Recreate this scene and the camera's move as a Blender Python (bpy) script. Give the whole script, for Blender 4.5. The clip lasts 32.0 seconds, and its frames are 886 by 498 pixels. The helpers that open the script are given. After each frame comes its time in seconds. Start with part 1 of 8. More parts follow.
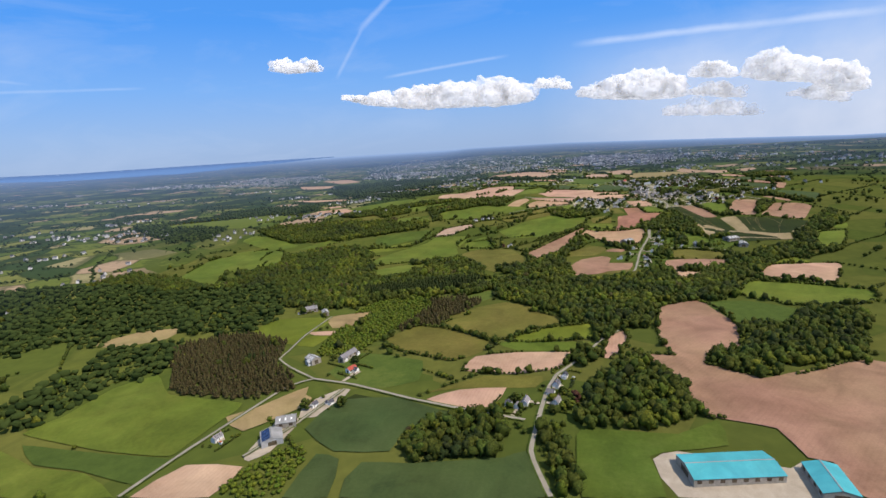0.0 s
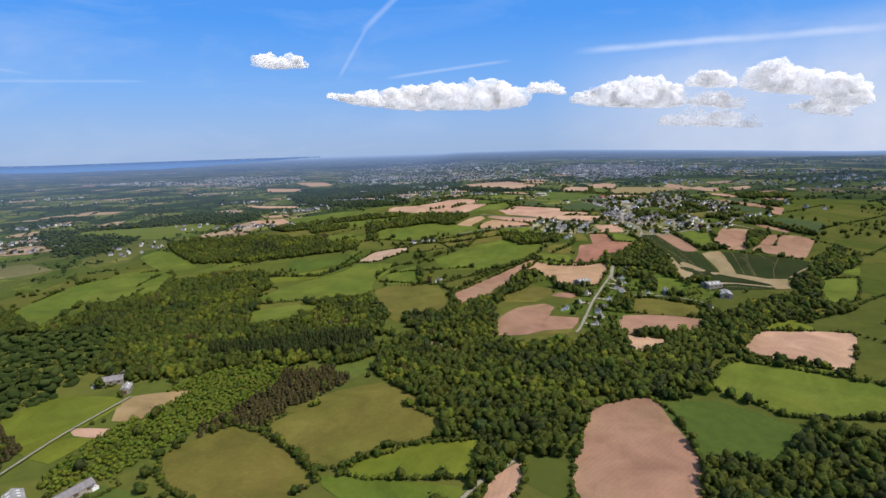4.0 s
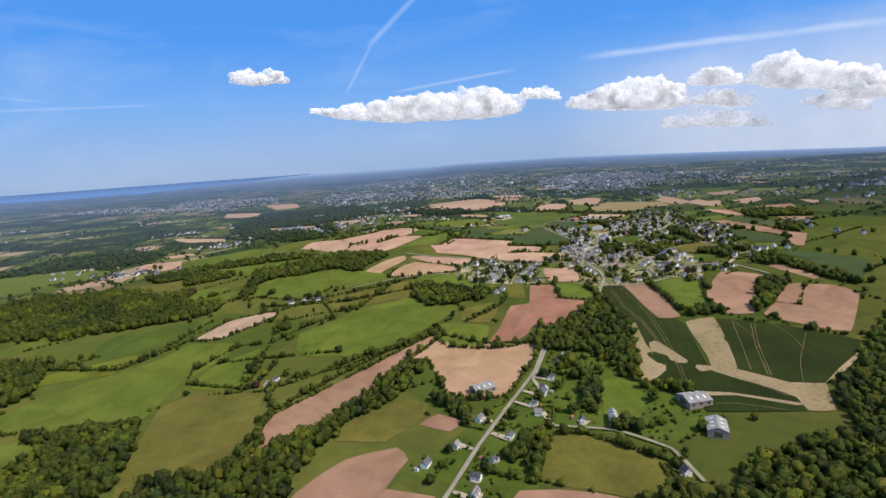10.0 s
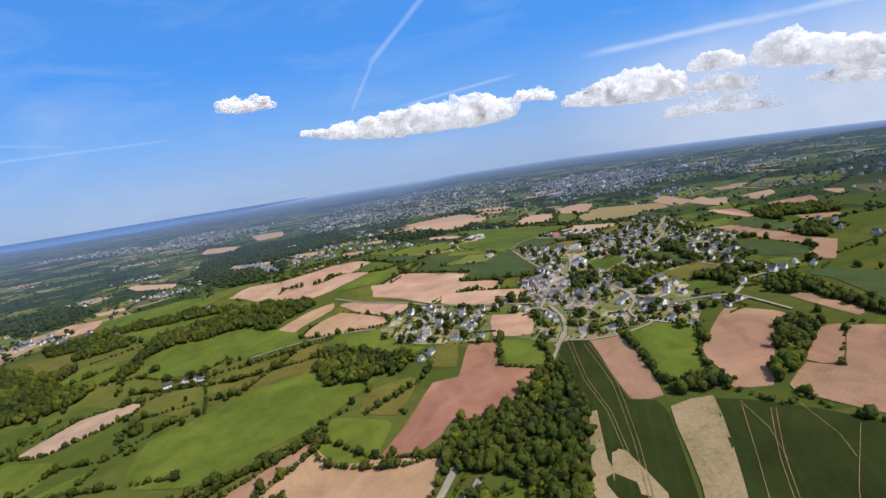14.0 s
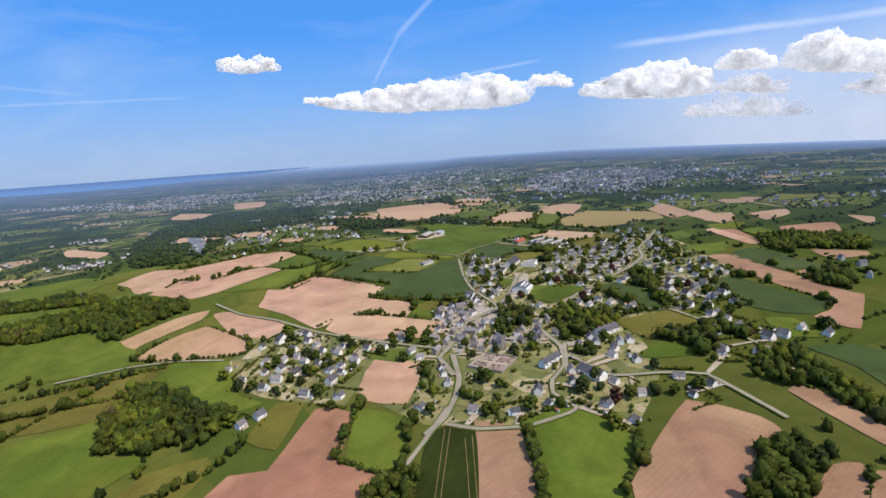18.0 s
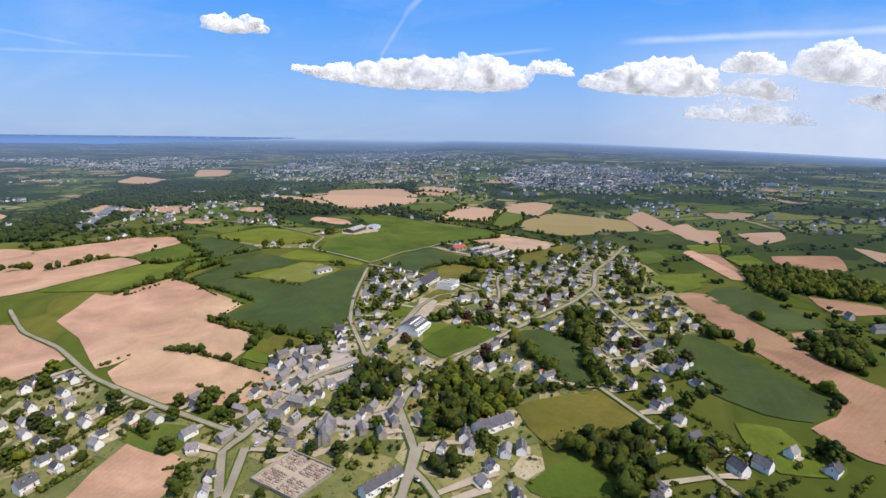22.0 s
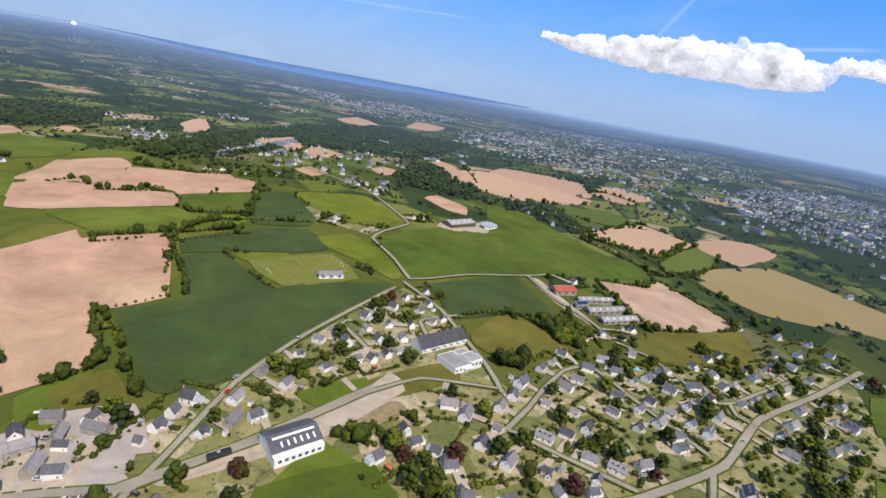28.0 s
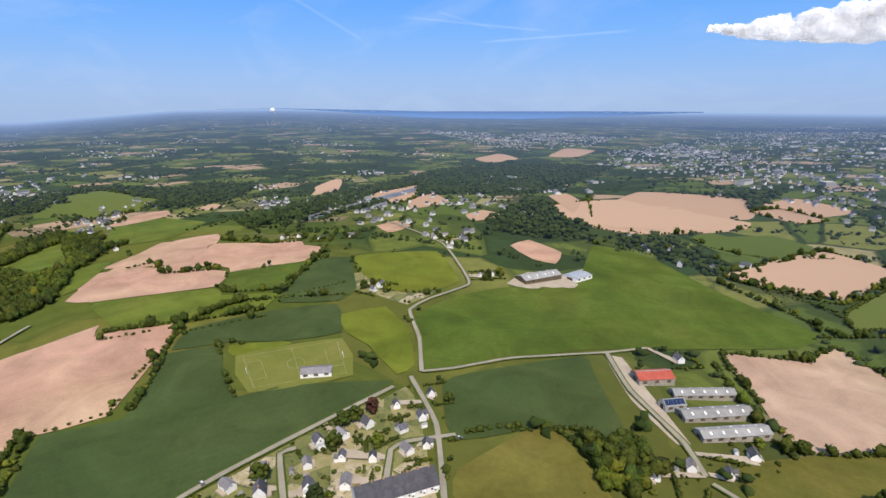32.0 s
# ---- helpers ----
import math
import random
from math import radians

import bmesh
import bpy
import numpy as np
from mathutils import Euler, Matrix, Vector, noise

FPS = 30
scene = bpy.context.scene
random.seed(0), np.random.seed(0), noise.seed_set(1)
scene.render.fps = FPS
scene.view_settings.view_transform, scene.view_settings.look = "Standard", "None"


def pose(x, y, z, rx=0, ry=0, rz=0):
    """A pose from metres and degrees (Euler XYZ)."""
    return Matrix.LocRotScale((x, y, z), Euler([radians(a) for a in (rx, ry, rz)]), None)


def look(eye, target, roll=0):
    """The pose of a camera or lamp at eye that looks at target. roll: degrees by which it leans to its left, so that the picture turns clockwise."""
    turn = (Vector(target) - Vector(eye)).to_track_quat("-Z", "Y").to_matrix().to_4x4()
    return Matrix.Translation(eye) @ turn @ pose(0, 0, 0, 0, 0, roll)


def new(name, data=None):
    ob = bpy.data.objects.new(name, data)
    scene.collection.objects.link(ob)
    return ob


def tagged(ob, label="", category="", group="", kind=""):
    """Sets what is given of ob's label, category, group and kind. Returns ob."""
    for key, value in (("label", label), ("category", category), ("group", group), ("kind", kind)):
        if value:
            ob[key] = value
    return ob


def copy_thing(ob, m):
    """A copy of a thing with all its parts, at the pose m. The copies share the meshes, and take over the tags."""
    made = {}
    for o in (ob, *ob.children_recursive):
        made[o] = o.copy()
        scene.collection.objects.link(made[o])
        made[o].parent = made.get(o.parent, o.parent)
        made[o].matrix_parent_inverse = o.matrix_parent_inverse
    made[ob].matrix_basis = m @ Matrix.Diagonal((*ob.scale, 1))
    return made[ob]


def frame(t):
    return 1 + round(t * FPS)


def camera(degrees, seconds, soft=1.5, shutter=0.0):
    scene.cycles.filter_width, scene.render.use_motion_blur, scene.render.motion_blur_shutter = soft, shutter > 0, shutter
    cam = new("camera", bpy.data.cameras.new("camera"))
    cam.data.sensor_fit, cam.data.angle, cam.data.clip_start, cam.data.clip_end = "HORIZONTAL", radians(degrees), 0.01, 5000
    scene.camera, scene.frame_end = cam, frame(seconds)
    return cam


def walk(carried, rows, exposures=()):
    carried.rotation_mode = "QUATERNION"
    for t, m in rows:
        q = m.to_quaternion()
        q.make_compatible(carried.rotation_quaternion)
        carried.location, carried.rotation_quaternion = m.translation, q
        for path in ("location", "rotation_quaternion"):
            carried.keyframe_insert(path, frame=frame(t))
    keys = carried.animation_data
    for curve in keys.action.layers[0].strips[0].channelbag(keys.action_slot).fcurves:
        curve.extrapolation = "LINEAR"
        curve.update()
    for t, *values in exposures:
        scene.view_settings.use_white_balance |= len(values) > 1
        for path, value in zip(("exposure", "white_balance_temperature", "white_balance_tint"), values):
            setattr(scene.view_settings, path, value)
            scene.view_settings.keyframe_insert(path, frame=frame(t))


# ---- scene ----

cam = camera(82.0, 32.0)
# seconds, stops, kelvin, tint
EXPOSURES = [(0.0, 0.02, 6650, 13), (9.0, -0.02, 6650, 13), (15.0, 0.0, 6650, 13), (20.0, 0.08, 6650, 13), (28.0, 0.12, 6650, 13), (32.0, 0.12, 6650, 13)]
PATH = [
    (0.0, 0.0, 0.0, 121.8, 78.6, 3.68, -0.68),
    (0.5, 10.93, 16.26, 122.08, 78.87, 3.94, -0.62),
    (1.0, 21.84, 32.52, 122.36, 79.11, 4.23, -0.68),
    (1.5, 32.74, 48.77, 122.64, 79.4, 4.4, -0.84),
    (2.0, 43.61, 65.01, 122.94, 79.55, 4.36, -1.22),
    (2.5, 54.44, 81.23, 123.25, 79.53, 4.12, -1.39),
    (3.0, 65.23, 97.44, 123.57, 79.15, 3.43, -1.25),
    (3.5, 75.96, 113.63, 123.91, 78.75, 2.04, -1.15),
    (5.5, 117.59, 178.07, 125.54, 79.43, 2.44, 0.41),
    (6.0, 127.61, 193.9, 125.88, 79.11, 1.86, 0.21),
    (6.5, 137.57, 209.66, 126.2, 78.79, 1.64, -0.24),
    (7.0, 147.46, 225.35, 126.5, 79.6, 2.98, 0.06),
    (7.5, 157.28, 240.95, 126.77, 79.89, 3.49, -0.26),
    (8.0, 167.05, 256.45, 127.02, 79.96, 3.74, -0.78),
    (8.5, 176.76, 271.84, 127.24, 79.86, 3.71, -0.72),
    (9.0, 186.41, 287.09, 127.43, 79.75, 3.54, -0.43),
    (9.5, 196.01, 302.21, 127.61, 79.88, 3.71, -0.04),
    (10.0, 205.56, 317.19, 127.75, 80.1, 4.08, 0.3),
    (10.5, 215.06, 332.04, 127.87, 80.22, 3.97, 0.27),
    (11.0, 224.52, 346.77, 127.96, 80.72, 4.59, 0.42),
    (11.5, 233.95, 361.39, 128.01, 81.02, 5.09, 0.49),
    (12.0, 243.35, 375.9, 128.02, 80.78, 5.28, 0.4),
    (12.5, 252.73, 390.33, 127.97, 80.81, 6.07, 0.96),
    (13.0, 262.08, 404.66, 127.87, 80.9, 6.77, 1.77),
    (13.5, 271.4, 418.91, 127.72, 80.99, 7.67, 1.8),
    (14.0, 280.68, 433.07, 127.51, 81.34, 8.94, 1.27),
    (14.5, 289.92, 447.16, 127.26, 80.19, 7.88, -0.18),
    (15.0, 299.1, 461.17, 126.96, 78.66, 5.62, -1.32),
    (15.5, 308.22, 475.12, 126.63, 77.95, 4.68, -1.91),
    (17.5, 342.81, 529.32, 124.7, 77.16, 2.64, 1.49),
    (18.0, 350.69, 542.65, 124.31, 79.39, 4.05, 3.15),
    (18.5, 358.43, 555.95, 123.93, 80.58, 5.75, 4.18),
    (19.0, 366.02, 569.22, 123.58, 80.76, 6.49, 3.71),
    (19.5, 373.46, 582.48, 123.28, 80.23, 8.06, 3.06),
    (20.0, 380.73, 595.69, 123.02, 78.57, 7.6, 2.06),
    (20.5, 387.83, 608.86, 122.83, 77.34, 5.22, 1.47),
    (21.0, 394.74, 621.95, 122.73, 77.83, 4.26, 1.32),
    (21.5, 401.44, 634.99, 122.72, 78.24, 3.53, 1.82),
    (22.0, 407.92, 647.96, 122.81, 77.45, -0.66, 3.23),
    (22.5, 414.14, 660.87, 123.0, 74.99, -6.41, 4.84),
    (23.0, 420.12, 673.72, 123.27, 73.94, -8.59, 6.26),
    (23.5, 425.84, 686.52, 123.6, 73.79, -10.08, 7.61),
    (24.0, 431.3, 699.27, 123.99, 73.2, -12.1, 9.8),
    (24.5, 436.52, 711.99, 124.42, 72.63, -12.75, 12.89),
    (25.0, 441.52, 724.68, 124.88, 72.21, -13.2, 15.38),
    (25.5, 446.32, 737.37, 125.37, 72.36, -11.97, 17.85),
    (27.5, 460.9, 788.02, 127.86, 72.08, -10.78, 27.52),
    (28.0, 463.57, 800.7, 128.6, 72.37, -9.65, 30.15),
    (28.5, 466.09, 813.39, 129.36, 72.71, -9.07, 32.6),
    (29.0, 468.48, 826.09, 130.14, 72.57, -8.98, 34.88),
    (29.5, 470.78, 838.8, 130.93, 72.9, -6.17, 37.73),
    (30.0, 473.01, 851.54, 131.73, 73.27, -2.82, 41.26),
    (30.5, 475.19, 864.31, 132.54, 73.7, -1.21, 43.35),
    (31.0, 477.33, 877.1, 133.36, 73.71, -0.37, 44.63),
    (31.5, 479.46, 889.91, 134.17, 73.95, 0.56, 46.11),
    (32.0, 481.58, 902.72, 134.99, 74.37, 0.23, 47.71),
]
walk(cam, [(t, pose(*row)) for t, *row in PATH], EXPOSURES)

from mathutils.geometry import delaunay_2d_cdt

# ---- sky and sun ----
SUN_ELEV, SUN_AZ = 52.0, 122.0   # degrees; azimuth clockwise from +y
world = bpy.data.worlds.new("sky")
scene.world = world
world.use_nodes = True


class Nodes:
    """A small helper to wire node trees."""

    def __init__(self, tree):
        self.tree = tree
        tree.nodes.clear()

    def add(self, kind, **settings):
        n = self.tree.nodes.new(kind)
        for key, value in settings.items():
            if key in n.inputs:
                n.inputs[key].default_value = value
            else:
                setattr(n, key, value)
        return n

    def link(self, a, b):
        self.tree.links.new(a, b)

    def put(self, socket, value):
        if hasattr(value, "is_output"):
            self.link(value, socket)
        else:
            socket.default_value = value

    def math(self, op, a, b=0.0, clamp=False):
        n = self.add("ShaderNodeMath", operation=op, use_clamp=clamp)
        self.put(n.inputs[0], a)
        self.put(n.inputs[1], b)
        return n.outputs[0]

    def noise(self, vector, scale, detail=4.0, rough=0.55, distort=0.0):
        n = self.add("ShaderNodeTexNoise", Scale=scale, Detail=detail, Roughness=rough, Distortion=distort)
        self.link(vector, n.inputs["Vector"])
        return n.outputs["Fac"]

    def ramp(self, fac, *stops):
        n = self.add("ShaderNodeValToRGB")
        while len(n.color_ramp.elements) < len(stops):
            n.color_ramp.elements.new(0.5)
        for e, (p, c) in zip(n.color_ramp.elements, stops):
            e.position, e.color = p, (*c, 1.0) if len(c) == 3 else c
        self.link(fac, n.inputs[0])
        return n.outputs[0]

    def mix(self, fac, a, b, blend="MIX"):
        n = self.add("ShaderNodeMix", data_type="RGBA", blend_type=blend)
        self.put(n.inputs[0], fac)
        for socket, v in ((n.inputs[6], a), (n.inputs[7], b)):
            self.put(socket, (*v, 1.0) if isinstance(v, tuple) and len(v) == 3 else v)
        return n.outputs[2]

    def remap(self, v, a, b, c=0.0, d=1.0):
        n = self.add("ShaderNodeMapRange", clamp=True)
        self.put(n.inputs[0], v)
        for i, x in zip((1, 2, 3, 4), (a, b, c, d)):
            n.inputs[i].default_value = x
        return n.outputs[0]


def direction(az, el):
    a, e = radians(az), radians(el)
    return Vector((math.sin(a) * math.cos(e), math.cos(a) * math.cos(e), math.sin(e)))


def build_sky():
    w = Nodes(world.node_tree)
    out = w.add("ShaderNodeOutputWorld")
    bg = w.add("ShaderNodeBackground", Strength=0.112)
    sky = w.add("ShaderNodeTexSky", sky_type="NISHITA", sun_disc=False)
    sky.sun_elevation, sky.sun_rotation = radians(SUN_ELEV), radians(SUN_AZ)
    sky.air_density, sky.dust_density, sky.ozone_density, sky.altitude = 1.0, 0.6, 3.0, 200.0
    geo = w.add("ShaderNodeTexCoord")
    d = geo.outputs["Generated"]
    sep = w.add("ShaderNodeSeparateXYZ")
    w.link(d, sep.inputs[0])
    blue = w.ramp(w.remap(sep.outputs[2], 0.0, 0.5), (0.0, (2.75, 4.25, 6.9)), (0.10, (2.4, 4.2, 7.5)), (0.24, (1.55, 3.9, 8.4)), (0.45, (0.55, 3.0, 8.6)), (0.68, (0.55, 2.8, 8.0)), (1.0, (2.6, 3.8, 5.8)))
    colour = w.mix(0.88, sky.outputs[0], blue)
    # thin cirrus veil
    m = w.add("ShaderNodeMapping")
    m.inputs["Scale"].default_value = (2.0, 5.0, 9.0)
    m.inputs["Rotation"].default_value = (0.0, 0.3, 0.6)
    w.link(d, m.inputs["Vector"])
    veil = w.remap(w.noise(m.outputs[0], 1.3, 6.0, 0.6, 0.6), 0.50, 0.82, 0.0, 0.28)
    colour = w.mix(veil, colour, (5.0, 6.2, 8.2))
    dm = w.add("ShaderNodeVectorMath", operation="DOT_PRODUCT")
    w.link(d, dm.inputs[0])
    dm.inputs[1].default_value = direction(42, 5)
    mist = w.math("MULTIPLY", w.remap(dm.outputs["Value"], 0.86, 1.0), w.remap(w.noise(d, 5.0, 5.0, 0.6), 0.3, 0.7, 0.35, 0.8))
    colour = w.mix(w.math("MULTIPLY", mist, w.remap(sep.outputs[2], 0.10, 0.19, 1.0, 0.0)), colour, (6.6, 7.2, 8.4))
    # contrails: thin bands along great circles, between two ends
    for a, b, width, alpha in CONTRAILS:
        va, vb = direction(*a), direction(*b)
        n = va.cross(vb).normalized()
        mid = (va + vb).normalized()
        wob = w.noise(d, 14.0, 5.0, 0.6)
        dot = w.add("ShaderNodeVectorMath", operation="DOT_PRODUCT")
        w.link(d, dot.inputs[0])
        dot.inputs[1].default_value = n
        off = w.math("ADD", dot.outputs["Value"], w.math("MULTIPLY", w.math("SUBTRACT", wob, 0.5), width * 0.9))
        band = w.remap(w.math("ABSOLUTE", off), width * 0.15, width, 1.0, 0.0)
        dm = w.add("ShaderNodeVectorMath", operation="DOT_PRODUCT")
        w.link(d, dm.inputs[0])
        dm.inputs[1].default_value = mid
        half = math.cos(va.angle(vb) / 2)
        ends = w.remap(dm.outputs["Value"], half, half + (1 - half) * 0.45, 0.0, 1.0)
        fac = w.math("MULTIPLY", w.math("MULTIPLY", band, ends), w.remap(wob, 0.25, 0.6, alpha * 0.45, alpha))
        colour = w.mix(fac, colour, (9.0, 9.6, 10.2))
    w.link(colour, bg.inputs[0])
    w.link(bg.outputs[0], out.inputs[0])


# contrails: two ends as (azimuth, elevation), half width, strength
CONTRAILS = [
    ((-10.2, 7.6), (-6.9, 12.6), 0.0045, 0.17),
    ((-7.6, 12.0), (1.0, 19.0), 0.0065, 0.22),
    ((14.5, 9.3), (42.0, 8.4), 0.0075, 0.30),
    ((-5.4, 7.5), (8.4, 8.9), 0.004, 0.2),
    ((-44.0, 6.4), (-28.0, 7.1), 0.003, 0.12),
    ((-48.5, 9.4), (-42.0, 7.6), 0.003, 0.07),
    ((-64.0, 11.0), (-56.0, 6.6), 0.004, 0.09),
    ((-52.5, 8.9), (-36.5, 7.3), 0.003, 0.10),
]
build_sky()

sun = new("sun", bpy.data.lights.new("sun", "SUN"))
sun.data.energy, sun.data.angle, sun.data.color = 4.6, radians(0.53), (1.0, 0.92, 0.80)
sun.matrix_basis = look(direction(SUN_AZ, SUN_ELEV) * 800, (0, 0, 0))

# ---- the lie of the land ----
Q = 0.525                     # size of the model against life
CENTRE, NEAR, RIM, EYE_Z = Vector((240.0, 480.0)), 2600.0, 4000.0, 128.0


SWELLS_Y, SWELLS_X, SWELL = (420, 560, 700, 840, 980, 1140, 1330), (-240, -60, 110, 280, 430, 580), 150.0
SWELL_HEIGHTS = np.array([
    [0.5, 2.21, -0.25, 0.34, 0.78, 0.18],
    [-1.95, -1.06, -4.62, -3.57, -0.73, 0.33],
    [-4.51, -2.32, -3.45, -2.44, 0.74, 1.66],
    [-2.05, 1.27, 1.31, 1.2, 2.23, 2.89],
    [0.68, 3.65, 4.2, 0.95, -0.95, 1.67],
    [0.62, 2.61, 4.42, -1.21, -6.28, -2.72],
    [0.25, 2.54, 6.11, 0.34, -6.64, -4.56],
])


def land(x, y):
    """Height of the ground: low in the west and south, rising to the village, with softer swells and hollows."""
    u, v = math.tanh((x - 210) / 315), math.tanh((y - 682.5) / 367.5)
    broad = Q * (20.2 + 14.6 * u + 37.0 * v + 20.8 * u * v - 21.2 * u * u - 9.1 * v * v)
    if abs(x - 170) > 1200 or abs(y - 850) > 1300:
        return broad
    across = [math.exp(-((x - a) / SWELL) ** 2 / 2) for a in SWELLS_X]
    along = [math.exp(-((y - b) / SWELL) ** 2 / 2) for b in SWELLS_Y]
    return broad + sum(k * sum(h * a for h, a in zip(row, across)) for k, row in zip(along, SWELL_ROWS) if k > 1e-4)


SWELL_ROWS = SWELL_HEIGHTS.tolist()


SKYLINE = ((-180, -95, -80, -68, -58, -42, -27, 12, 40, 90, 180), (0, -60, -45, 20, 28, 2, 0, -12, -78, -78, 0))   # heights of the rim by azimuth


def set_back(p):
    """Draws in what lies beyond NEAR, so that the horizon stands RIM metres away."""
    dx, dy = p[0] - CENTRE.x, p[1] - CENTRE.y
    r = math.hypot(dx, dy)
    if r <= NEAR:
        return p
    span = RIM - NEAR
    q = NEAR + span * (1 - math.exp(-(r - NEAR) / span))
    k = q / r
    z = p[2] - (r * r - NEAR * NEAR) / 6.9e6
    az = math.degrees(math.atan2(dx, dy))
    rise = float(np.interp(az, SKYLINE[0], SKYLINE[1]))
    return (CENTRE.x + dx * k, CENTRE.y + dy * k, EYE_Z + (z - EYE_Z) * k + rise * (1 - math.exp(-(r - NEAR) / 900)))


# ---- materials ----
def material(name, tones, scales=(0.02, 0.4), rough=0.9, bump=0.3, stripes=None, spec=0.08, per_object=0.0, per_island=0.0, metal=0.0, grain=0.38):
    """Tones mixed by noise at two scales in metres, with stripes (width, turn, strength, colour) where rows show."""
    mat = bpy.data.materials.new(name)
    mat.use_nodes = True
    n = Nodes(mat.node_tree)
    out = n.add("ShaderNodeOutputMaterial")
    bsdf = n.add("ShaderNodeBsdfPrincipled", Roughness=rough, Metallic=metal)
    bsdf.inputs["Specular IOR Level"].default_value = spec
    co = n.add("ShaderNodeTexCoord").outputs["Object"]
    big, fine = n.noise(co, scales[0] / Q, 5.0, 0.6, 0.5), n.noise(co, scales[1] / Q, 6.0, 0.7)
    fac = n.math("ADD", n.math("MULTIPLY", big, 1 - grain), n.math("MULTIPLY", fine, grain))
    k = len(tones)
    col = n.ramp(fac, *[(0.34 + 0.32 * i / max(k - 1, 1), c) for i, c in enumerate(tones)])
    if stripes:
        width, turn, strength, tint = stripes
        mp = n.add("ShaderNodeMapping")
        mp.inputs["Rotation"].default_value = (0, 0, radians(turn))
        n.link(co, mp.inputs["Vector"])
        wave = n.add("ShaderNodeTexWave", Scale=0.314 / width / Q, Distortion=1.2, Detail=2.0)
        wave.inputs["Detail Scale"].default_value = 0.4
        n.link(mp.outputs[0], wave.inputs["Vector"])
        patch = n.remap(n.noise(co, 0.006 / Q, 3.0), 0.35, 0.65, 0.25, 1.0)
        col = n.mix(n.math("MULTIPLY", n.math("MULTIPLY", n.remap(wave.outputs["Fac"], 0.72, 1.0), strength), patch), col, tint)
        worn = n.add("ShaderNodeHueSaturation")
        n.link(n.remap(n.noise(co, 0.022 / Q, 5.0, 0.62, 0.8), 0.32, 0.68, 0.80, 1.20), worn.inputs["Value"])
        n.link(n.remap(n.noise(co, 0.009 / Q, 3.0), 0.35, 0.65, 0.488, 0.506), worn.inputs["Hue"])
        n.link(col, worn.inputs["Color"])
        col = worn.outputs[0]
    if per_object:
        info = n.add("ShaderNodeObjectInfo")
        hsv = n.add("ShaderNodeHueSaturation")
        n.link(n.remap(info.outputs["Random"], 0, 1, 1 - per_object, 1 + per_object), hsv.inputs["Value"])
        n.link(n.remap(n.math("FRACT", n.math("MULTIPLY", info.outputs["Random"], 7.31)), 0, 1, 0.5 - per_object * 0.06, 0.5 + per_object * 0.06), hsv.inputs["Hue"])
        n.link(col, hsv.inputs["Color"])
        col = hsv.outputs[0]
    if per_island:
        g = n.add("ShaderNodeNewGeometry")
        hsv = n.add("ShaderNodeHueSaturation")
        r = g.outputs["Random Per Island"]
        n.link(n.remap(r, 0, 1, 1 - per_island, 1 + per_island), hsv.inputs["Value"])
        n.link(n.remap(n.math("FRACT", n.math("MULTIPLY", r, 9.7)), 0, 1, 0.475, 0.525), hsv.inputs["Hue"])
        n.link(col, hsv.inputs["Color"])
        col = hsv.outputs[0]
    n.link(col, bsdf.inputs["Base Color"])
    if bump:
        b = n.add("ShaderNodeBump", Strength=bump, Distance=0.6 / max(scales[1], 0.05) * 0.2)
        n.link(fine, b.inputs["Height"])
        n.link(b.outputs[0], bsdf.inputs["Normal"])
    n.link(bsdf.outputs[0], out.inputs[0])
    return mat


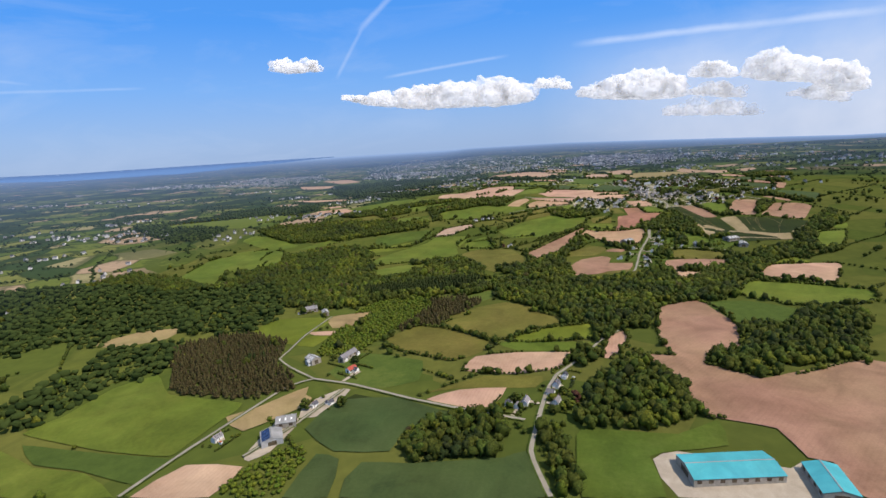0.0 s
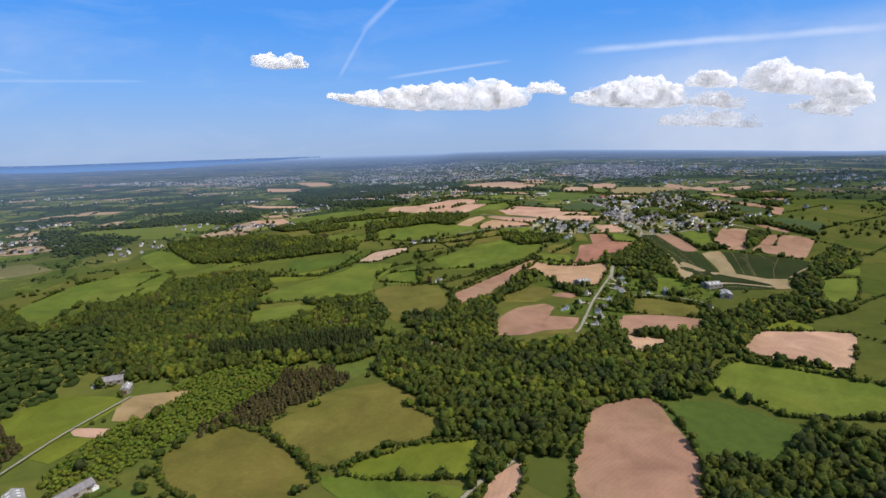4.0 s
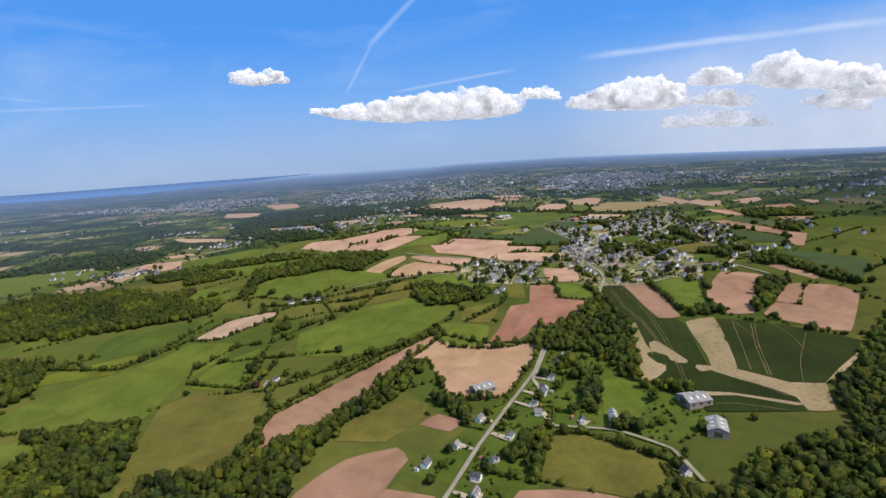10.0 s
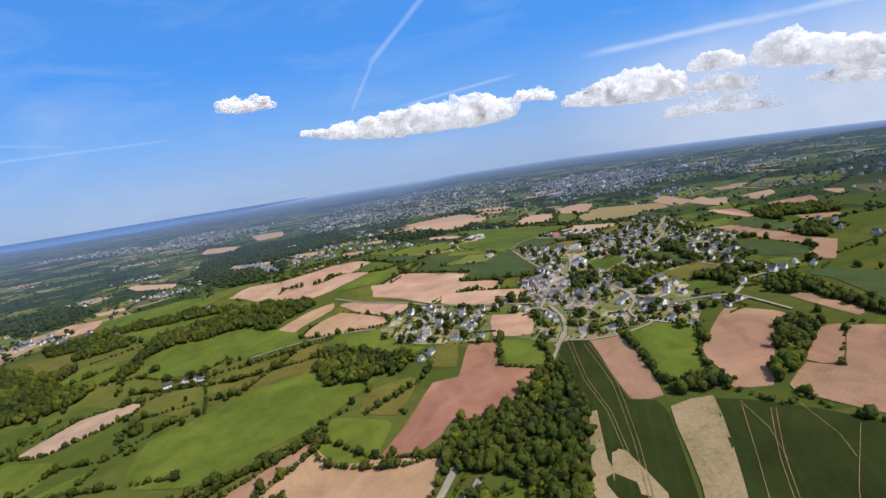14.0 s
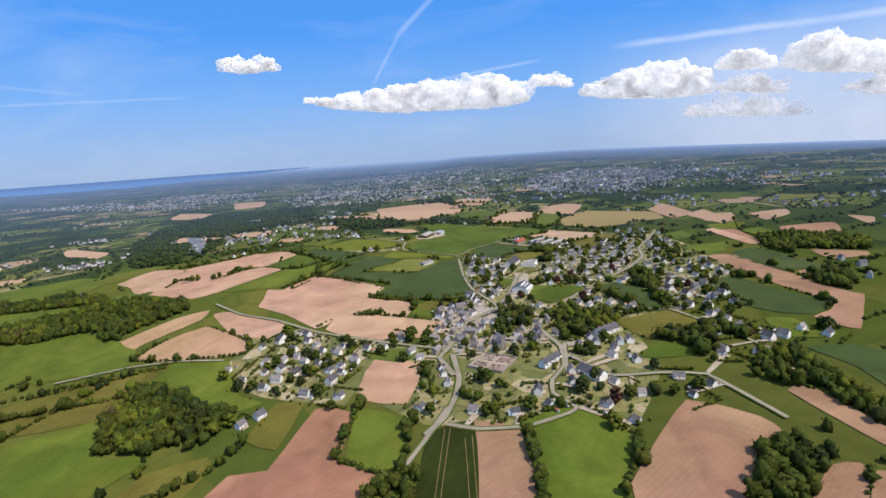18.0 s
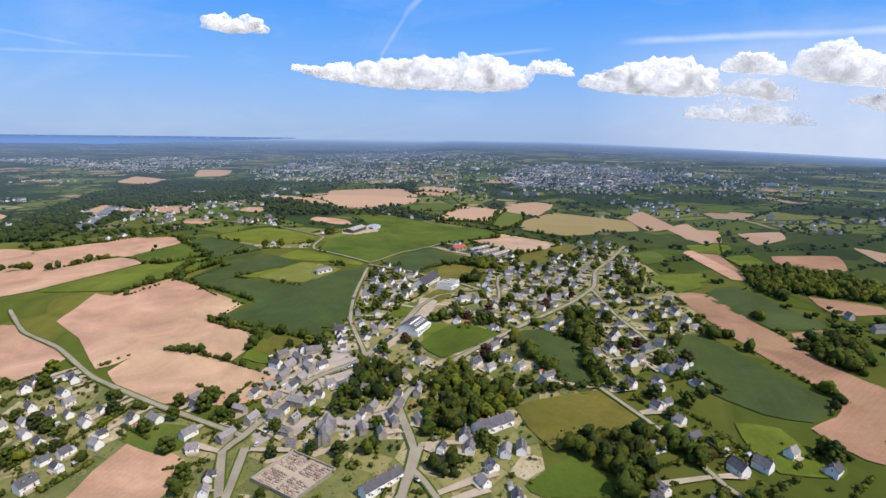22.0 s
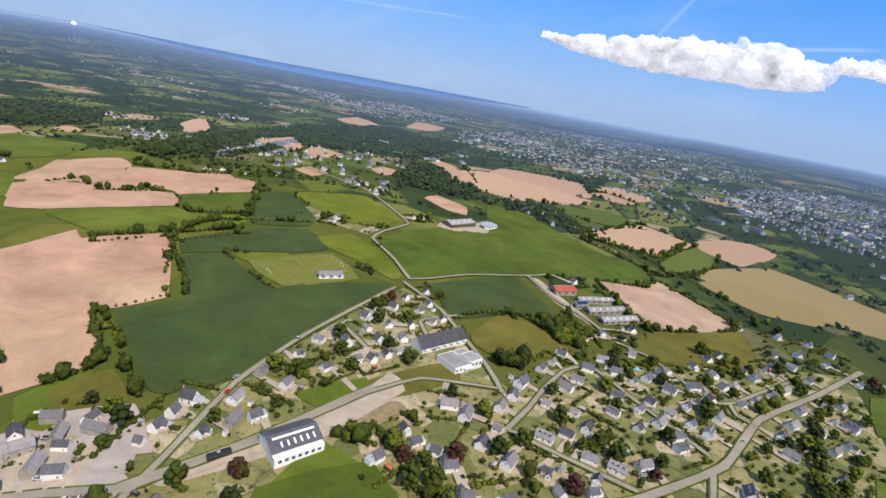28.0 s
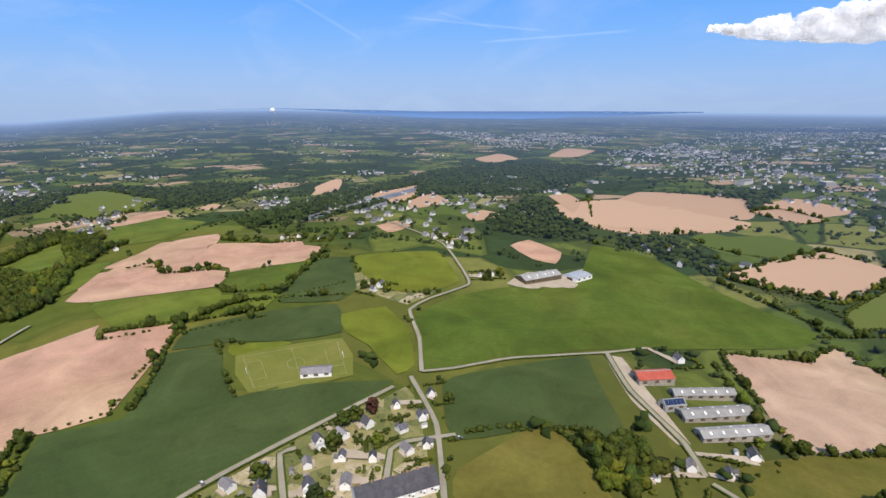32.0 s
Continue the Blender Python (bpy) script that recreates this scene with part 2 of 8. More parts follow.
M = {
    "soil": material("ploughed_soil", [(0.348, 0.213, 0.133), (0.423, 0.270, 0.178), (0.482, 0.322, 0.220)], (0.008, 0.5), 0.95, 0.25, (4.0, 20, 0.25, (0.263, 0.145, 0.085))),
    "redsoil": material("red_soil", [(0.225, 0.112, 0.068), (0.275, 0.143, 0.088), (0.315, 0.170, 0.108)], (0.008, 0.5), 0.95, 0.25, (4.0, 70, 0.2, (0.252, 0.113, 0.064))),
    "brownsoil": material("brown_soil", [(0.225, 0.131, 0.078), (0.284, 0.170, 0.106), (0.333, 0.209, 0.134)], (0.008, 0.5), 0.95, 0.25, (4.0, 50, 0.25, (0.198, 0.113, 0.068))),
    "palesoil": material("pale_soil", [(0.324, 0.217, 0.148), (0.396, 0.274, 0.192), (0.450, 0.326, 0.236)], (0.008, 0.5), 0.95, 0.25, (4.0, 110, 0.25, (0.297, 0.196, 0.132))),
    "tansoil": material("tan_soil", [(0.301, 0.185, 0.102), (0.372, 0.235, 0.138), (0.428, 0.278, 0.173)], (0.008, 0.5), 0.95, 0.25, (4.0, 45, 0.25, (0.261, 0.161, 0.090))),
    "tan": material("bare_earth", [(0.120, 0.108, 0.040), (0.270, 0.205, 0.113), (0.365, 0.286, 0.180)], (0.012, 0.3), 0.95, 0.25),
    "stubble": material("stubble", [(0.216, 0.160, 0.068), (0.270, 0.200, 0.090), (0.324, 0.232, 0.117)], (0.02, 0.6), 0.95, 0.25, (3.0, 60, 0.2, (0.2, 0.19, 0.06))),
    "meadow": material("meadow_grass", [(0.068, 0.098, 0.013), (0.094, 0.126, 0.017), (0.125, 0.146, 0.024)], (0.012, 0.25), 0.9, 0.3, (9.0, 30, 0.15, (0.105, 0.138, 0.022))),
    "deepgrass": material("deep_grass", [(0.049, 0.075, 0.011), (0.067, 0.099, 0.014), (0.087, 0.116, 0.021)], (0.012, 0.25), 0.9, 0.3, (9.0, 30, 0.18, (0.088, 0.116, 0.022))),
    "pasture": material("pasture_grass", [(0.086, 0.086, 0.017), (0.116, 0.107, 0.022), (0.152, 0.129, 0.030)], (0.012, 0.25), 0.9, 0.3, (9.0, 75, 0.15, (0.120, 0.130, 0.026))),
    "grass": material("yellow_grass", [(0.092, 0.114, 0.012), (0.114, 0.136, 0.016), (0.142, 0.156, 0.022)], (0.012, 0.25), 0.9, 0.3, (7.0, 130, 0.22, (0.122, 0.154, 0.010))),
    "crop": material("green_crop", [(0.015, 0.024, 0.005), (0.022, 0.032, 0.006), (0.028, 0.039, 0.008)], (0.010, 0.4), 0.85, 0.25, (11.0, 15, 0.30, (0.040, 0.052, 0.012))),
    "greencrop": material("wheat_crop", [(0.034, 0.057, 0.018), (0.048, 0.071, 0.021), (0.062, 0.085, 0.028)], (0.010, 0.4), 0.85, 0.25, (11.0, 15, 0.16, (0.070, 0.088, 0.028))),
    "yard": material("yard_asphalt", [(0.264, 0.231, 0.207), (0.341, 0.298, 0.267), (0.429, 0.376, 0.335)], (0.06, 1.0), 0.85, 0.1),
    "render": material("white_render", [(0.66, 0.65, 0.62), (0.74, 0.73, 0.70), (0.80, 0.79, 0.77)], (0.3, 2.0), 0.8, 0.05, per_object=0.08),
    "stonewall": material("granite_wall", [(0.20, 0.18, 0.15), (0.29, 0.26, 0.22), (0.38, 0.35, 0.30)], (0.3, 1.6), 0.9, 0.5, per_object=0.12),
    "slate": material("slate_roof", [(0.062, 0.061, 0.072), (0.088, 0.086, 0.099), (0.125, 0.121, 0.134)], (0.3, 2.5), 0.75, 0.2, (0.6, 0, 0.25, (0.055, 0.055, 0.060)), 0.2, per_object=0.35),
    "paleroof": material("weathered_slate_roof", [(0.147, 0.138, 0.145), (0.204, 0.190, 0.194), (0.277, 0.256, 0.256)], (0.3, 2.5), 0.8, 0.2, None, 0.15, per_object=0.3),
    "cement": material("fibre_cement_roof", [(0.22, 0.215, 0.205), (0.28, 0.275, 0.265), (0.35, 0.34, 0.33)], (0.15, 2.0), 0.85, 0.2, (1.1, 0, 0.3, (0.2, 0.2, 0.19)), per_object=0.12),
    "blueroof": material("turquoise_sheet_roof", [(0.045, 0.296, 0.343), (0.055, 0.337, 0.382), (0.075, 0.377, 0.413)], (0.08, 1.5), 0.5, 0.1, (1.2, 0, 0.2, (0.050, 0.265, 0.312)), 0.4),
    "redroof": material("red_sheet_roof", [(0.30, 0.065, 0.045), (0.37, 0.085, 0.06), (0.43, 0.12, 0.085)], (0.2, 2.0), 0.7, 0.15),
    "tile": material("orange_tile_roof", [(0.34, 0.10, 0.05), (0.42, 0.14, 0.07), (0.5, 0.19, 0.1)], (0.3, 2.0), 0.8, 0.2),
    "solar": material("solar_panel", [(0.012, 0.02, 0.055), (0.018, 0.03, 0.075), (0.025, 0.04, 0.095)], (0.3, 2.0), 0.15, 0.0, None, 0.5),
    "glass": material("window_glass", [(0.02, 0.025, 0.03), (0.035, 0.042, 0.05), (0.05, 0.06, 0.07)], (0.5, 2.0), 0.08, 0.0, None, 0.5),
    "whitepaint": material("white_paint", [(0.72, 0.72, 0.70), (0.78, 0.78, 0.76), (0.82, 0.82, 0.80)], (0.5, 3.0), 0.5, 0.0),
    "timber": material("dark_timber", [(0.06, 0.045, 0.03), (0.10, 0.075, 0.05), (0.14, 0.11, 0.075)], (0.4, 3.0), 0.85, 0.2, per_object=0.2),
    "brick": material("chimney_brick", [(0.26, 0.14, 0.09), (0.34, 0.2, 0.14), (0.4, 0.28, 0.2)], (0.5, 3.0), 0.9, 0.2, per_object=0.2),
    "metal": material("grey_sheet_metal", [(0.35, 0.36, 0.37), (0.45, 0.46, 0.47), (0.55, 0.55, 0.56)], (0.2, 2.0), 0.45, 0.05, metal=0.4),
    "water": material("river_water", [(0.10, 0.095, 0.085), (0.15, 0.14, 0.13), (0.20, 0.185, 0.17)], (0.01, 0.2), 0.45, 0.05, None, 0.5),
    "pool": material("pool_water", [(0.08, 0.42, 0.55), (0.10, 0.50, 0.62), (0.14, 0.56, 0.68)], (0.3, 2.0), 0.08, 0.05, None, 0.5),
    "rubber": material("black_rubber", [(0.015, 0.015, 0.015), (0.022, 0.022, 0.022), (0.03, 0.03, 0.03)], (0.5, 3.0), 0.8, 0.0),
    "carpaint": material("car_paint", [(0.35, 0.35, 0.36), (0.42, 0.42, 0.43), (0.48, 0.48, 0.49)], (0.5, 3.0), 0.25, 0.0, None, 0.5, per_object=0.9),
    "redpaint": material("red_car_paint", [(0.42, 0.02, 0.02), (0.5, 0.03, 0.03), (0.55, 0.04, 0.04)], (0.5, 3.0), 0.25, 0.0, None, 0.5),
    "black": material("black_bus_paint", [(0.012, 0.012, 0.016), (0.02, 0.02, 0.024), (0.028, 0.028, 0.032)], (0.5, 3.0), 0.2, 0.0, None, 0.5),
    "grave": material("granite_grave", [(0.22, 0.16, 0.14), (0.33, 0.25, 0.22), (0.45, 0.38, 0.34)], (0.4, 2.0), 0.5, 0.05, per_object=0.4),
    "pitch": material("pitch_turf", [(0.111, 0.125, 0.022), (0.140, 0.150, 0.031), (0.178, 0.172, 0.046)], (0.03, 0.4), 0.9, 0.2),
    "rough": material("rough_ground", [(0.046, 0.071, 0.013), (0.068, 0.099, 0.018), (0.105, 0.128, 0.026)], (0.010, 0.12), 0.95, 0.4),
    "asphalt": material("asphalt", [(0.205, 0.179, 0.140), (0.268, 0.235, 0.186), (0.332, 0.290, 0.232)], (0.05, 1.0), 0.85, 0.1),
    "gravel": material("gravel", [(0.291, 0.244, 0.184), (0.370, 0.310, 0.238), (0.442, 0.374, 0.292)], (0.08, 1.2), 0.95, 0.2),
    "leaf": material("oak_leaves", [(0.0147, 0.0205, 0.0036), (0.0442, 0.0582, 0.0090), (0.0846, 0.1033, 0.0171)], (0.03, 0.55), 0.75, 0.8, per_island=0.17, grain=0.8),
    "leaf_young": material("young_leaves", [(0.0297, 0.0388, 0.0045), (0.0783, 0.0956, 0.0108), (0.1333, 0.1516, 0.0207)], (0.03, 0.55), 0.75, 0.8, per_island=0.17, grain=0.8),
    "leaf_bright": material("plantation_leaves", [(0.0368, 0.0541, 0.0054), (0.0828, 0.1115, 0.0117), (0.1270, 0.1607, 0.0207)], (0.03, 0.55), 0.75, 0.8, per_island=0.17, grain=0.8),
    "leaf_dark": material("spruce_needles", [(0.0092, 0.0148, 0.0045), (0.0258, 0.0361, 0.0099), (0.0478, 0.0631, 0.0162)], (0.03, 0.55), 0.8, 0.8, per_island=0.20, grain=0.8),
    "leaf_brown": material("larch_twigs", [(0.0239, 0.0197, 0.0081), (0.0552, 0.0459, 0.0180), (0.0865, 0.0754, 0.0288)], (0.03, 0.55), 0.9, 0.8, per_island=0.20, grain=0.8),
    "leaf_red": material("copper_leaves", [(0.0202, 0.0082, 0.0063), (0.0552, 0.0246, 0.0162), (0.0920, 0.0492, 0.0252)], (0.03, 0.55), 0.8, 0.8, per_island=0.20, grain=0.8),
    "bark": material("bark", [(0.07, 0.055, 0.04), (0.11, 0.09, 0.065), (0.15, 0.12, 0.09)], (0.4, 3.0), 0.95, 0.5),
}


def plots():
    """Village ground: plots of lawn, rough grass and beaten earth with dark hedges between them."""
    mat = bpy.data.materials.new("garden_plots")
    mat.use_nodes = True
    n = Nodes(mat.node_tree)
    out = n.add("ShaderNodeOutputMaterial")
    bsdf = n.add("ShaderNodeBsdfPrincipled", Roughness=0.95)
    co = n.add("ShaderNodeTexCoord").outputs["Object"]
    flat = n.add("ShaderNodeVectorMath", operation="MULTIPLY")
    n.link(co, flat.inputs[0])
    flat.inputs[1].default_value = (1, 1, 0)
    cell = n.add("ShaderNodeTexVoronoi", Scale=0.11)
    edge = n.add("ShaderNodeTexVoronoi", Scale=0.11, feature="DISTANCE_TO_EDGE")
    for v in (cell, edge):
        n.link(flat.outputs[0], v.inputs["Vector"])
    pick = n.add("ShaderNodeSeparateColor")
    n.link(cell.outputs["Color"], pick.inputs[0])
    base = n.ramp(n.math("ADD", pick.outputs[0], n.math("MULTIPLY", n.math("SUBTRACT", n.noise(co, 0.35, 5.0, 0.65), 0.5), 0.9)),
                  (0.05, (0.100, 0.112, 0.027)), (0.3, (0.150, 0.150, 0.043)), (0.6, (0.215, 0.195, 0.070)), (0.85, (0.290, 0.245, 0.118)), (1.0, (0.42, 0.35, 0.24)))
    rim = n.remap(n.math("ADD", edge.outputs["Distance"], n.math("MULTIPLY", n.noise(co, 1.1, 3.0), 0.1)), 0.05, 0.12, 1.0, 0.0)
    speck = n.remap(n.noise(co, 0.7, 5.0, 0.7), 0.56, 0.62, 0.0, 1.0)
    col = n.mix(n.math("MAXIMUM", n.math("MULTIPLY", n.math("MULTIPLY", rim, 0.7), n.remap(n.noise(co, 0.05, 2.0), 0.45, 0.6)), n.math("MULTIPLY", speck, 0.85)), base, (0.030, 0.046, 0.014))
    n.link(col, bsdf.inputs["Base Color"])
    b = n.add("ShaderNodeBump", Strength=0.5, Distance=0.5)
    n.link(n.noise(co, 0.9, 5.0), b.inputs["Height"])
    n.link(b.outputs[0], bsdf.inputs["Normal"])
    n.link(bsdf.outputs[0], out.inputs[0])
    return mat


M["garden"] = plots()


def vapour():
    """Bright cloud: light goes through it as well as off it, an added glow lifts it, and its skin frays into the air.
    """
    mat = bpy.data.materials.new("cloud_vapour")
    mat.use_nodes = True
    n = Nodes(mat.node_tree)
    out = n.add("ShaderNodeOutputMaterial")
    co = n.add("ShaderNodeTexCoord").outputs["Object"]
    face, through_light, clear = n.add("ShaderNodeBsdfDiffuse"), n.add("ShaderNodeBsdfTranslucent"), n.add("ShaderNodeBsdfTransparent")
    tone = n.ramp(n.noise(co, 0.02, 4.0), (0.3, (0.76, 0.76, 0.78)), (0.7, (0.86, 0.86, 0.86)))
    n.link(tone, face.inputs[0])
    n.link(tone, through_light.inputs[0])
    body = n.add("ShaderNodeMixShader", Fac=0.5)
    n.link(face.outputs[0], body.inputs[1])
    n.link(through_light.outputs[0], body.inputs[2])
    # faint emission added in place of light scattered inside the cloud
    glow = n.add("ShaderNodeEmission", Strength=0.27)
    glow.inputs[0].default_value = (0.92, 0.95, 1.0, 1)
    lit = n.add("ShaderNodeAddShader")
    n.link(body.outputs[0], lit.inputs[0])
    n.link(glow.outputs[0], lit.inputs[1])
    thin = n.remap(n.noise(co, 0.011, 5.0, 0.55), 0.30, 0.63, 0.04, 0.58)
    skin = n.add("ShaderNodeMixShader")
    n.link(thin, skin.inputs[0])
    n.link(clear.outputs[0], skin.inputs[1])
    n.link(lit.outputs[0], skin.inputs[2])
    n.link(skin.outputs[0], out.inputs[0])
    return mat


M["cloud"] = vapour()


# ---- mesh helpers ----
def mesh_object(name, verts, faces, mats, parent=None, label="", face_mats=None, smooth=False, draw_in=False):
    me = bpy.data.meshes.new(name)
    if draw_in:
        verts = [set_back(v) for v in verts]
    me.from_pydata(verts, [], faces)
    for m in (mats if isinstance(mats, (list, tuple)) else [mats]):
        me.materials.append(M[m] if isinstance(m, str) else m)
    if face_mats is not None:
        me.polygons.foreach_set("material_index", face_mats)
    if smooth:
        me.polygons.foreach_set("use_smooth", [True] * len(faces))
    ob = new(name, me)
    if parent is not None:
        ob.parent = parent
    if label:
        ob["label"] = label
    return ob


def soup(name, verts, tris, mats, tri_mats=None):
    """One mesh out of numpy arrays of points and triangles."""
    me = bpy.data.meshes.new(name)
    me.vertices.add(len(verts))
    me.vertices.foreach_set("co", np.asarray(verts, dtype=np.float32).ravel())
    me.loops.add(len(tris) * 3)
    me.loops.foreach_set("vertex_index", np.asarray(tris, dtype=np.int32).ravel())
    me.polygons.add(len(tris))
    me.polygons.foreach_set("loop_start", np.arange(0, len(tris) * 3, 3, dtype=np.int32))
    if tri_mats is not None:
        me.polygons.foreach_set("material_index", np.asarray(tri_mats, dtype=np.int32))
    me.update(calc_edges=True)
    for m in (mats if isinstance(mats, (list, tuple)) else [mats]):
        me.materials.append(M[m] if isinstance(m, str) else m)
    return new(name, me)


def inside(p, poly):
    x, y = p
    hit = False
    for (x0, y0), (x1, y1) in zip(poly, poly[1:] + poly[:1]):
        if (y0 > y) != (y1 > y) and x < (x1 - x0) * (y - y0) / (y1 - y0) + x0:
            hit = not hit
    return hit


def softened(poly, step=12.0, closed=True):
    """A line through the corners given, its bends rounded and points every few metres."""
    pts = [Vector(p) for p in poly]
    n = len(pts)
    out = []
    for i in range(n if closed else n - 1):
        a, b = pts[i], pts[(i + 1) % n]
        before = pts[i - 1] if closed or i else a
        after = pts[(i + 2) % n] if closed or i + 2 < n else b
        k = max(2, int((b - a).length / step))
        ta, tb = (b - before) * 0.22, (after - a) * 0.22
        if ta.length > (b - a).length:
            ta *= (b - a).length / ta.length
        if tb.length > (b - a).length:
            tb *= (b - a).length / tb.length
        for j in range(k):
            s = j / k
            out.append((2 * s**3 - 3 * s * s + 1) * a + (s**3 - 2 * s * s + s) * ta + (3 * s * s - 2 * s**3) * b + (s**3 - s * s) * tb)
    if not closed:
        out.append(pts[-1])
    return [(p.x, p.y) for p in out]


def drape(name, poly, mat, lift, inner=26.0):
    """A polygon laid over the land."""
    ring = softened(poly)
    xs, ys = [p[0] for p in ring], [p[1] for p in ring]
    pts = [Vector(p) for p in ring]
    x = min(xs) + inner / 2
    while x < max(xs):
        y = min(ys) + inner / 2
        while y < max(ys):
            if inside((x, y), ring):
                pts.append(Vector((x, y)))
            y += inner
        x += inner
    k = len(ring)
    got = delaunay_2d_cdt(pts, [(i, (i + 1) % k) for i in range(k)], [], 1, 0.05)
    verts = [(v.x, v.y, land(v.x, v.y) + lift) for v in got[0]]
    return mesh_object(name, verts, [tuple(f) for f in got[2]], mat, draw_in=True)


LIFT = 0.75   # top of the made ground over the bare sheet


def strip(name, line, width, mat, lift=LIFT, closed=False):
    pts = [Vector(p) for p in softened(line, 7.0, closed)]
    verts, faces = [], []
    for i, p in enumerate(pts):
        d = (pts[min(i + 1, len(pts) - 1)] - pts[max(i - 1, 0)]).normalized()
        s = Vector((-d.y, d.x)) * width / 2 * (1 + 0.08 * math.sin(i * 1.7))
        for q in (p + s, p - s):
            verts.append((q.x, q.y, land(q.x, q.y) + lift))
        if i:
            k = 2 * i
            faces.append((k - 2, k - 1, k + 1, k))
    return mesh_object(name, verts, faces, mat, draw_in=True)


# ---- the ground sheet, out to the horizon ----
def ground_sheet():
    radii = [0] + [30 * i for i in range(1, 87)]
    far = [2600 * 1.085**i for i in range(34)]
    radii += far
    turns = 288
    verts, faces, true = [], [], []
    for r in radii:
        for k in range(turns):
            a = 2 * math.pi * k / turns
            x, y = CENTRE.x + r * math.cos(a), CENTRE.y + r * math.sin(a)
            true.append((x, y))
            verts.append(set_back((x, y, land(x, y))))
    for i in range(len(radii) - 1):
        for k in range(turns):
            j = (k + 1) % turns
            faces.append((i * turns + k, i * turns + j, (i + 1) * turns + j, (i + 1) * turns + k))
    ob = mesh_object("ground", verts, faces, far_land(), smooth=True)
    uv = ob.data.uv_layers.new(name="plan")
    flat = np.array(true)[[v for f in faces for v in f]] / 1000.0
    uv.data.foreach_set("uv", flat.ravel())
    tagged(ob, "green farmland with hedges reaching to the hazy blue horizon", "ground", kind="structure")


HAZE = ((0.120, 0.190, 0.365), (0.158, 0.255, 0.475), (0.290, 0.440, 0.720))   # painted haze: glow colours near, far off and at the horizon


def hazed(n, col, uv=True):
    """The far land as a backdrop: haze is painted in, a blue glow that grows with its true distance."""
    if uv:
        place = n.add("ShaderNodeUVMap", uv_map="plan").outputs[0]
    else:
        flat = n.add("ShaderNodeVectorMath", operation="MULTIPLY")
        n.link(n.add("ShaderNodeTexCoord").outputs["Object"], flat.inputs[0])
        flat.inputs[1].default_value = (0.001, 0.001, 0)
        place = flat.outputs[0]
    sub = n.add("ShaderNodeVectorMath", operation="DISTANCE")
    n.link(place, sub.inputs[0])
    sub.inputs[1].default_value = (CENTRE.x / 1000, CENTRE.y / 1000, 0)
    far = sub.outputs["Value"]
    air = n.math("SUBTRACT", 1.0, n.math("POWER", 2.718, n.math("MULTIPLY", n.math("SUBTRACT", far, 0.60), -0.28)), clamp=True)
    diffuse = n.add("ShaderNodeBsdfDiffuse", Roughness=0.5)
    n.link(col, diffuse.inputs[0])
    # blue emission imitates the haze, no real air scatters here
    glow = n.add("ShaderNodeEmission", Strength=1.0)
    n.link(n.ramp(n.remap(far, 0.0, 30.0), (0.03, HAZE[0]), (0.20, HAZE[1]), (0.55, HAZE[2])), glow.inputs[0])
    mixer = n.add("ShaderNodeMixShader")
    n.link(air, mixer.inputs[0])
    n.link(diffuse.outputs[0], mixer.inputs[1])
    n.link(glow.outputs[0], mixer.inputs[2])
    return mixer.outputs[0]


def far_land():
    mat = bpy.data.materials.new("far_land")
    mat.use_nodes = True
    n = Nodes(mat.node_tree)
    out = n.add("ShaderNodeOutputMaterial")
    uv = n.add("ShaderNodeUVMap", uv_map="plan").outputs[0]
    warp = n.add("ShaderNodeTexNoise", Scale=5.0, Detail=2.0)
    n.link(uv, warp.inputs["Vector"])
    bent = n.add("ShaderNodeVectorMath", operation="MULTIPLY_ADD")
    n.link(warp.outputs["Color"], bent.inputs[0])
    bent.inputs[1].default_value = (0.10, 0.10, 0)
    n.link(uv, bent.inputs[2])
    cell = n.add("ShaderNodeTexVoronoi", Scale=15.0)
    n.link(bent.outputs[0], cell.inputs["Vector"])
    pick = n.add("ShaderNodeSeparateColor")
    n.link(cell.outputs["Color"], pick.inputs[0])
    field = n.ramp(pick.outputs[0], (0.0, (0.078, 0.106, 0.022)), (0.25, (0.106, 0.130, 0.029)), (0.5, (0.150, 0.155, 0.042)), (0.68, (0.036, 0.058, 0.020)), (0.85, (0.33, 0.235, 0.155)), (0.94, (0.25, 0.22, 0.11)))
    n.tree.nodes[-1].color_ramp.interpolation = "CONSTANT"
    edge = n.add("ShaderNodeTexVoronoi", Scale=15.0, feature="DISTANCE_TO_EDGE")
    n.link(bent.outputs[0], edge.inputs["Vector"])
    wood = (0.026, 0.040, 0.013)
    hedge = n.remap(n.math("ADD", edge.outputs["Distance"], n.math("MULTIPLY", n.noise(uv, 70.0, 3.0), 0.07)), 0.055, 0.085, 1.0, 0.0)
    woods = n.remap(n.noise(uv, 4.2, 7.0, 0.68), 0.490, 0.512, 0.0, 1.0)
    near = n.add("ShaderNodeVectorMath", operation="DISTANCE")
    n.link(uv, near.inputs[0])
    near.inputs[1].default_value = (CENTRE.x / 1000, CENTRE.y / 1000, 0)
    field = n.mix(n.remap(near.outputs["Value"], 0.62, 0.66, 1.0, 0.0), field, n.ramp(pick.outputs[1], (0.0, (0.075, 0.098, 0.020)), (1.0, (0.125, 0.125, 0.030))))
    cover = n.math("MULTIPLY", n.math("MAXIMUM", hedge, woods), n.remap(near.outputs["Value"], 0.5, 1.0, 0.15, 1.0))
    col = n.mix(cover, field, wood)
    col = n.mix(n.remap(n.noise(uv, 110.0, 3.0), 0.3, 0.7, 0.0, 0.22), col, (0.01, 0.022, 0.008))
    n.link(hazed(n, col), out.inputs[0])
    return mat


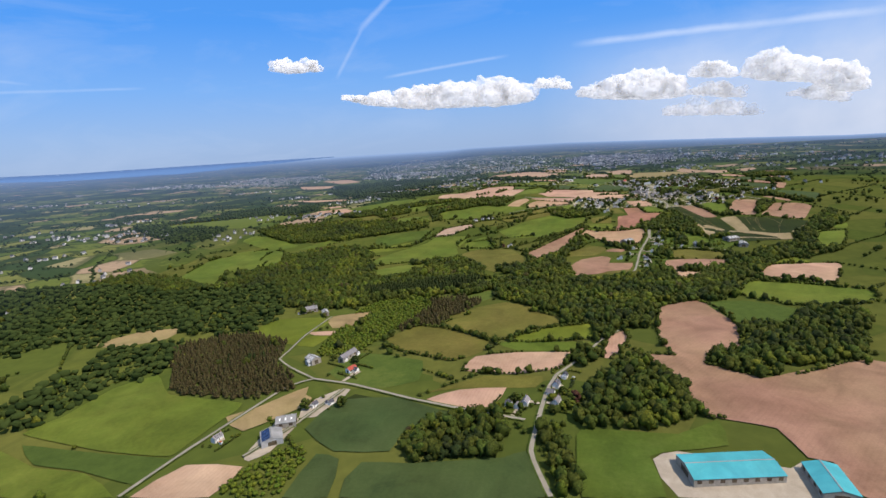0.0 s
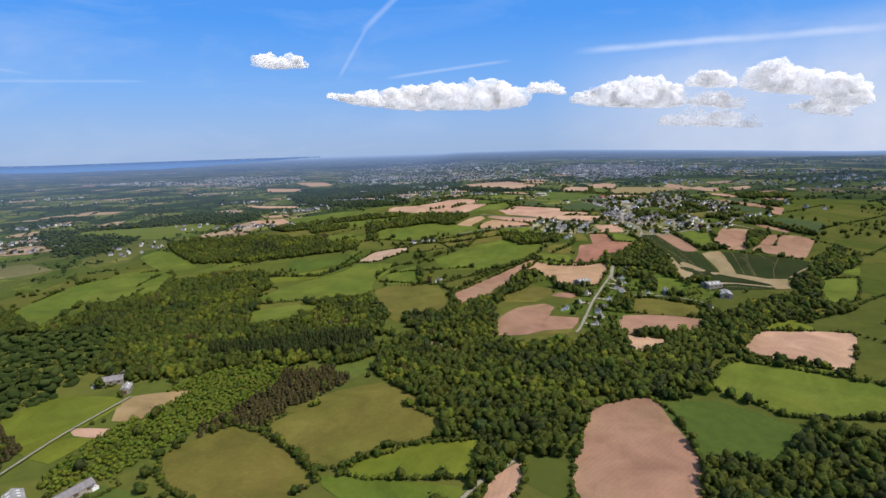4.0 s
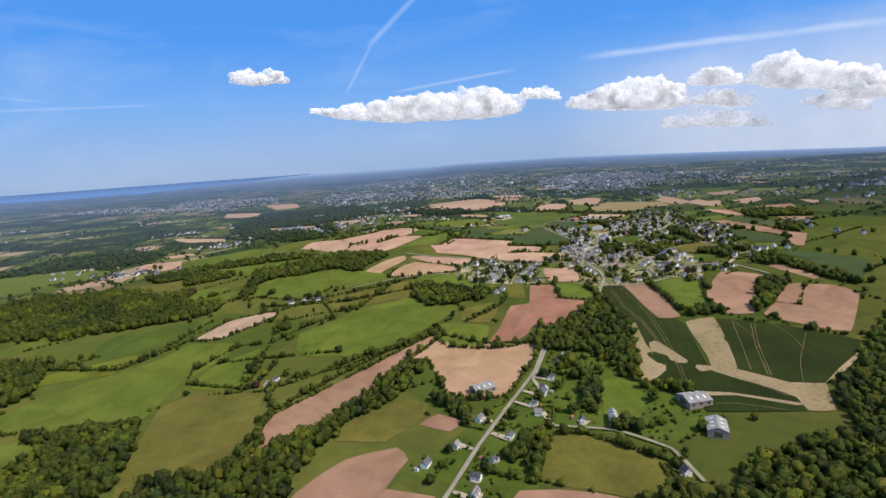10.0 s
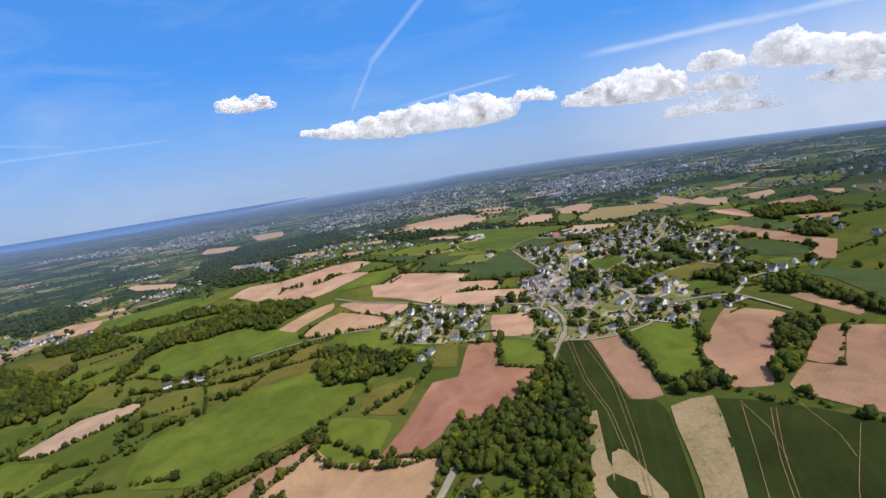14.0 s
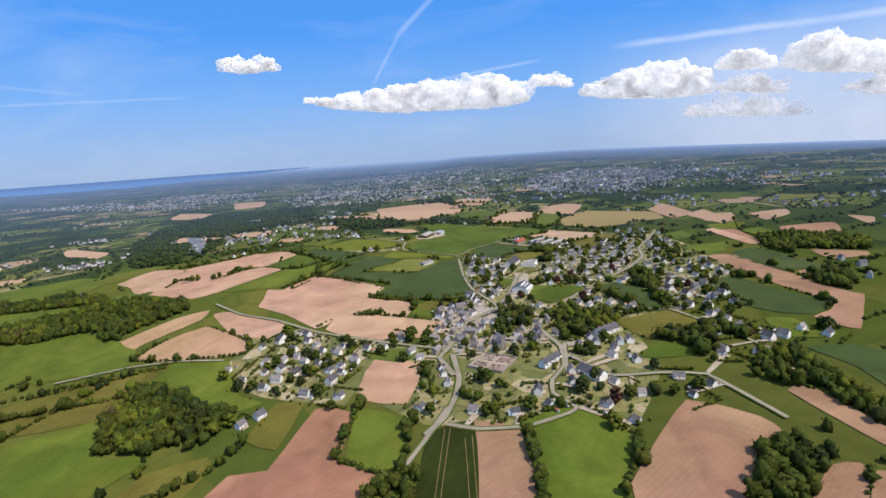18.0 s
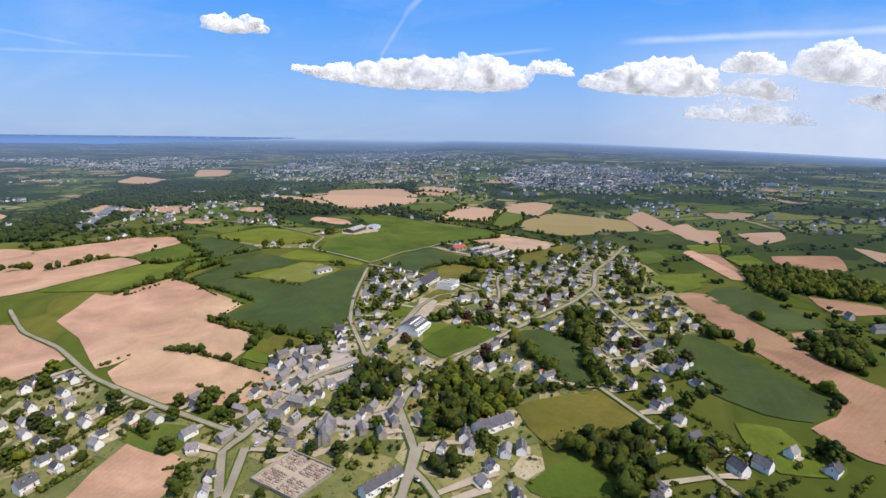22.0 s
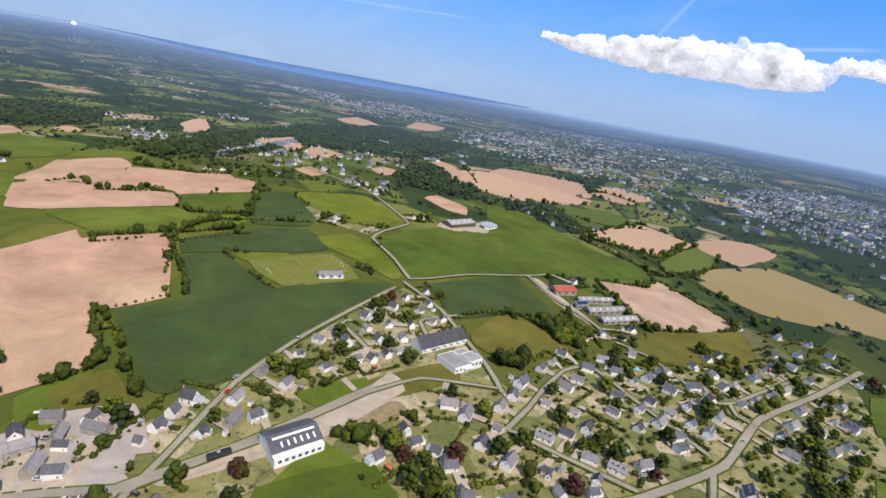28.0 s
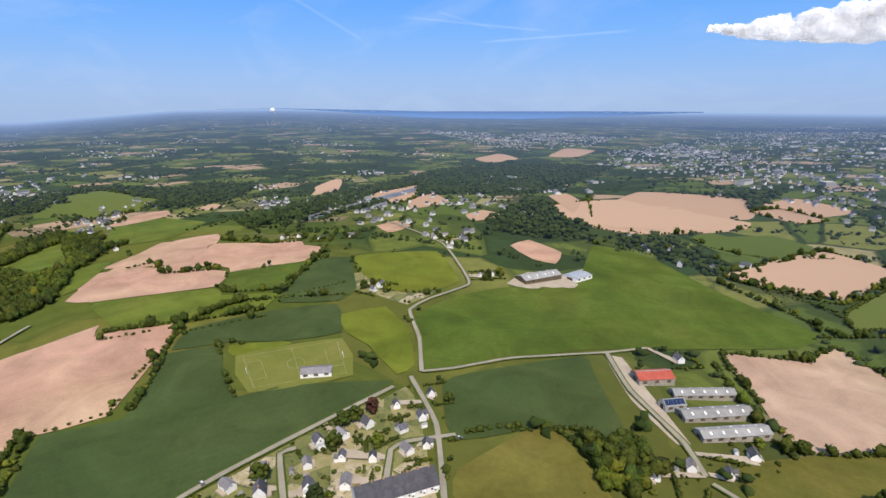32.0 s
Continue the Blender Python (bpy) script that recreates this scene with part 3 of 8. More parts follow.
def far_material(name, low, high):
    """What stands on the far land, with the same haze mixed into its colour."""
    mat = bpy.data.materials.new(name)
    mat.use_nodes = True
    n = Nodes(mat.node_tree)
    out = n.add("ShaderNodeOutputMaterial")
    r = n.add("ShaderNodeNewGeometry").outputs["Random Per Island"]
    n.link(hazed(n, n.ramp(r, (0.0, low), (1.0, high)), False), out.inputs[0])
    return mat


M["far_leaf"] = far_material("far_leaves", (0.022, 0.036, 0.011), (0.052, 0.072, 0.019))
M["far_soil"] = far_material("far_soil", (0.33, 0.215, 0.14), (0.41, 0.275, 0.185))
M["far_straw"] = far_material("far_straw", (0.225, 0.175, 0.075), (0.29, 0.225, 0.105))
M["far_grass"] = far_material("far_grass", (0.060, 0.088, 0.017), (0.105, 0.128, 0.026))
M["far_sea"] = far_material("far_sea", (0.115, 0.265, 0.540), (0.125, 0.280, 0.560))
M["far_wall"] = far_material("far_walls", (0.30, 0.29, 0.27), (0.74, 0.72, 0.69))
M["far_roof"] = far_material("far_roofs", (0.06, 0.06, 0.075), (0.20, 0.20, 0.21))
ground_sheet()

# ---- trees, hedges and woods ----
bm = bmesh.new()
bmesh.ops.create_icosphere(bm, subdivisions=1, radius=1.0)
ICO_V = np.array([v.co[:] for v in bm.verts])
ICO_F = np.array([[v.index for v in f.verts] for f in bm.faces])
bm.free()
bm = bmesh.new()
bmesh.ops.create_icosphere(bm, subdivisions=2, radius=1.0)
ICO2_V = np.array([v.co[:] for v in bm.verts])
ICO2_F = np.array([[v.index for v in f.verts] for f in bm.faces])
bm.free()


def clumps(seed, count, width, height, base):
    """A crown of leafy clumps: points and triangles. Wider below the middle, ragged outline."""
    r = np.random.RandomState(seed)
    vs, fs = [], []
    for i in range(count):
        u = (i + 0.5) / count
        z = base + (height - base) * (0.08 + 0.88 * u)
        girth = width / 2 * math.sqrt(max(0.05, 1 - (1.7 * u - 0.6) ** 2 * 0.75))
        a = i * 2.399 + r.uniform(-0.5, 0.5)
        d = girth * (0.62 + 0.3 * r.rand()) * (0.25 if i == count - 1 else 1)
        size = width * (0.20 + 0.12 * r.rand()) * (1.15 - 0.35 * u)
        v = ICO_V * (1 + r.uniform(-0.45, 0.45, (len(ICO_V), 1))) * np.array([size, size, size * 0.78])
        vs.append(v + np.array([d * math.cos(a), d * math.sin(a), z - size * 0.3]))
        fs.append(ICO_F + i * len(ICO_V))
    return np.vstack(vs), np.vstack(fs)


def leafy(seed, width, height, base, tufts, fine=True, lobes=0.75, leaf=0.16):
    """A lobed crown with loose sprays of leaves standing out of it all over."""
    r = np.random.RandomState(seed)
    ball, faces = (ICO2_V, ICO2_F) if fine else (ICO_V, ICO_F)
    half = np.array([width / 2, width / 2, (height - base) / 2])
    mid = np.array([0.0, 0.0, (height + base) / 2])

    def skin(d):
        n = noise.fractal(Vector(tuple(d * 2.3 + seed * 7.3)), 0.6, 2.2, 4)
        return (0.90 + lobes * n) * (1.0 - 0.16 * max(d[2], 0) ** 2)

    v = np.array([d * half * skin(d) * (1 + r.uniform(-0.13, 0.13)) + mid for d in ball])
    vs, fs, k = [v], [faces], len(v)
    size = width * leaf
    for i in range(tufts):
        d = r.normal(size=3)
        d[2] = abs(d[2]) * 1.1 - 0.35
        d /= np.linalg.norm(d)
        c = d * half * skin(d) * r.uniform(0.97, 1.10) + mid
        a, b = r.normal(size=3), r.normal(size=3)
        a = a - d * a.dot(d) * 0.7
        b = b - d * b.dot(d) * 0.7
        a, b = a / np.linalg.norm(a), b / np.linalg.norm(b)
        s = size * r.uniform(0.55, 1.25)
        vs.append(np.array([c - a * s * 0.6 - b * s * 0.4, c + a * s * 0.6 - b * s * 0.2, c + b * s * 0.7]))
        fs.append(np.array([[k, k + 1, k + 2]]))
        k += 3
    return np.vstack(vs), np.vstack(fs)


def cone_tree(seed, width, height):
    r = np.random.RandomState(seed)
    vs, fs = [], []
    tiers = 4
    for i in range(tiers):
        u = i / tiers
        size = width / 2 * (1.05 - 0.85 * u)
        v = ICO_V * (1 + r.uniform(-0.3, 0.3, (len(ICO_V), 1))) * np.array([size, size, height * 0.2])
        vs.append(v + np.array([r.uniform(-0.15, 0.15), r.uniform(-0.15, 0.15), height * (0.22 + 0.74 * u)]))
        fs.append(ICO_F + i * len(ICO_V))
    return np.vstack(vs), np.vstack(fs)


BROAD = [leafy(s, (9.4 if s % 2 else 8.0) * Q, (8.6 + s % 3) * Q, -0.5 * Q, 54) for s in range(10)]
BUSHES = [leafy(20 + s, 4.8 * Q, 3.4 * Q, -0.4 * Q, 16, False, 0.7, 0.24) for s in range(6)]
SPRUCE = [cone_tree(40 + s, 5.5 * Q, 13.0 * Q) for s in range(4)]
FAR_TREES = [clumps(80 + s, 2, 11.0 * Q, 6.0 * Q, 0.0) for s in range(6)]
LARCH = [cone_tree(60 + s, 5.0 * Q, 7.0 * Q) for s in range(4)]


def scatter(name, places, kinds, mats, seed, shares=None, sizes=(0.75, 1.3), lift=0.35):
    """Many plants in one mesh: places are plan points."""
    if not places:
        return None
    r = np.random.RandomState(seed)
    vs, fs, ms, count = [], [], [], 0
    for x, y in places:
        v, f = kinds[r.randint(len(kinds))]
        s, a = r.uniform(*sizes), r.uniform(0, 6.28)
        c, q = math.cos(a) * s, math.sin(a) * s
        p = np.stack([v[:, 0] * c - v[:, 1] * q + x, v[:, 0] * q + v[:, 1] * c + y, v[:, 2] * s * r.uniform(0.85, 1.15) + land(x, y) + lift], 1)
        vs.append(p)
        fs.append(f + count)
        if len(mats) > 1 and shares is not None:
            # kinds of tree stand in loose groups
            n = 0.5 + 0.55 * noise.fractal(Vector((x * 0.022, y * 0.022, seed % 7)), 0.8, 2.0, 3) + r.uniform(-0.22, 0.22)
            pick = int(np.searchsorted(np.cumsum(shares), min(max(n, 0.0), 0.999)))
        else:
            pick = 0
        ms.append(np.full(len(f), min(pick, len(mats) - 1)))
        count += len(v)
    vs = np.vstack(vs)
    far = np.hypot(vs[:, 0] - CENTRE.x, vs[:, 1] - CENTRE.y) > NEAR
    for i in np.nonzero(far)[0]:
        vs[i] = set_back(tuple(vs[i]))
    return soup(name, vs, np.vstack(fs), mats, np.concatenate(ms))


WOOD_COUNT, STANDS = [0], []


def open_sky(p):
    """False where a field lies open between the trees."""
    return not any(x0 < p[0] < x1 and y0 < p[1] < y1 and inside(p, q) for x0, x1, y0, y1, q in TAKEN)


def wood(kind, poly, spacing=None):
    """A stand of trees over a plan outline."""
    WOOD_COUNT[0] += 1
    r = np.random.RandomState(500 + WOOD_COUNT[0])
    area = abs(sum(a[0] * b[1] - b[0] * a[1] for a, b in zip(poly, poly[1:] + poly[:1]))) / 2
    far = math.hypot(sum(p[0] for p in poly) / len(poly) - 300, sum(p[1] for p in poly) / len(poly) - 650) > 560
    space = spacing or Q * (5.4 if kind in ("conifer", "dark") else 5.6 if kind == "young" else 13.0 if far else 7.6)
    xs, ys = [p[0] for p in poly], [p[1] for p in poly]
    places = []
    y = min(ys)
    while y < max(ys):
        x = min(xs) + r.uniform(0, space)
        while x < max(xs):
            p = (x + r.uniform(-0.4, 0.4) * space, y + r.uniform(-0.4, 0.4) * space)
            if inside(p, poly) and not any(inside(p, q) for q in STANDS) and open_sky(p):
                places.append(p)
            x += space
        y += space * 0.92
    STANDS.append(poly)
    grow = space / 8.0 / Q
    if kind == "conifer":
        ob = scatter("wood", places, LARCH, ["leaf_brown", "leaf_dark"], WOOD_COUNT[0], [0.93, 0.07])
        what = "plantation of brown young larches in close rows"
    elif kind == "dark":
        ob = scatter("wood", places, SPRUCE, ["leaf_dark", "leaf"], WOOD_COUNT[0], [0.9, 0.1])
        what = "stand of tall dark green spruces"
    elif kind == "young":
        ob = scatter("wood", places, BUSHES, ["leaf_bright", "leaf_young"], WOOD_COUNT[0], [0.9, 0.1], (0.9, 1.3))
        what = "bright green plantation of young trees"
    else:
        # far stands take the leaf material with haze mixed in
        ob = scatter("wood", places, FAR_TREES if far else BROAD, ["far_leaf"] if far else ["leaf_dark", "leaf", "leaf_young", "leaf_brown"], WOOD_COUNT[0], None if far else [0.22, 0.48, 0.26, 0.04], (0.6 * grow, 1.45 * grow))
        what = "dense broadleaved wood in full dark green leaf"
    if ob:
        tagged(ob, what, "woodland", kind="stuff")


HEDGE_COUNT = [0]


def hedge(line, closed=False, trees=0.14, gap=0.1):
    """A bushy field hedge with trees standing in it."""
    HEDGE_COUNT[0] += 1
    r = np.random.RandomState(900 + HEDGE_COUNT[0])
    pts = softened(line, 4.6 * Q, closed)
    tall = r.uniform(0.78, 1.2) * (0.62 if trees <= 0.1 else 1.0)
    low, high = [], []
    skip = 0
    for i, p in enumerate(pts):
        if skip > 0:
            skip -= 1
            continue
        if r.rand() < gap * 0.25:
            skip = r.randint(1, 7)
            continue
        q = (p[0] + r.uniform(-0.6, 0.6), p[1] + r.uniform(-0.6, 0.6))
        (high if r.rand() < trees else low).append(q)
    if low:
        ob = scatter("hedge", low, BUSHES, ["leaf", "leaf_young", "leaf_dark"], 900 + HEDGE_COUNT[0], [0.75, 0.13, 0.12], (0.78 * tall, 1.25 * tall))
        tagged(ob, "bushy dark green field hedge along a bank", "hedge", "field hedges", "stuff")
    if high:
        ob = scatter("hedge_trees", high, BROAD, ["leaf", "leaf_young", "leaf_dark"], 1900 + HEDGE_COUNT[0], [0.75, 0.12, 0.13], (0.55, 1.1))
        tagged(ob, "line of spreading hedgerow oaks", "trees", "hedgerow trees", "stuff")


FIELD_COUNT = [0]
TAKEN, PLOTS, HEDGED = [], [], []
FIELD_WORDS = {
    "brownsoil": "bare ploughed field of warm brown soil", "soil": "bare ploughed field of pinkish brown soil", "redsoil": "bare ploughed field of reddish brown soil",
    "palesoil": "pale harrowed field of dry greyish soil", "tansoil": "bare tan field of dry tilled soil",
    "tan": "strip of bare sandy earth in a crop", "stubble": "small field of yellowish stubble",
    "meadow": "bright green grass meadow", "pasture": "olive green grazed pasture", "grass": "yellow-green mown hay field",
    "crop": "dark green cereal crop with tractor lines", "greencrop": "green wheat crop with faint tractor lines", "paddock": "green gardens and paddocks of a hamlet", "garden": "village gardens of lawn and beaten ground",
    "yard": "grey asphalt yard in the village", "gravel": "pale gravel yard",
    "deepgrass": "wide deep green grazed meadow", "rough": "rough green meadow with weedy patches", "pitch": "worn turf of a football pitch",
}


def field(kind, poly, hedged=0):
    FIELD_COUNT[0] += 1
    (PLOTS if kind in ("garden", "paddock") else TAKEN).append((min(p[0] for p in poly), max(p[0] for p in poly), min(p[1] for p in poly), max(p[1] for p in poly), poly))
    lift = 0.12 + 0.0021 * FIELD_COUNT[0] if kind not in ("garden", "paddock") else 0.06 + 0.012 * (FIELD_COUNT[0] % 4)
    mid = (sum(p[0] for p in poly) / len(poly), sum(p[1] for p in poly) / len(poly))
    # far fields switch to plain materials that carry the painted haze
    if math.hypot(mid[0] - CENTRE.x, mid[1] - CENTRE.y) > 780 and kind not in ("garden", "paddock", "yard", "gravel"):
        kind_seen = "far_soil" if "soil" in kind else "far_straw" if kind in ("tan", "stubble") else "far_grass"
    else:
        kind_seen = "deepgrass" if kind == "paddock" else kind
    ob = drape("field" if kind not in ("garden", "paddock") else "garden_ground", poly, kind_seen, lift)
    tagged(ob, FIELD_WORDS[kind], "field", "farm fields", "structure")
    if hedged:
        HEDGED.append(poly)


def field_hedges():
    """Hedges round the fields that have them, left out where they would run across another field."""
    for poly in HEDGED:
        run = []
        for p in softened(poly, 12.0) + [poly[0]]:
            across = False
            for x0, x1, y0, y1, q in TAKEN:
                if q is not poly and x0 + 6 < p[0] < x1 - 6 and y0 + 6 < p[1] < y1 - 6:
                    if all(inside((p[0] + a, p[1] + b), q) for a, b in ((7, 0), (-7, 0), (0, 7), (0, -7))):
                        across = True
            if across:
                if len(run) > 1:
                    hedge(run, trees=0.22)
                run = []
            else:
                run.append(p)
        if len(run) > 1:
            hedge(run, trees=0.22)


def road(width, line, mat="asphalt"):
    verge = strip("verge", line, width + 1.2, "rough", LIFT - 0.04)
    tagged(verge, "mown grass verge beside a lane", "verge", "verges", "structure")
    for (ax, ay), (bx, by) in zip(line, line[1:]):
        LANES.append((ax, ay, bx, by, width))
    ob = strip("road", line, width, mat)
    tagged(ob, "narrow grey asphalt country road", "road", "roads", "structure")


# ---- fields ----
field("paddock", [(185.5, 529.3), (204.8, 552.2), (234.3, 588.0), (258.0, 622.0), (304.0, 619.9), (316.2, 577.0), (322.8, 543.9), (298.6, 528.8), (249.8, 548.8), (237.9, 512.4), (216.1, 478.9), (189.1, 481.9), (197.4, 514.2), (173.7, 520.4)])
field("garden", [(191.6, 1039.2), (214.4, 1092.1), (261.2, 1101.2), (268.5, 1068.3), (243.0, 1063.0)])
field("garden", [(354.6, 906.0), (352.5, 929.9), (335.3, 1014.9), (378.3, 990.6), (402.8, 975.3), (417.0, 966.5), (428.7, 1004.7), (506.9, 1090.3), (548.8, 1119.4), (492.5, 979.3), (468.4, 938.6), (422.9, 899.3), (391.4, 905.2), (371.5, 905.7)])
field("garden", [(191.8, 848.5), (228.6, 834.2), (254.3, 835.9), (293.1, 817.9), (326.8, 803.0), (333.3, 830.0), (343.5, 877.6), (340.4, 945.9), (334.0, 1002.0), (380.7, 978.6), (415.3, 914.6), (473.6, 988.3), (547.7, 1119.5), (539.6, 922.9), (469.4, 840.0), (420.9, 807.0), (396.3, 773.6), (321.0, 774.3), (288.0, 797.0), (287.9, 774.4), (271.1, 775.7)])
field("garden", [(204.5, 794.2), (214.7, 832.5), (271.1, 814.9), (312.9, 801.0), (334.7, 795.3), (388.1, 812.6), (429.4, 822.7), (432.5, 770.0), (406.1, 724.8), (385.6, 735.6), (360.2, 732.0), (338.4, 735.5), (324.3, 737.4), (287.9, 766.3), (285.8, 756.5), (242.7, 768.2)])
field("grass", [(-361.3, 942.0), (-470.9, 976.6), (-426.0, 1018.0), (-335.4, 994.1)])
field("meadow", [(-534.0, 996.0), (-571.0, 1056.0), (-374.1, 1103.5), (-282.7, 1037.0), (-310.8, 989.2)], 1)
field("tansoil", [(148.1, 1369.0), (159.2, 1436.0), (248.2, 1456.5), (332.5, 1420.1), (310.8, 1367.2), (267.1, 1313.0), (200.0, 1312.6)], 1)
field("soil", [(-167.2, 1352.3), (-207.0, 1471.9), (-54.3, 1343.3), (-10.6, 1276.9), (-94.6, 1285.5)], 1)
field("soil", [(311.9, 1487.7), (327.3, 1524.3), (376.4, 1498.3), (362.9, 1467.0)], 1)
field("meadow", [(313.6, 1341.7), (332.2, 1370.5), (376.9, 1363.7), (354.1, 1329.8)], 1)
field("soil", [(464.2, 1413.5), (507.2, 1439.4), (531.0, 1419.1), (513.6, 1368.2)])
field("palesoil", [(371.5, 1312.3), (396.5, 1387.3), (456.3, 1365.0), (439.8, 1313.6), (400.2, 1279.9)], 1)
field("meadow", [(317.7, 1350.4), (355.4, 1407.3), (396.5, 1387.3), (369.3, 1324.9)])
field("soil", [(-330.5, 1348.3), (-395.8, 1431.8), (-258.0, 1338.8), (-226.8, 1272.8)])
field("soil", [(-493.0, 1915.0), (-545.0, 2077.0), (-416.0, 1994.0), (-400.0, 1874.0)])
field("brownsoil", [(-538.0, 2393.0), (-416.0, 2376.0), (-330.0, 2143.0), (-403.0, 2113.0)])
field("brownsoil", [(157.5, 1551.3), (282.7, 1565.9), (321.6, 1453.3), (210.6, 1360.2)])
field("yard", [(328.3, 824.6), (339.2, 833.5), (356.9, 848.0), (361.7, 846.9), (360.8, 842.2), (346.1, 829.6), (341.2, 819.5), (332.3, 819.0)])
field("yard", [(328.2, 807.1), (337.2, 805.8), (348.0, 809.0), (354.9, 815.2), (364.7, 813.8), (378.4, 815.0), (382.3, 808.2), (374.5, 811.4), (364.8, 806.3), (351.0, 803.3), (342.1, 802.8), (337.6, 796.9), (335.6, 801.6)])
field("gravel", [(357.3, 793.9), (362.1, 797.2), (365.7, 802.5), (363.8, 804.5), (368.7, 805.2), (369.7, 803.3), (364.1, 796.2), (359.2, 792.8)])
field("yard", [(324.6, 861.9), (329.5, 868.5), (343.2, 862.6), (339.3, 858.9), (333.4, 858.1)])
field("yard", [(317.8, 808.0), (332.2, 806.0), (352.0, 807.0), (367.7, 806.2), (380.3, 813.9), (383.2, 824.2), (378.3, 825.3), (374.5, 817.1), (364.7, 813.8), (350.0, 811.7), (335.2, 809.6)])
field("yard", [(342.2, 844.7), (358.5, 855.6), (349.8, 867.4), (330.5, 866.6), (323.6, 857.3), (319.6, 846.2), (325.4, 832.1), (335.3, 834.6)])
field("gravel", [(363.4, 862.3), (374.5, 886.4), (378.4, 884.3), (367.3, 862.2)])
field("gravel", [(383.5, 911.5), (388.3, 928.6), (394.2, 925.4), (390.4, 910.5)])
field("gravel", [(341.2, 857.9), (345.1, 861.7), (359.5, 855.6), (355.9, 850.0)])
field("gravel", [(81.0, 189.0), (93.0, 193.0), (130.0, 177.0), (136.0, 180.0), (133.0, 160.0), (81.0, 166.0)])
field("gravel", [(-99.6, 215.1), (-92.5, 244.8), (-81.6, 245.8), (-81.6, 235.9), (-87.6, 217.0), (-95.6, 211.1)])
field("gravel", [(-81.6, 260.7), (-65.7, 273.8), (-58.8, 272.8), (-66.7, 246.9), (-81.6, 245.8)])
field("gravel", [(373.3, 1102.7), (378.1, 1109.4), (399.5, 1091.1), (426.8, 1067.9), (423.7, 1064.0), (399.2, 1078.4)])
field("gravel", [(293.3, 1160.5), (295.5, 1208.4), (316.4, 1206.5), (313.5, 1181.7)])
field("gravel", [(342.6, 790.2), (350.4, 794.3), (359.2, 796.5), (364.0, 797.1), (344.6, 789.2)])
field("pasture", [(-46.2, 343.4), (-23.2, 367.8), (4, 353), (31.7, 320.2), (18.8, 309.4), (0.8, 300.4), (-33.7, 322.8)], 1)
field("pasture", [(-4.4, 368.2), (42.4, 398.5), (84.8, 362.1), (82.4, 348.8), (31.9, 327.4)], 1)
field("grass", [(41.8, 325.4), (56.7, 341.6), (102.6, 344.4), (96, 318.1), (51.1, 319.9)], 1)
field("meadow", [(31.8, 323.8), (94.3, 311.4), (88.3, 299.4), (43.7, 307.8)])
field("grass", [(-155.7, 384.1), (-143.6, 411.3), (-103.9, 406.9), (-95.7, 394.4), (-113.7, 349.8)])
field("stubble", [(-99.3, 405.8), (-62.8, 411.1), (-75.4, 379.8), (-90.7, 378.6)])
field("soil", [(-108.2, 373.4), (-84.4, 370.7), (-87.5, 362.7), (-101.6, 365.8)])
field("grass", [(-113.7, 349.8), (-104.7, 363.9), (-89.2, 362.3), (-96.7, 342.5)])
field("rough", [(-76.9, 297.3), (-60.4, 324.6), (-17.9, 303.9), (-19.6, 277.1), (-40.3, 271.1), (-59.1, 278.9)])
field("soil", [(6.2, 285.4), (15.8, 303.7), (40.4, 305.3), (77.5, 298.3), (63.7, 278.1), (35.7, 275.2)], 1)
field("soil", [(91.7, 289.7), (106.1, 319.7), (118.6, 328.6), (116, 310.6), (96.5, 286)], 1)
field("brownsoil", [(138.7, 320.6), (161.6, 369.1), (192.2, 378), (198.5, 360.5), (192.1, 317.7), (174.3, 287), (155.7, 284.2), (145.5, 269.5), (162.9, 250.1), (172.8, 246.5), (229.4, 261.7), (183.2, 208.7), (116.9, 216.8), (121.3, 245.6), (114.6, 288.5), (132.7, 283.6), (133.8, 300.5)], 1)
field("crop", [(-71.8, 243), (-55.2, 266.8), (-30.7, 252.6), (5.7, 236.1), (-8, 233.9)])
field("stubble", [(-119.3, 249.7), (-97.4, 271.3), (-85, 280.8), (-84.6, 260.8), (-95.2, 246.3)])
field("stubble", [(-282.4, 384.3), (-259.6, 407.1), (-223, 409.1), (-223.9, 385.5), (-258.2, 373.8)])
field("pasture", [(-17, 260.7), (19.2, 275.5), (51.6, 270.1), (45, 257.4), (3.5, 264)])
field("soil", [(-14.6, 254.1), (3.7, 261.8), (29.7, 259.8), (19.6, 241.3), (5.3, 241.5)])
field("meadow", [(239.5, 396), (262.3, 416.7), (328, 374.9), (304.5, 348), (249.4, 354.2)], 1)
field("rough", [(196.6, 371.4), (226.1, 369.9), (249.7, 344.5), (225.2, 319.2), (196.2, 324.7)])
field("meadow", [(-318.8, 594.4), (-320.5, 689.3), (-266.8, 736.8), (-229, 718.5), (-204.4, 631), (-268.7, 626.4), (-258.8, 546.5)], 1)
field("meadow", [(-322.6, 812), (-313.1, 853), (-241.7, 777.4), (-216, 748.9), (-249, 731)])
field("meadow", [(-70.5, 520), (-67.9, 570.2), (-20.4, 575.2), (-24.7, 554.8), (-49.1, 522.5)])
field("meadow", [(-100.5, 586.5), (-78.3, 631.3), (-68.3, 644.7), (-21.6, 684.3), (-10.4, 708), (32.6, 698.7), (31.2, 673.8), (17.1, 637.5), (16.4, 589.2), (-34.7, 583.6), (-87.4, 597.6)])
field("pasture", [(21.2, 608.3), (50, 624.7), (84.1, 605.5), (90.2, 561.2), (84.9, 529.6), (56.6, 532.8), (52.5, 513.9), (40.2, 534.6)])
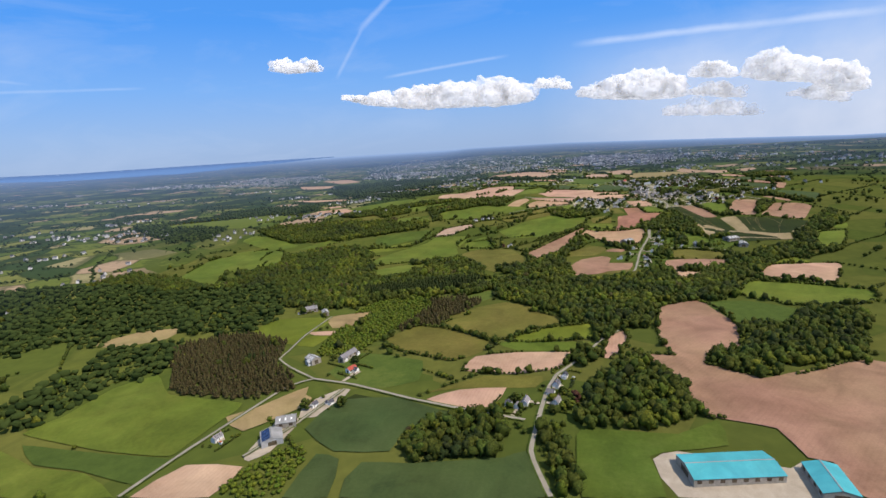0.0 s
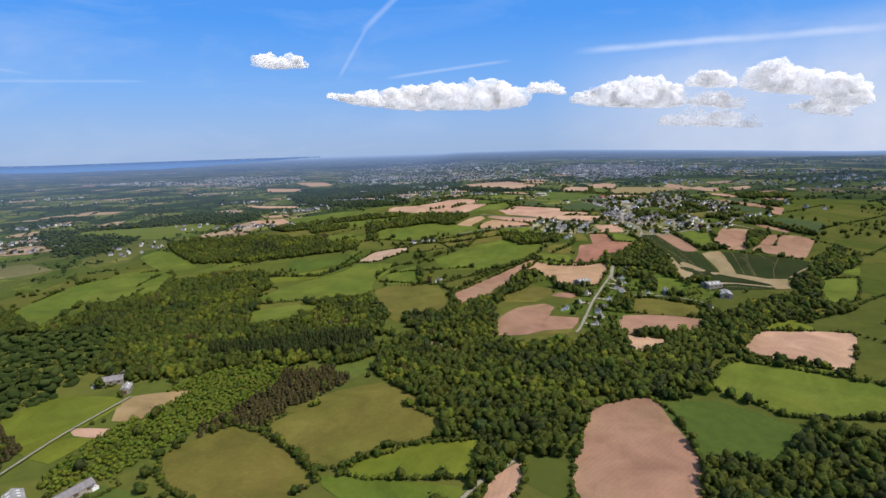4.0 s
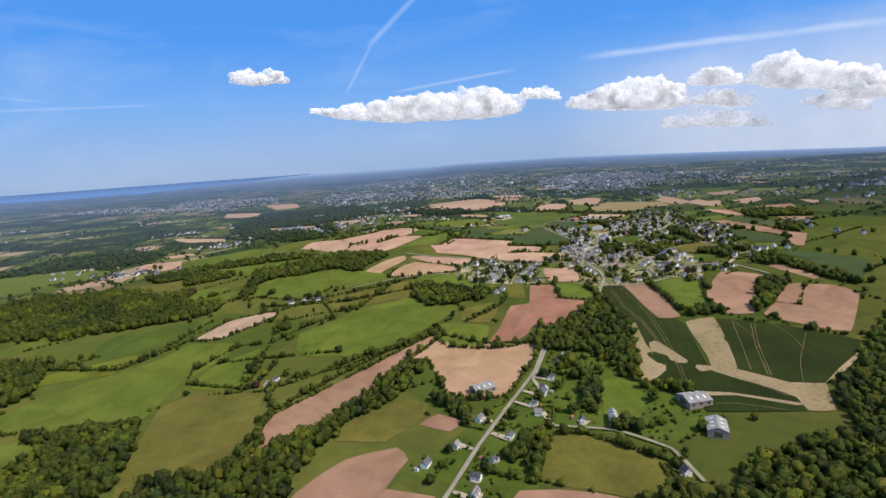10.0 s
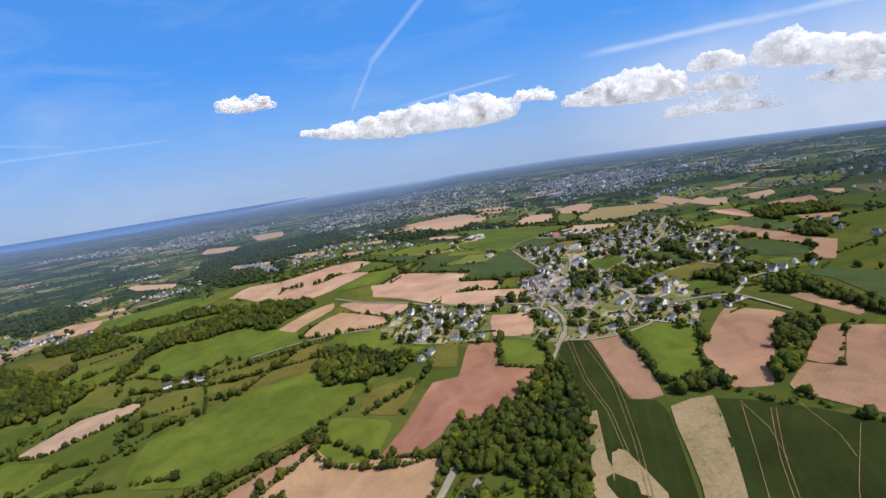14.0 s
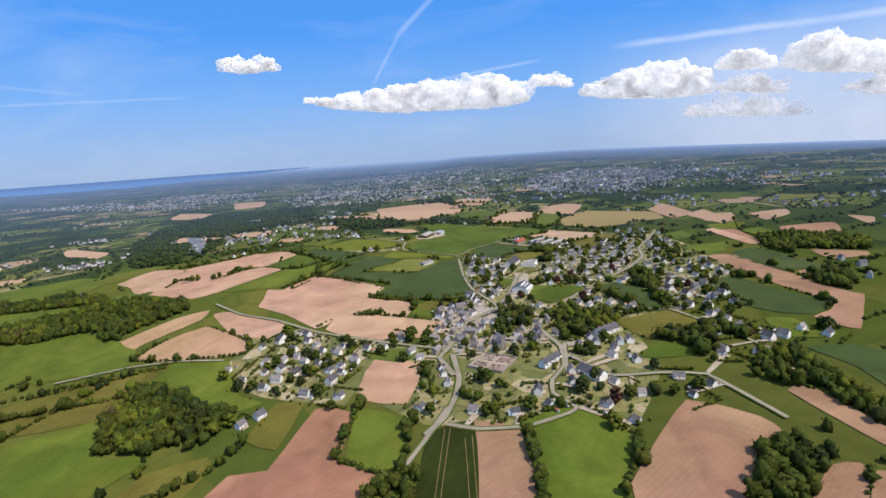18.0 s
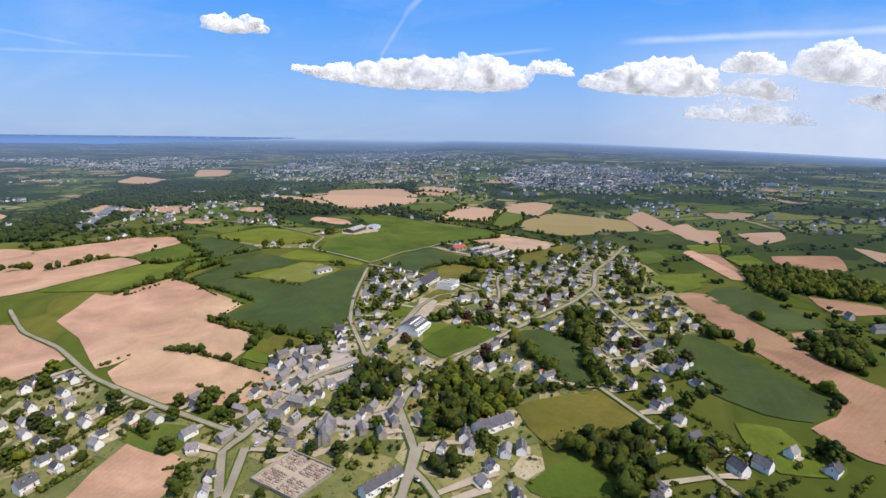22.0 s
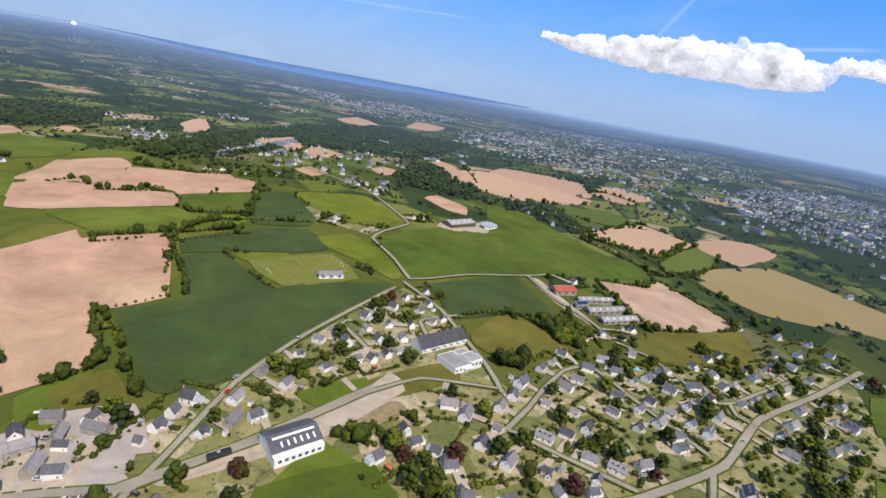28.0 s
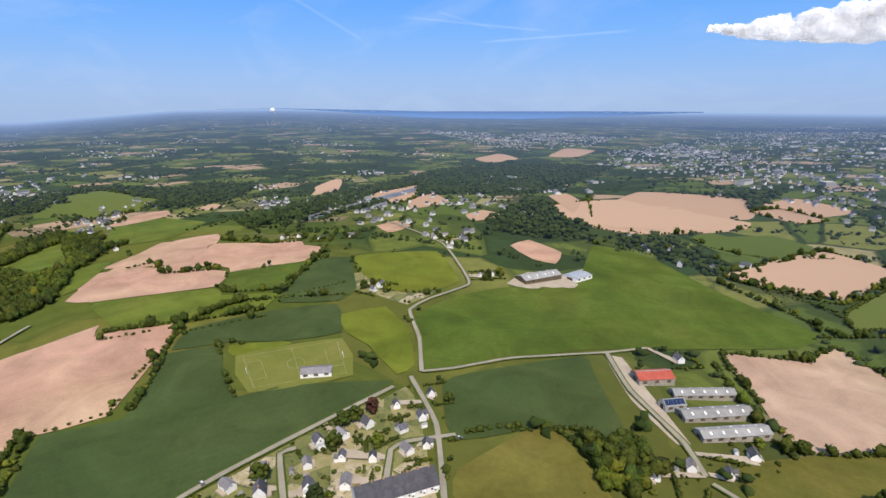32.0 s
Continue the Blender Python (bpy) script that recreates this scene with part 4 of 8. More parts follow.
field("meadow", [(-72.7, 527), (-80.5, 565.5), (-41.8, 578.3), (-32.1, 565.1), (-49.1, 544.8), (-53.3, 520.1)])
field("grass", [(-97.9, 657.9), (-102.9, 675.3), (-42.7, 697.3), (-49, 664.8)])
field("deepgrass", [(-93.8, 708.6), (-96.5, 747.6), (-22.7, 758.7), (-13.3, 746.3), (-22.3, 719.8), (-70.8, 694.6)])
field("meadow", [(-6.7, 846.2), (12.3, 867), (118.7, 851.2), (139.9, 813.6), (64.1, 799.3), (7.2, 809.1)])
field("meadow", [(29.3, 628.1), (28.6, 658.3), (57.5, 685.1), (66.9, 651.3), (60.2, 623.1)])
field("meadow", [(-256.3, 605.5), (-302.5, 723.6), (-267.9, 740.6), (-242.9, 708.1), (-234.6, 663.1), (-230.6, 610)])
field("meadow", [(-318.6, 815.7), (-293.6, 839), (-240.5, 780.2), (-243.8, 737.6), (-272.9, 762.5)])
field("meadow", [(-80.9, 833.3), (-37.1, 849.1), (-24.7, 826.6), (-49.3, 810.4)])
field("palesoil", [(-11.8, 713.7), (4.6, 751.6), (41.5, 762.3), (46.7, 747), (12.5, 711.9)], 1)
field("meadow", [(-209.6, 722.5), (-169.2, 765.6), (-157.5, 748.2), (-182.4, 717.7)])
field("rough", [(15.5, 428.8), (23.1, 439.3), (41.8, 446.8), (42.5, 429.6), (29.3, 415.2)])
field("stubble", [(70.6, 474.8), (81.3, 470.2), (102.7, 448.3), (93.8, 445.9), (79, 463.4)])
field("pasture", [(-1.5, 379.7), (26.7, 401.9), (50.2, 409.2), (67.9, 391.2), (76.3, 375.4)])
field("meadow", [(236, 397.7), (260.2, 419.5), (280.6, 413.3), (313.7, 393.9), (289.8, 365.5), (240.4, 367.3), (232.9, 382)], 1)
field("soil", [(272.5, 429.2), (304.4, 460.4), (360.5, 449.6), (317.1, 397.9), (296.7, 410)], 1)
field("grass", [(310.4, 459.9), (333.6, 475.6), (343.1, 464), (334.7, 454.6)])
field("meadow", [(416, 557.4), (451.4, 558.5), (409.9, 508.7), (383.9, 506.9)], 1)
field("meadow", [(445.5, 576.5), (473.6, 585.2), (455.7, 563.6)])
field("soil", [(205.3, 440), (214.5, 465.1), (236.9, 452.9), (230.7, 440.9), (210.6, 433.7)])
field("brownsoil", [(89.6, 529.1), (99.1, 553.5), (95.2, 580.9), (125.2, 614.7), (154.3, 645.1), (188.8, 678.9), (190.7, 667.3), (171.1, 641.2), (156.2, 612.6), (146.4, 594.1), (131.6, 571), (111.6, 554.6), (102.5, 541)], 1)
field("tansoil", [(156.2, 612.6), (193, 668.9), (222.2, 654), (258.6, 644.8), (248.2, 614), (231.8, 584.6), (213.8, 580.7), (197, 591.8), (183.5, 638.4)], 1)
field("brownsoil", [(124.2, 478.2), (131.5, 515.7), (148.7, 536.8), (172.6, 542.9), (178.7, 532.1), (170.4, 512.7), (191.9, 505), (181, 483.4), (159.3, 482.2), (145.8, 475.8)])
field("pasture", [(139, 553.3), (145, 572.1), (171.9, 589.1), (186, 582.5), (185.6, 568.2), (166.3, 548.8), (147.1, 552)])
field("brownsoil", [(182.2, 562), (192.4, 570.4), (205, 561.2), (197.9, 552.7)])
field("pasture", [(234.2, 510.7), (247.2, 541), (263.4, 539.3), (289.8, 517.3), (292.8, 511.8), (280.6, 490.7), (256.5, 500.5)], 1)
field("brownsoil", [(207.8, 468.8), (226.3, 504.7), (256.2, 499.6), (278, 487.7), (266.6, 469.6), (264.6, 462.4)])
field("pasture", [(145.8, 475.8), (164.2, 480.9), (181, 483.4), (173.9, 472.6)])
field("meadow", [(420.8, 565.5), (435.8, 562.9), (400.6, 521.6), (401.9, 532.7)])
field("pasture", [(356.3, 489.4), (367.1, 496.7), (378, 495.2), (365.1, 480.2)])
field("grass", [(308.6, 461.6), (320.1, 472.3), (338.5, 478.7), (340.9, 461.5), (332.6, 459.1)])
field("meadow", [(285.7, 588.8), (302.1, 585.3), (300.3, 563.5), (289.9, 545.6), (276, 554.6)])
field("soil", [(-2.8, 1022.5), (4.1, 1056.2), (48.4, 1039.2), (65.4, 981.5), (53.5, 955.1)])
field("soil", [(64.4, 949.6), (76.7, 975.4), (137.4, 1012.8), (155.1, 991), (135.1, 937.6), (91.9, 936.4)])
field("soil", [(63.4, 1043), (103, 1089.5), (140.5, 1065.8), (135.7, 1019.1), (86.3, 1015.4)])
field("tansoil", [(140.5, 820.7), (145.1, 844.3), (164.1, 863.9), (207.1, 833.7), (210.3, 817), (171.4, 815.3)], 1)
field("soil", [(157.9, 885.8), (169.5, 888.3), (225.5, 856.7), (217.6, 835.6), (188.7, 847.9)])
field("tansoil", [(111.2, 850.8), (131.2, 885.3), (150.1, 895.9), (153.3, 876.8), (132, 843.5), (130.1, 836.9)])
field("meadow", [(12, 806.1), (8, 842.1), (54.9, 871.8), (80.7, 867.7), (137.7, 817), (136.9, 808.3), (93.9, 804.8), (57.3, 792.3)])
field("pasture", [(97.2, 753.8), (90.2, 775.5), (110.2, 787.9), (150.7, 803.9), (168.4, 811.6), (165.7, 783), (166, 761.1), (127.7, 751.9)])
field("meadow", [(86.2, 675.4), (79.6, 705.2), (103.5, 723.9), (123, 741.1), (166, 761.1), (183, 731.4), (209.1, 730.4), (205.5, 720.1), (185.6, 690.7), (170.3, 681.4), (155.4, 669.2), (133.9, 655.5), (96.9, 662.2)])
field("meadow", [(187.4, 686), (195.2, 695.2), (226.3, 683.6), (229.2, 676.7), (223.6, 653.8), (217.1, 651.7), (204.3, 654.2), (191.2, 669.2)])
field("pasture", [(209.1, 696.6), (212.1, 718.4), (235.5, 726.3), (240.2, 716.6), (231, 686.9)])
field("meadow", [(171.3, 789.2), (171.4, 815.3), (205.8, 808.8), (228, 772.1), (243.7, 763.6), (230.6, 756.6), (198.4, 773.2)])
field("redsoil", [(225.4, 651.7), (236.1, 675.2), (249.7, 714.2), (264.8, 715.7), (272.6, 755), (291.5, 749.4), (292.3, 716.9), (312.7, 707.5), (288.4, 673.6), (260, 671.8), (255.9, 663), (247.5, 654)])
field("soil", [(290, 761), (292.7, 799.5), (319.2, 788.6), (315.1, 753.3)])
field("meadow", [(295.3, 716.1), (293.3, 752.5), (316.3, 742), (316.9, 713.1), (307.2, 711.8)])
field("pasture", [(247.1, 735.3), (251.1, 761.4), (265.3, 760.9), (264, 727.6)])
field("brownsoil", [(343.7, 737.4), (363.1, 730.2), (366.8, 705.3), (362.5, 662.7), (348, 664), (346.8, 684.2)])
field("meadow", [(364.3, 734.8), (390.1, 744), (406.3, 719.1), (393.6, 692.7), (390.5, 675.9), (366.6, 674.7), (368.6, 702)], 1)
field("brownsoil", [(397, 697.3), (432.6, 742), (454.6, 728.4), (457.9, 718.1), (443.3, 708.7), (416.9, 667.3), (409.5, 656.2), (393.2, 659.8), (396.1, 676.8)])
field("brownsoil", [(435.1, 672.2), (461.7, 700.7), (472, 701.1), (470.8, 695.4), (446.7, 664.9)])
field("brownsoil", [(415.8, 654.8), (433.9, 670.2), (446.4, 662.7), (473.8, 697.6), (491.6, 691.4), (494.6, 673.2), (447.3, 619.2), (431.7, 629.8), (416.8, 646.8)])
field("greencrop", [(502.8, 779.7), (525.5, 780.2), (555.8, 743.2), (515, 696.6), (512.6, 717.6), (511.9, 760.6)])
field("brownsoil", [(473.9, 744.4), (484.1, 747.4), (494.4, 713.8), (486.4, 707)])
field("soil", [(188.4, 893.3), (186, 908.4), (179.6, 934.8), (193.6, 930.4), (207.1, 967), (278, 921.1), (270.8, 895.9), (304.9, 880.2), (302.7, 854), (276.4, 863.9), (262.9, 863.5), (254.7, 855.2), (246, 845.1), (215.9, 874)])
field("soil", [(252.8, 842.9), (257.5, 863.3), (280.5, 861.2), (328.5, 840.3), (331, 827.7), (318.7, 819.7), (293.5, 821), (287.9, 819), (267.9, 830.2)])
field("soil", [(290, 773.7), (291.9, 795.2), (313.2, 787.6), (315.8, 774.3)])
field("brownsoil", [(539.1, 966.2), (557.9, 965.1), (559.8, 915.5), (564.3, 892.8), (564.7, 868), (572.4, 848.7), (575.5, 844.5), (539.7, 796.7), (532.4, 802.9), (528, 814.7), (541.6, 822.3), (548.8, 830.1), (548.3, 842.2), (540.3, 877.6), (536.1, 922.4)])
field("greencrop", [(506.7, 888.2), (526, 895.3), (534, 865.5), (546.9, 831.9), (531.1, 818.2), (515.9, 822.3), (500.8, 838.9), (499.1, 857.7)])
field("greencrop", [(554.4, 961), (584.5, 969.7), (597.4, 914.8), (588.9, 906), (568, 904.1), (559.8, 915.5)])
field("greencrop", [(431.2, 890.5), (443, 894.9), (462.4, 878.6), (458.2, 836.5), (452.9, 832.1), (441.2, 859.7)])
field("pasture", [(425.9, 823.1), (464.9, 836.9), (471.6, 816.3), (453.6, 807.4), (436.8, 797.9)])
field("deepgrass", [(426.2, 782.4), (441.9, 795.4), (453, 783.4), (450.1, 778.4), (430.6, 777.6)])
field("meadow", [(386.3, 899), (414.3, 896.9), (419.6, 882.8), (406, 872.4), (387.1, 874.5)])
field("meadow", [(306.7, 856.7), (306.2, 877), (322.3, 871.5), (326.9, 854.8), (319, 852)])
field("rough", [(288, 799.4), (290.1, 808.7), (307.8, 807.5), (314, 799.9), (309, 791.4)])
field("brownsoil", [(619.2, 964.1), (650.8, 947.6), (643.3, 934.3), (612.9, 929.3)])
field("brownsoil", [(570.7, 899.1), (591.9, 906.3), (590.1, 897.3), (568.5, 886.4)])
field("brownsoil", [(599.6, 1099), (623.6, 1093.1), (607.7, 1015.2), (595.4, 1006.3)])
field("brownsoil", [(664.4, 1085.2), (717.6, 1085.5), (693.2, 1036.8), (666.3, 1026.8), (653.2, 1053.4)])
field("brownsoil", [(755.4, 1119.9), (766.9, 1097.6), (736.1, 1056.8)])
field("tansoil", [(640.6, 1224.3), (677.9, 1211.9), (650.1, 1145.1), (627.6, 1168.7)])
field("brownsoil", [(692.5, 1193.2), (735.9, 1198.9), (719.3, 1160.2), (678.8, 1134.6)])
field("stubble", [(457.5, 1259.8), (522.4, 1352.3), (603.9, 1290.5), (596.9, 1223.4), (541.7, 1228.5)])
field("meadow", [(434.1, 1273.7), (457.6, 1371.4), (484.7, 1362.4), (471.3, 1300.3)])
field("meadow", [(615.8, 1139.3), (653.8, 1136.3), (635.4, 1097.7), (608.9, 1103.8)])
field("meadow", [(538.4, 1011.5), (579, 1022.5), (571.8, 996.9), (537.7, 987)])
field("meadow", [(503, 816.3), (517.1, 813.9), (519.4, 802.1), (526.7, 794.6), (521.5, 789.4), (504.2, 790.7), (501, 801)])
field("soil", [(72.3, 955), (-4.3, 1010.2), (34.6, 1038.3), (118.9, 998.7), (109, 981.7), (80.8, 983.4), (76.7, 961.4)])
field("soil", [(49.1, 1037.8), (130.7, 1090.7), (158.7, 1064.3), (145.1, 1015.4), (122.9, 1024.1), (112.4, 1003.8)])
field("soil", [(119.2, 926.9), (85.1, 946.1), (85.5, 974.5), (122.7, 975.7), (139.6, 1014.6), (167.1, 998.9), (136.3, 939.9)])
field("meadow", [(138.5, 939.1), (170.3, 997), (185.6, 995.4), (205.5, 1020.9), (221.4, 1005.6), (213.1, 972.6), (198, 942.4), (184.7, 938.8), (153.5, 936.4)])
field("deepgrass", [(145.1, 1015.4), (161.3, 1062.3), (200.7, 1024.3), (182.1, 1001.1)])
field("greencrop", [(273.8, 902), (284.5, 924.9), (241.7, 950.7), (251.4, 971.3), (269, 965.8), (298.4, 959.8), (302.3, 975.4), (328.6, 1013.7), (334.5, 986.9), (337.6, 954.2), (341.3, 925.5), (346, 907.6), (335.8, 884.3), (327.4, 881.3), (297.3, 893.1)])
field("greencrop", [(239.3, 953.4), (220.8, 968.2), (228.5, 1008.2), (243.7, 1038), (276.4, 1021.2), (265.9, 994.7), (251.1, 978)])
field("grass", [(253.6, 974.7), (265.9, 994.7), (271.9, 997.2), (264.7, 971.8)])
field("pitch", [(265.5, 972.9), (282, 1018), (314.5, 1003.3), (298.7, 965.1)])
field("grass", [(257.3, 1032.5), (263.9, 1057.2), (295.3, 1048.2), (324.1, 1028.4), (325.5, 1017.4), (296, 1023.6), (277.1, 1022.7)])
field("greencrop", [(202.3, 1027.4), (161.8, 1072), (172.2, 1090.3), (230, 1060), (239.7, 1041.5), (221, 1015.6)])
field("grass", [(173, 1092.4), (202.7, 1148.5), (260.1, 1117.7), (260.6, 1088.5), (240.7, 1070.4)])
field("deepgrass", [(282.6, 1063), (276.9, 1099.4), (284.2, 1131), (308.6, 1174.7), (269.4, 1259.8), (313, 1267.7), (370.5, 1239.1), (430.4, 1216.3), (429.7, 1189.1), (363, 1101.7), (331.9, 1028.1), (314.2, 1040.7)])
field("gravel", [(281.3, 1139.1), (275.8, 1168), (306.2, 1184.1), (312.1, 1168.2), (295.8, 1144.3)])
field("soil", [(228.1, 1204.6), (227.4, 1229.3), (264.2, 1223), (277.3, 1197.4), (260.6, 1192)])
field("greencrop", [(343.3, 1027.6), (344.1, 1042), (365.9, 1095.5), (377.6, 1085.8), (414, 1050.2), (391.3, 1041.3), (373.1, 1005.6)])
field("pasture", [(384.4, 996.9), (385.7, 1028.1), (392.6, 1038.3), (427, 1020.3), (422, 1007.5), (402.4, 986.4), (391.2, 988.1)])
field("palesoil", [(406.8, 1151.5), (435.9, 1175), (442.1, 1203.6), (497, 1149.1), (454.4, 1092.7), (433.9, 1117)], 1)
field("pasture", [(441.9, 1066.7), (455.8, 1091.9), (497.1, 1144.2), (504.4, 1113.8), (502.7, 1076.8), (473.1, 1051.3), (452.9, 1049.8)])
field("soil", [(156.5, 1430), (181.5, 1465.2), (228.3, 1443.3), (328.1, 1438.6), (322.4, 1391.7), (229.2, 1310.8)])
field("soil", [(90.8, 1441.4), (91.6, 1479.4), (154.8, 1417.5), (190.2, 1347.7)])
field("meadow", [(310.7, 1342.2), (315, 1374.9), (377.6, 1366.9), (350.3, 1321.3)])
field("palesoil", [(363.3, 1278.9), (394.5, 1365.6), (443.2, 1349.9), (429.4, 1283.8), (371.7, 1267.6)], 1)
field("soil", [(453.6, 1389.2), (486.3, 1409.9), (516.3, 1382.8), (497.8, 1330.7), (461.7, 1353.5)])
field("soil", [(308, 1538), (323.5, 1601.4), (387.1, 1558.4), (365.8, 1505.7)])
field("grass", [(435.1, 1261.7), (446.3, 1324.7), (478.2, 1344), (475.1, 1291.5), (445, 1235.5)], 1)
field("stubble", [(467.6, 1238), (498.7, 1280), (526.2, 1262.2), (553.8, 1262.1), (548.1, 1210.8), (511.5, 1199.8), (489.7, 1216.1)])
field("stubble", [(513.5, 1306.8), (558.4, 1306.7), (555.3, 1276.4), (516.8, 1287)])
field("meadow", [(-205.4, 1012.3), (-225.7, 1048), (-92.4, 1075.8), (-23.2, 1022.1), (-42.4, 972.9)])
field("grass", [(-102, 982.7), (-111.6, 1010.7), (-49.3, 992.3), (-43.3, 966)])
field("meadow", [(32, 944.4), (35.3, 965.9), (95.8, 936.9), (102, 924.2)])
field("soil", [(-36.3, 1314), (-69.7, 1385.7), (38.6, 1315.1), (46.9, 1248)])
field("soil", [(100.3, 1166), (95.2, 1193), (125, 1187), (133.9, 1156.2)])
field("soil", [(122.1, 1259.2), (115.4, 1292.7), (148.6, 1286.2), (151.9, 1241.8)])
field("soil", [(-328.5, 1335.6), (-411.4, 1429.2), (-287.8, 1357.8), (-246.7, 1297.6)])
field("soil", [(-502.3, 1912.2), (-564.6, 2084.2), (-450.6, 1998.7), (-406.3, 1872.3)])
field("soil", [(-236.2, 1108.4), (-266.6, 1140.4), (-227.6, 1146.5), (-203.1, 1113)])
field("pasture", [(309.2, 864), (311.8, 880.9), (331.1, 874.9), (320.7, 860.7)])
field("pasture", [(375.1, 930.1), (390.1, 965.9), (400.5, 957.8), (387.5, 927.5)])
field("meadow", [(363, 909.6), (374.3, 933.4), (382.2, 925.6), (373.4, 909.6)])
field("tan", [(384.4, 909.4), (387.2, 925.3), (391.3, 929.6), (396.3, 927.7), (392.7, 913)])
field("yard", [(321.9, 860.3), (333.3, 875.4), (347.6, 870.3), (333, 857.1)])
field("yard", [(343.3, 866.4), (347.6, 870.3), (355.3, 867.1), (350.8, 863)])
field("greencrop", [(428.4, 884), (444.2, 896.5), (462.3, 880.2), (457.9, 865.6), (459, 846.2), (450.8, 842), (442.5, 859.7)])
field("meadow", [(537.5, 996.3), (564.8, 1003.1), (563.7, 983), (540.9, 966.6)])
field("greencrop", [(558.8, 968.2), (585.7, 986.9), (592.4, 937.4), (578.5, 909.9), (564.5, 902.2)])
field("soil", [(597.7, 1101.9), (610.5, 1112.7), (604, 1005.5), (592.5, 1003.6)])
field("meadow", [(621.6, 1133.9), (648.6, 1143.7), (624.4, 1091.5)])
field("rough", [(553.8, 1099.7), (576.6, 1114.2), (571.8, 1068.8), (547.2, 1052.6)])
field("soil", [(690.8, 1196), (709, 1166.8), (678, 1132.7)])
field("soil", [(630.4, 1230.9), (664.2, 1260), (649.9, 1157.1), (632.7, 1143.1)])
field("meadow", [(623.8, 1081.3), (647.9, 1090.4), (643.6, 1054), (621.6, 1045.6)])
field("meadow", [(708.2, 1358.4), (772.7, 1373.8), (740.7, 1325.3)])
field("soil", [(607.8, 1311.2), (641.3, 1354.5), (643.6, 1242.4), (608, 1219.9)])
field("deepgrass", [(384.8, 875.5), (401.5, 901.7), (423.8, 889.1), (414.5, 876.9), (396.6, 860.2)])
field("gravel", [(362.4, 864.5), (371, 884.1), (379.2, 913.3), (378.4, 942.5), (389.3, 936.5), (385.1, 899.9), (374.6, 881.9), (366.7, 861.3)])
field("yard", [(329.3, 868.4), (334, 874.4), (349.9, 860.2), (359.8, 858.7), (362, 852.7), (339.4, 835.4), (331.4, 827.5), (331.9, 840.9), (337.5, 856)])
field("soil", [(-252.4, 1043.9), (-260.7, 1079), (-204.5, 1068.4), (-175.2, 1014.8), (-190, 997.2)])
field("meadow", [(-71.6, 816.4), (-75.5, 857.8), (-39.5, 854.7), (-20.5, 829.3), (-23.4, 805.5)])
field("meadow", [(-125.4, 951), (-34.2, 944.1), (33.5, 940.2), (17.7, 912.7), (-45.6, 900.8)])
field("pasture", [(-175.4, 916.4), (-118.3, 917.6), (-92.6, 857.5), (-125.4, 863.3)])
field("crop", [(326.7, 730.9), (345, 737.8), (346.5, 705), (346.4, 664.2), (357.8, 659.7), (358.8, 647.1), (345.8, 588.5), (336.6, 590.3), (320.9, 582.7), (311.6, 584.4), (315.7, 616.2), (327.3, 662.1), (324.5, 693.9)])
field("crop", [(313.2, 604.2), (326.5, 603.8), (340.3, 598.6), (354.1, 580.6), (374.7, 558.5), (369.1, 549), (352, 560.5), (330.2, 565.8), (318.7, 577.1), (310.3, 580.6)])
field("crop", [(382.4, 653.3), (416, 634.4), (443, 607.2), (422.6, 582.6), (392.2, 564.4), (379.6, 565.4), (360.6, 583.6), (367.3, 605)])
field("crop", [(329.9, 565.2), (345.9, 561.5), (368.9, 547.2), (371.7, 542.7), (324.7, 549.6)])
field("tan", [(361.5, 653.1), (382.2, 656.1), (373.8, 625), (360.5, 587.8), (346.8, 585.3), (351.8, 603.4), (355.7, 623.4)])
field("tan", [(341.7, 596), (360.1, 587), (377.3, 568.7), (393, 565.3), (388.6, 556.3), (380.6, 541.4), (368.9, 543.1), (371.3, 555), (359.1, 572.6), (339.9, 589.2)])
field("tan", [(329.9, 567.7), (339.7, 566.7), (370.5, 549.4), (367.2, 547.8), (345.7, 561.1), (330.3, 563.7)])
field("tan", [(324.7, 655.8), (330, 660), (324.4, 625), (326.5, 603.8), (322.9, 593), (311.8, 583.6), (305.8, 585.6), (315.7, 616.2)])
field("tan", [(327.6, 630), (333.1, 628.7), (339.2, 602.1), (336.5, 598.9), (321.8, 605.8)])
field("tan", [(393, 565.3), (410.2, 578.6), (431.3, 593.1), (426, 586.8), (408.8, 574)])
field("greencrop", [(-75.5, 234.5), (-63.2, 260.6), (-31.6, 258.5), (-1.2, 236.2), (-12.6, 232.7), (-26.1, 222.3), (-30.4, 209.3), (-56.9, 213)])
field("greencrop", [(-48.3, 181), (-42.3, 202.7), (-22.1, 199.2), (19.7, 197.6), (30, 201), (32.5, 171.3)])
field("greencrop", [(-71.9, 183.8), (-64.5, 211.9), (-53, 206.2), (-53, 181.6)])
field("soil", [(-139, 191.8), (-124.5, 211.6), (-96.6, 206.7), (-103.6, 187.6)])
field("meadow", [(-232.8, 252.1), (-222.5, 267.6), (-213.3, 299.4), (-193.3, 315.3), (-170.1, 285), (-118.9, 266.6), (-122.8, 252.4), (-132.5, 228), (-136.5, 219.5), (-175.2, 229.2)])
field("meadow", [(-232.2, 236.8), (-201.2, 219.3), (-171.6, 211.5), (-146.8, 192.8), (-200.3, 199)])
field("brownsoil", [(125.6, 212.3), (116.9, 219.5), (122, 246), (160, 247), (229.4, 262.5), (245, 240), (192, 160), (149, 156), (142.7, 161), (147.8, 178.4), (140.5, 182.2), (141.8, 203.2)])
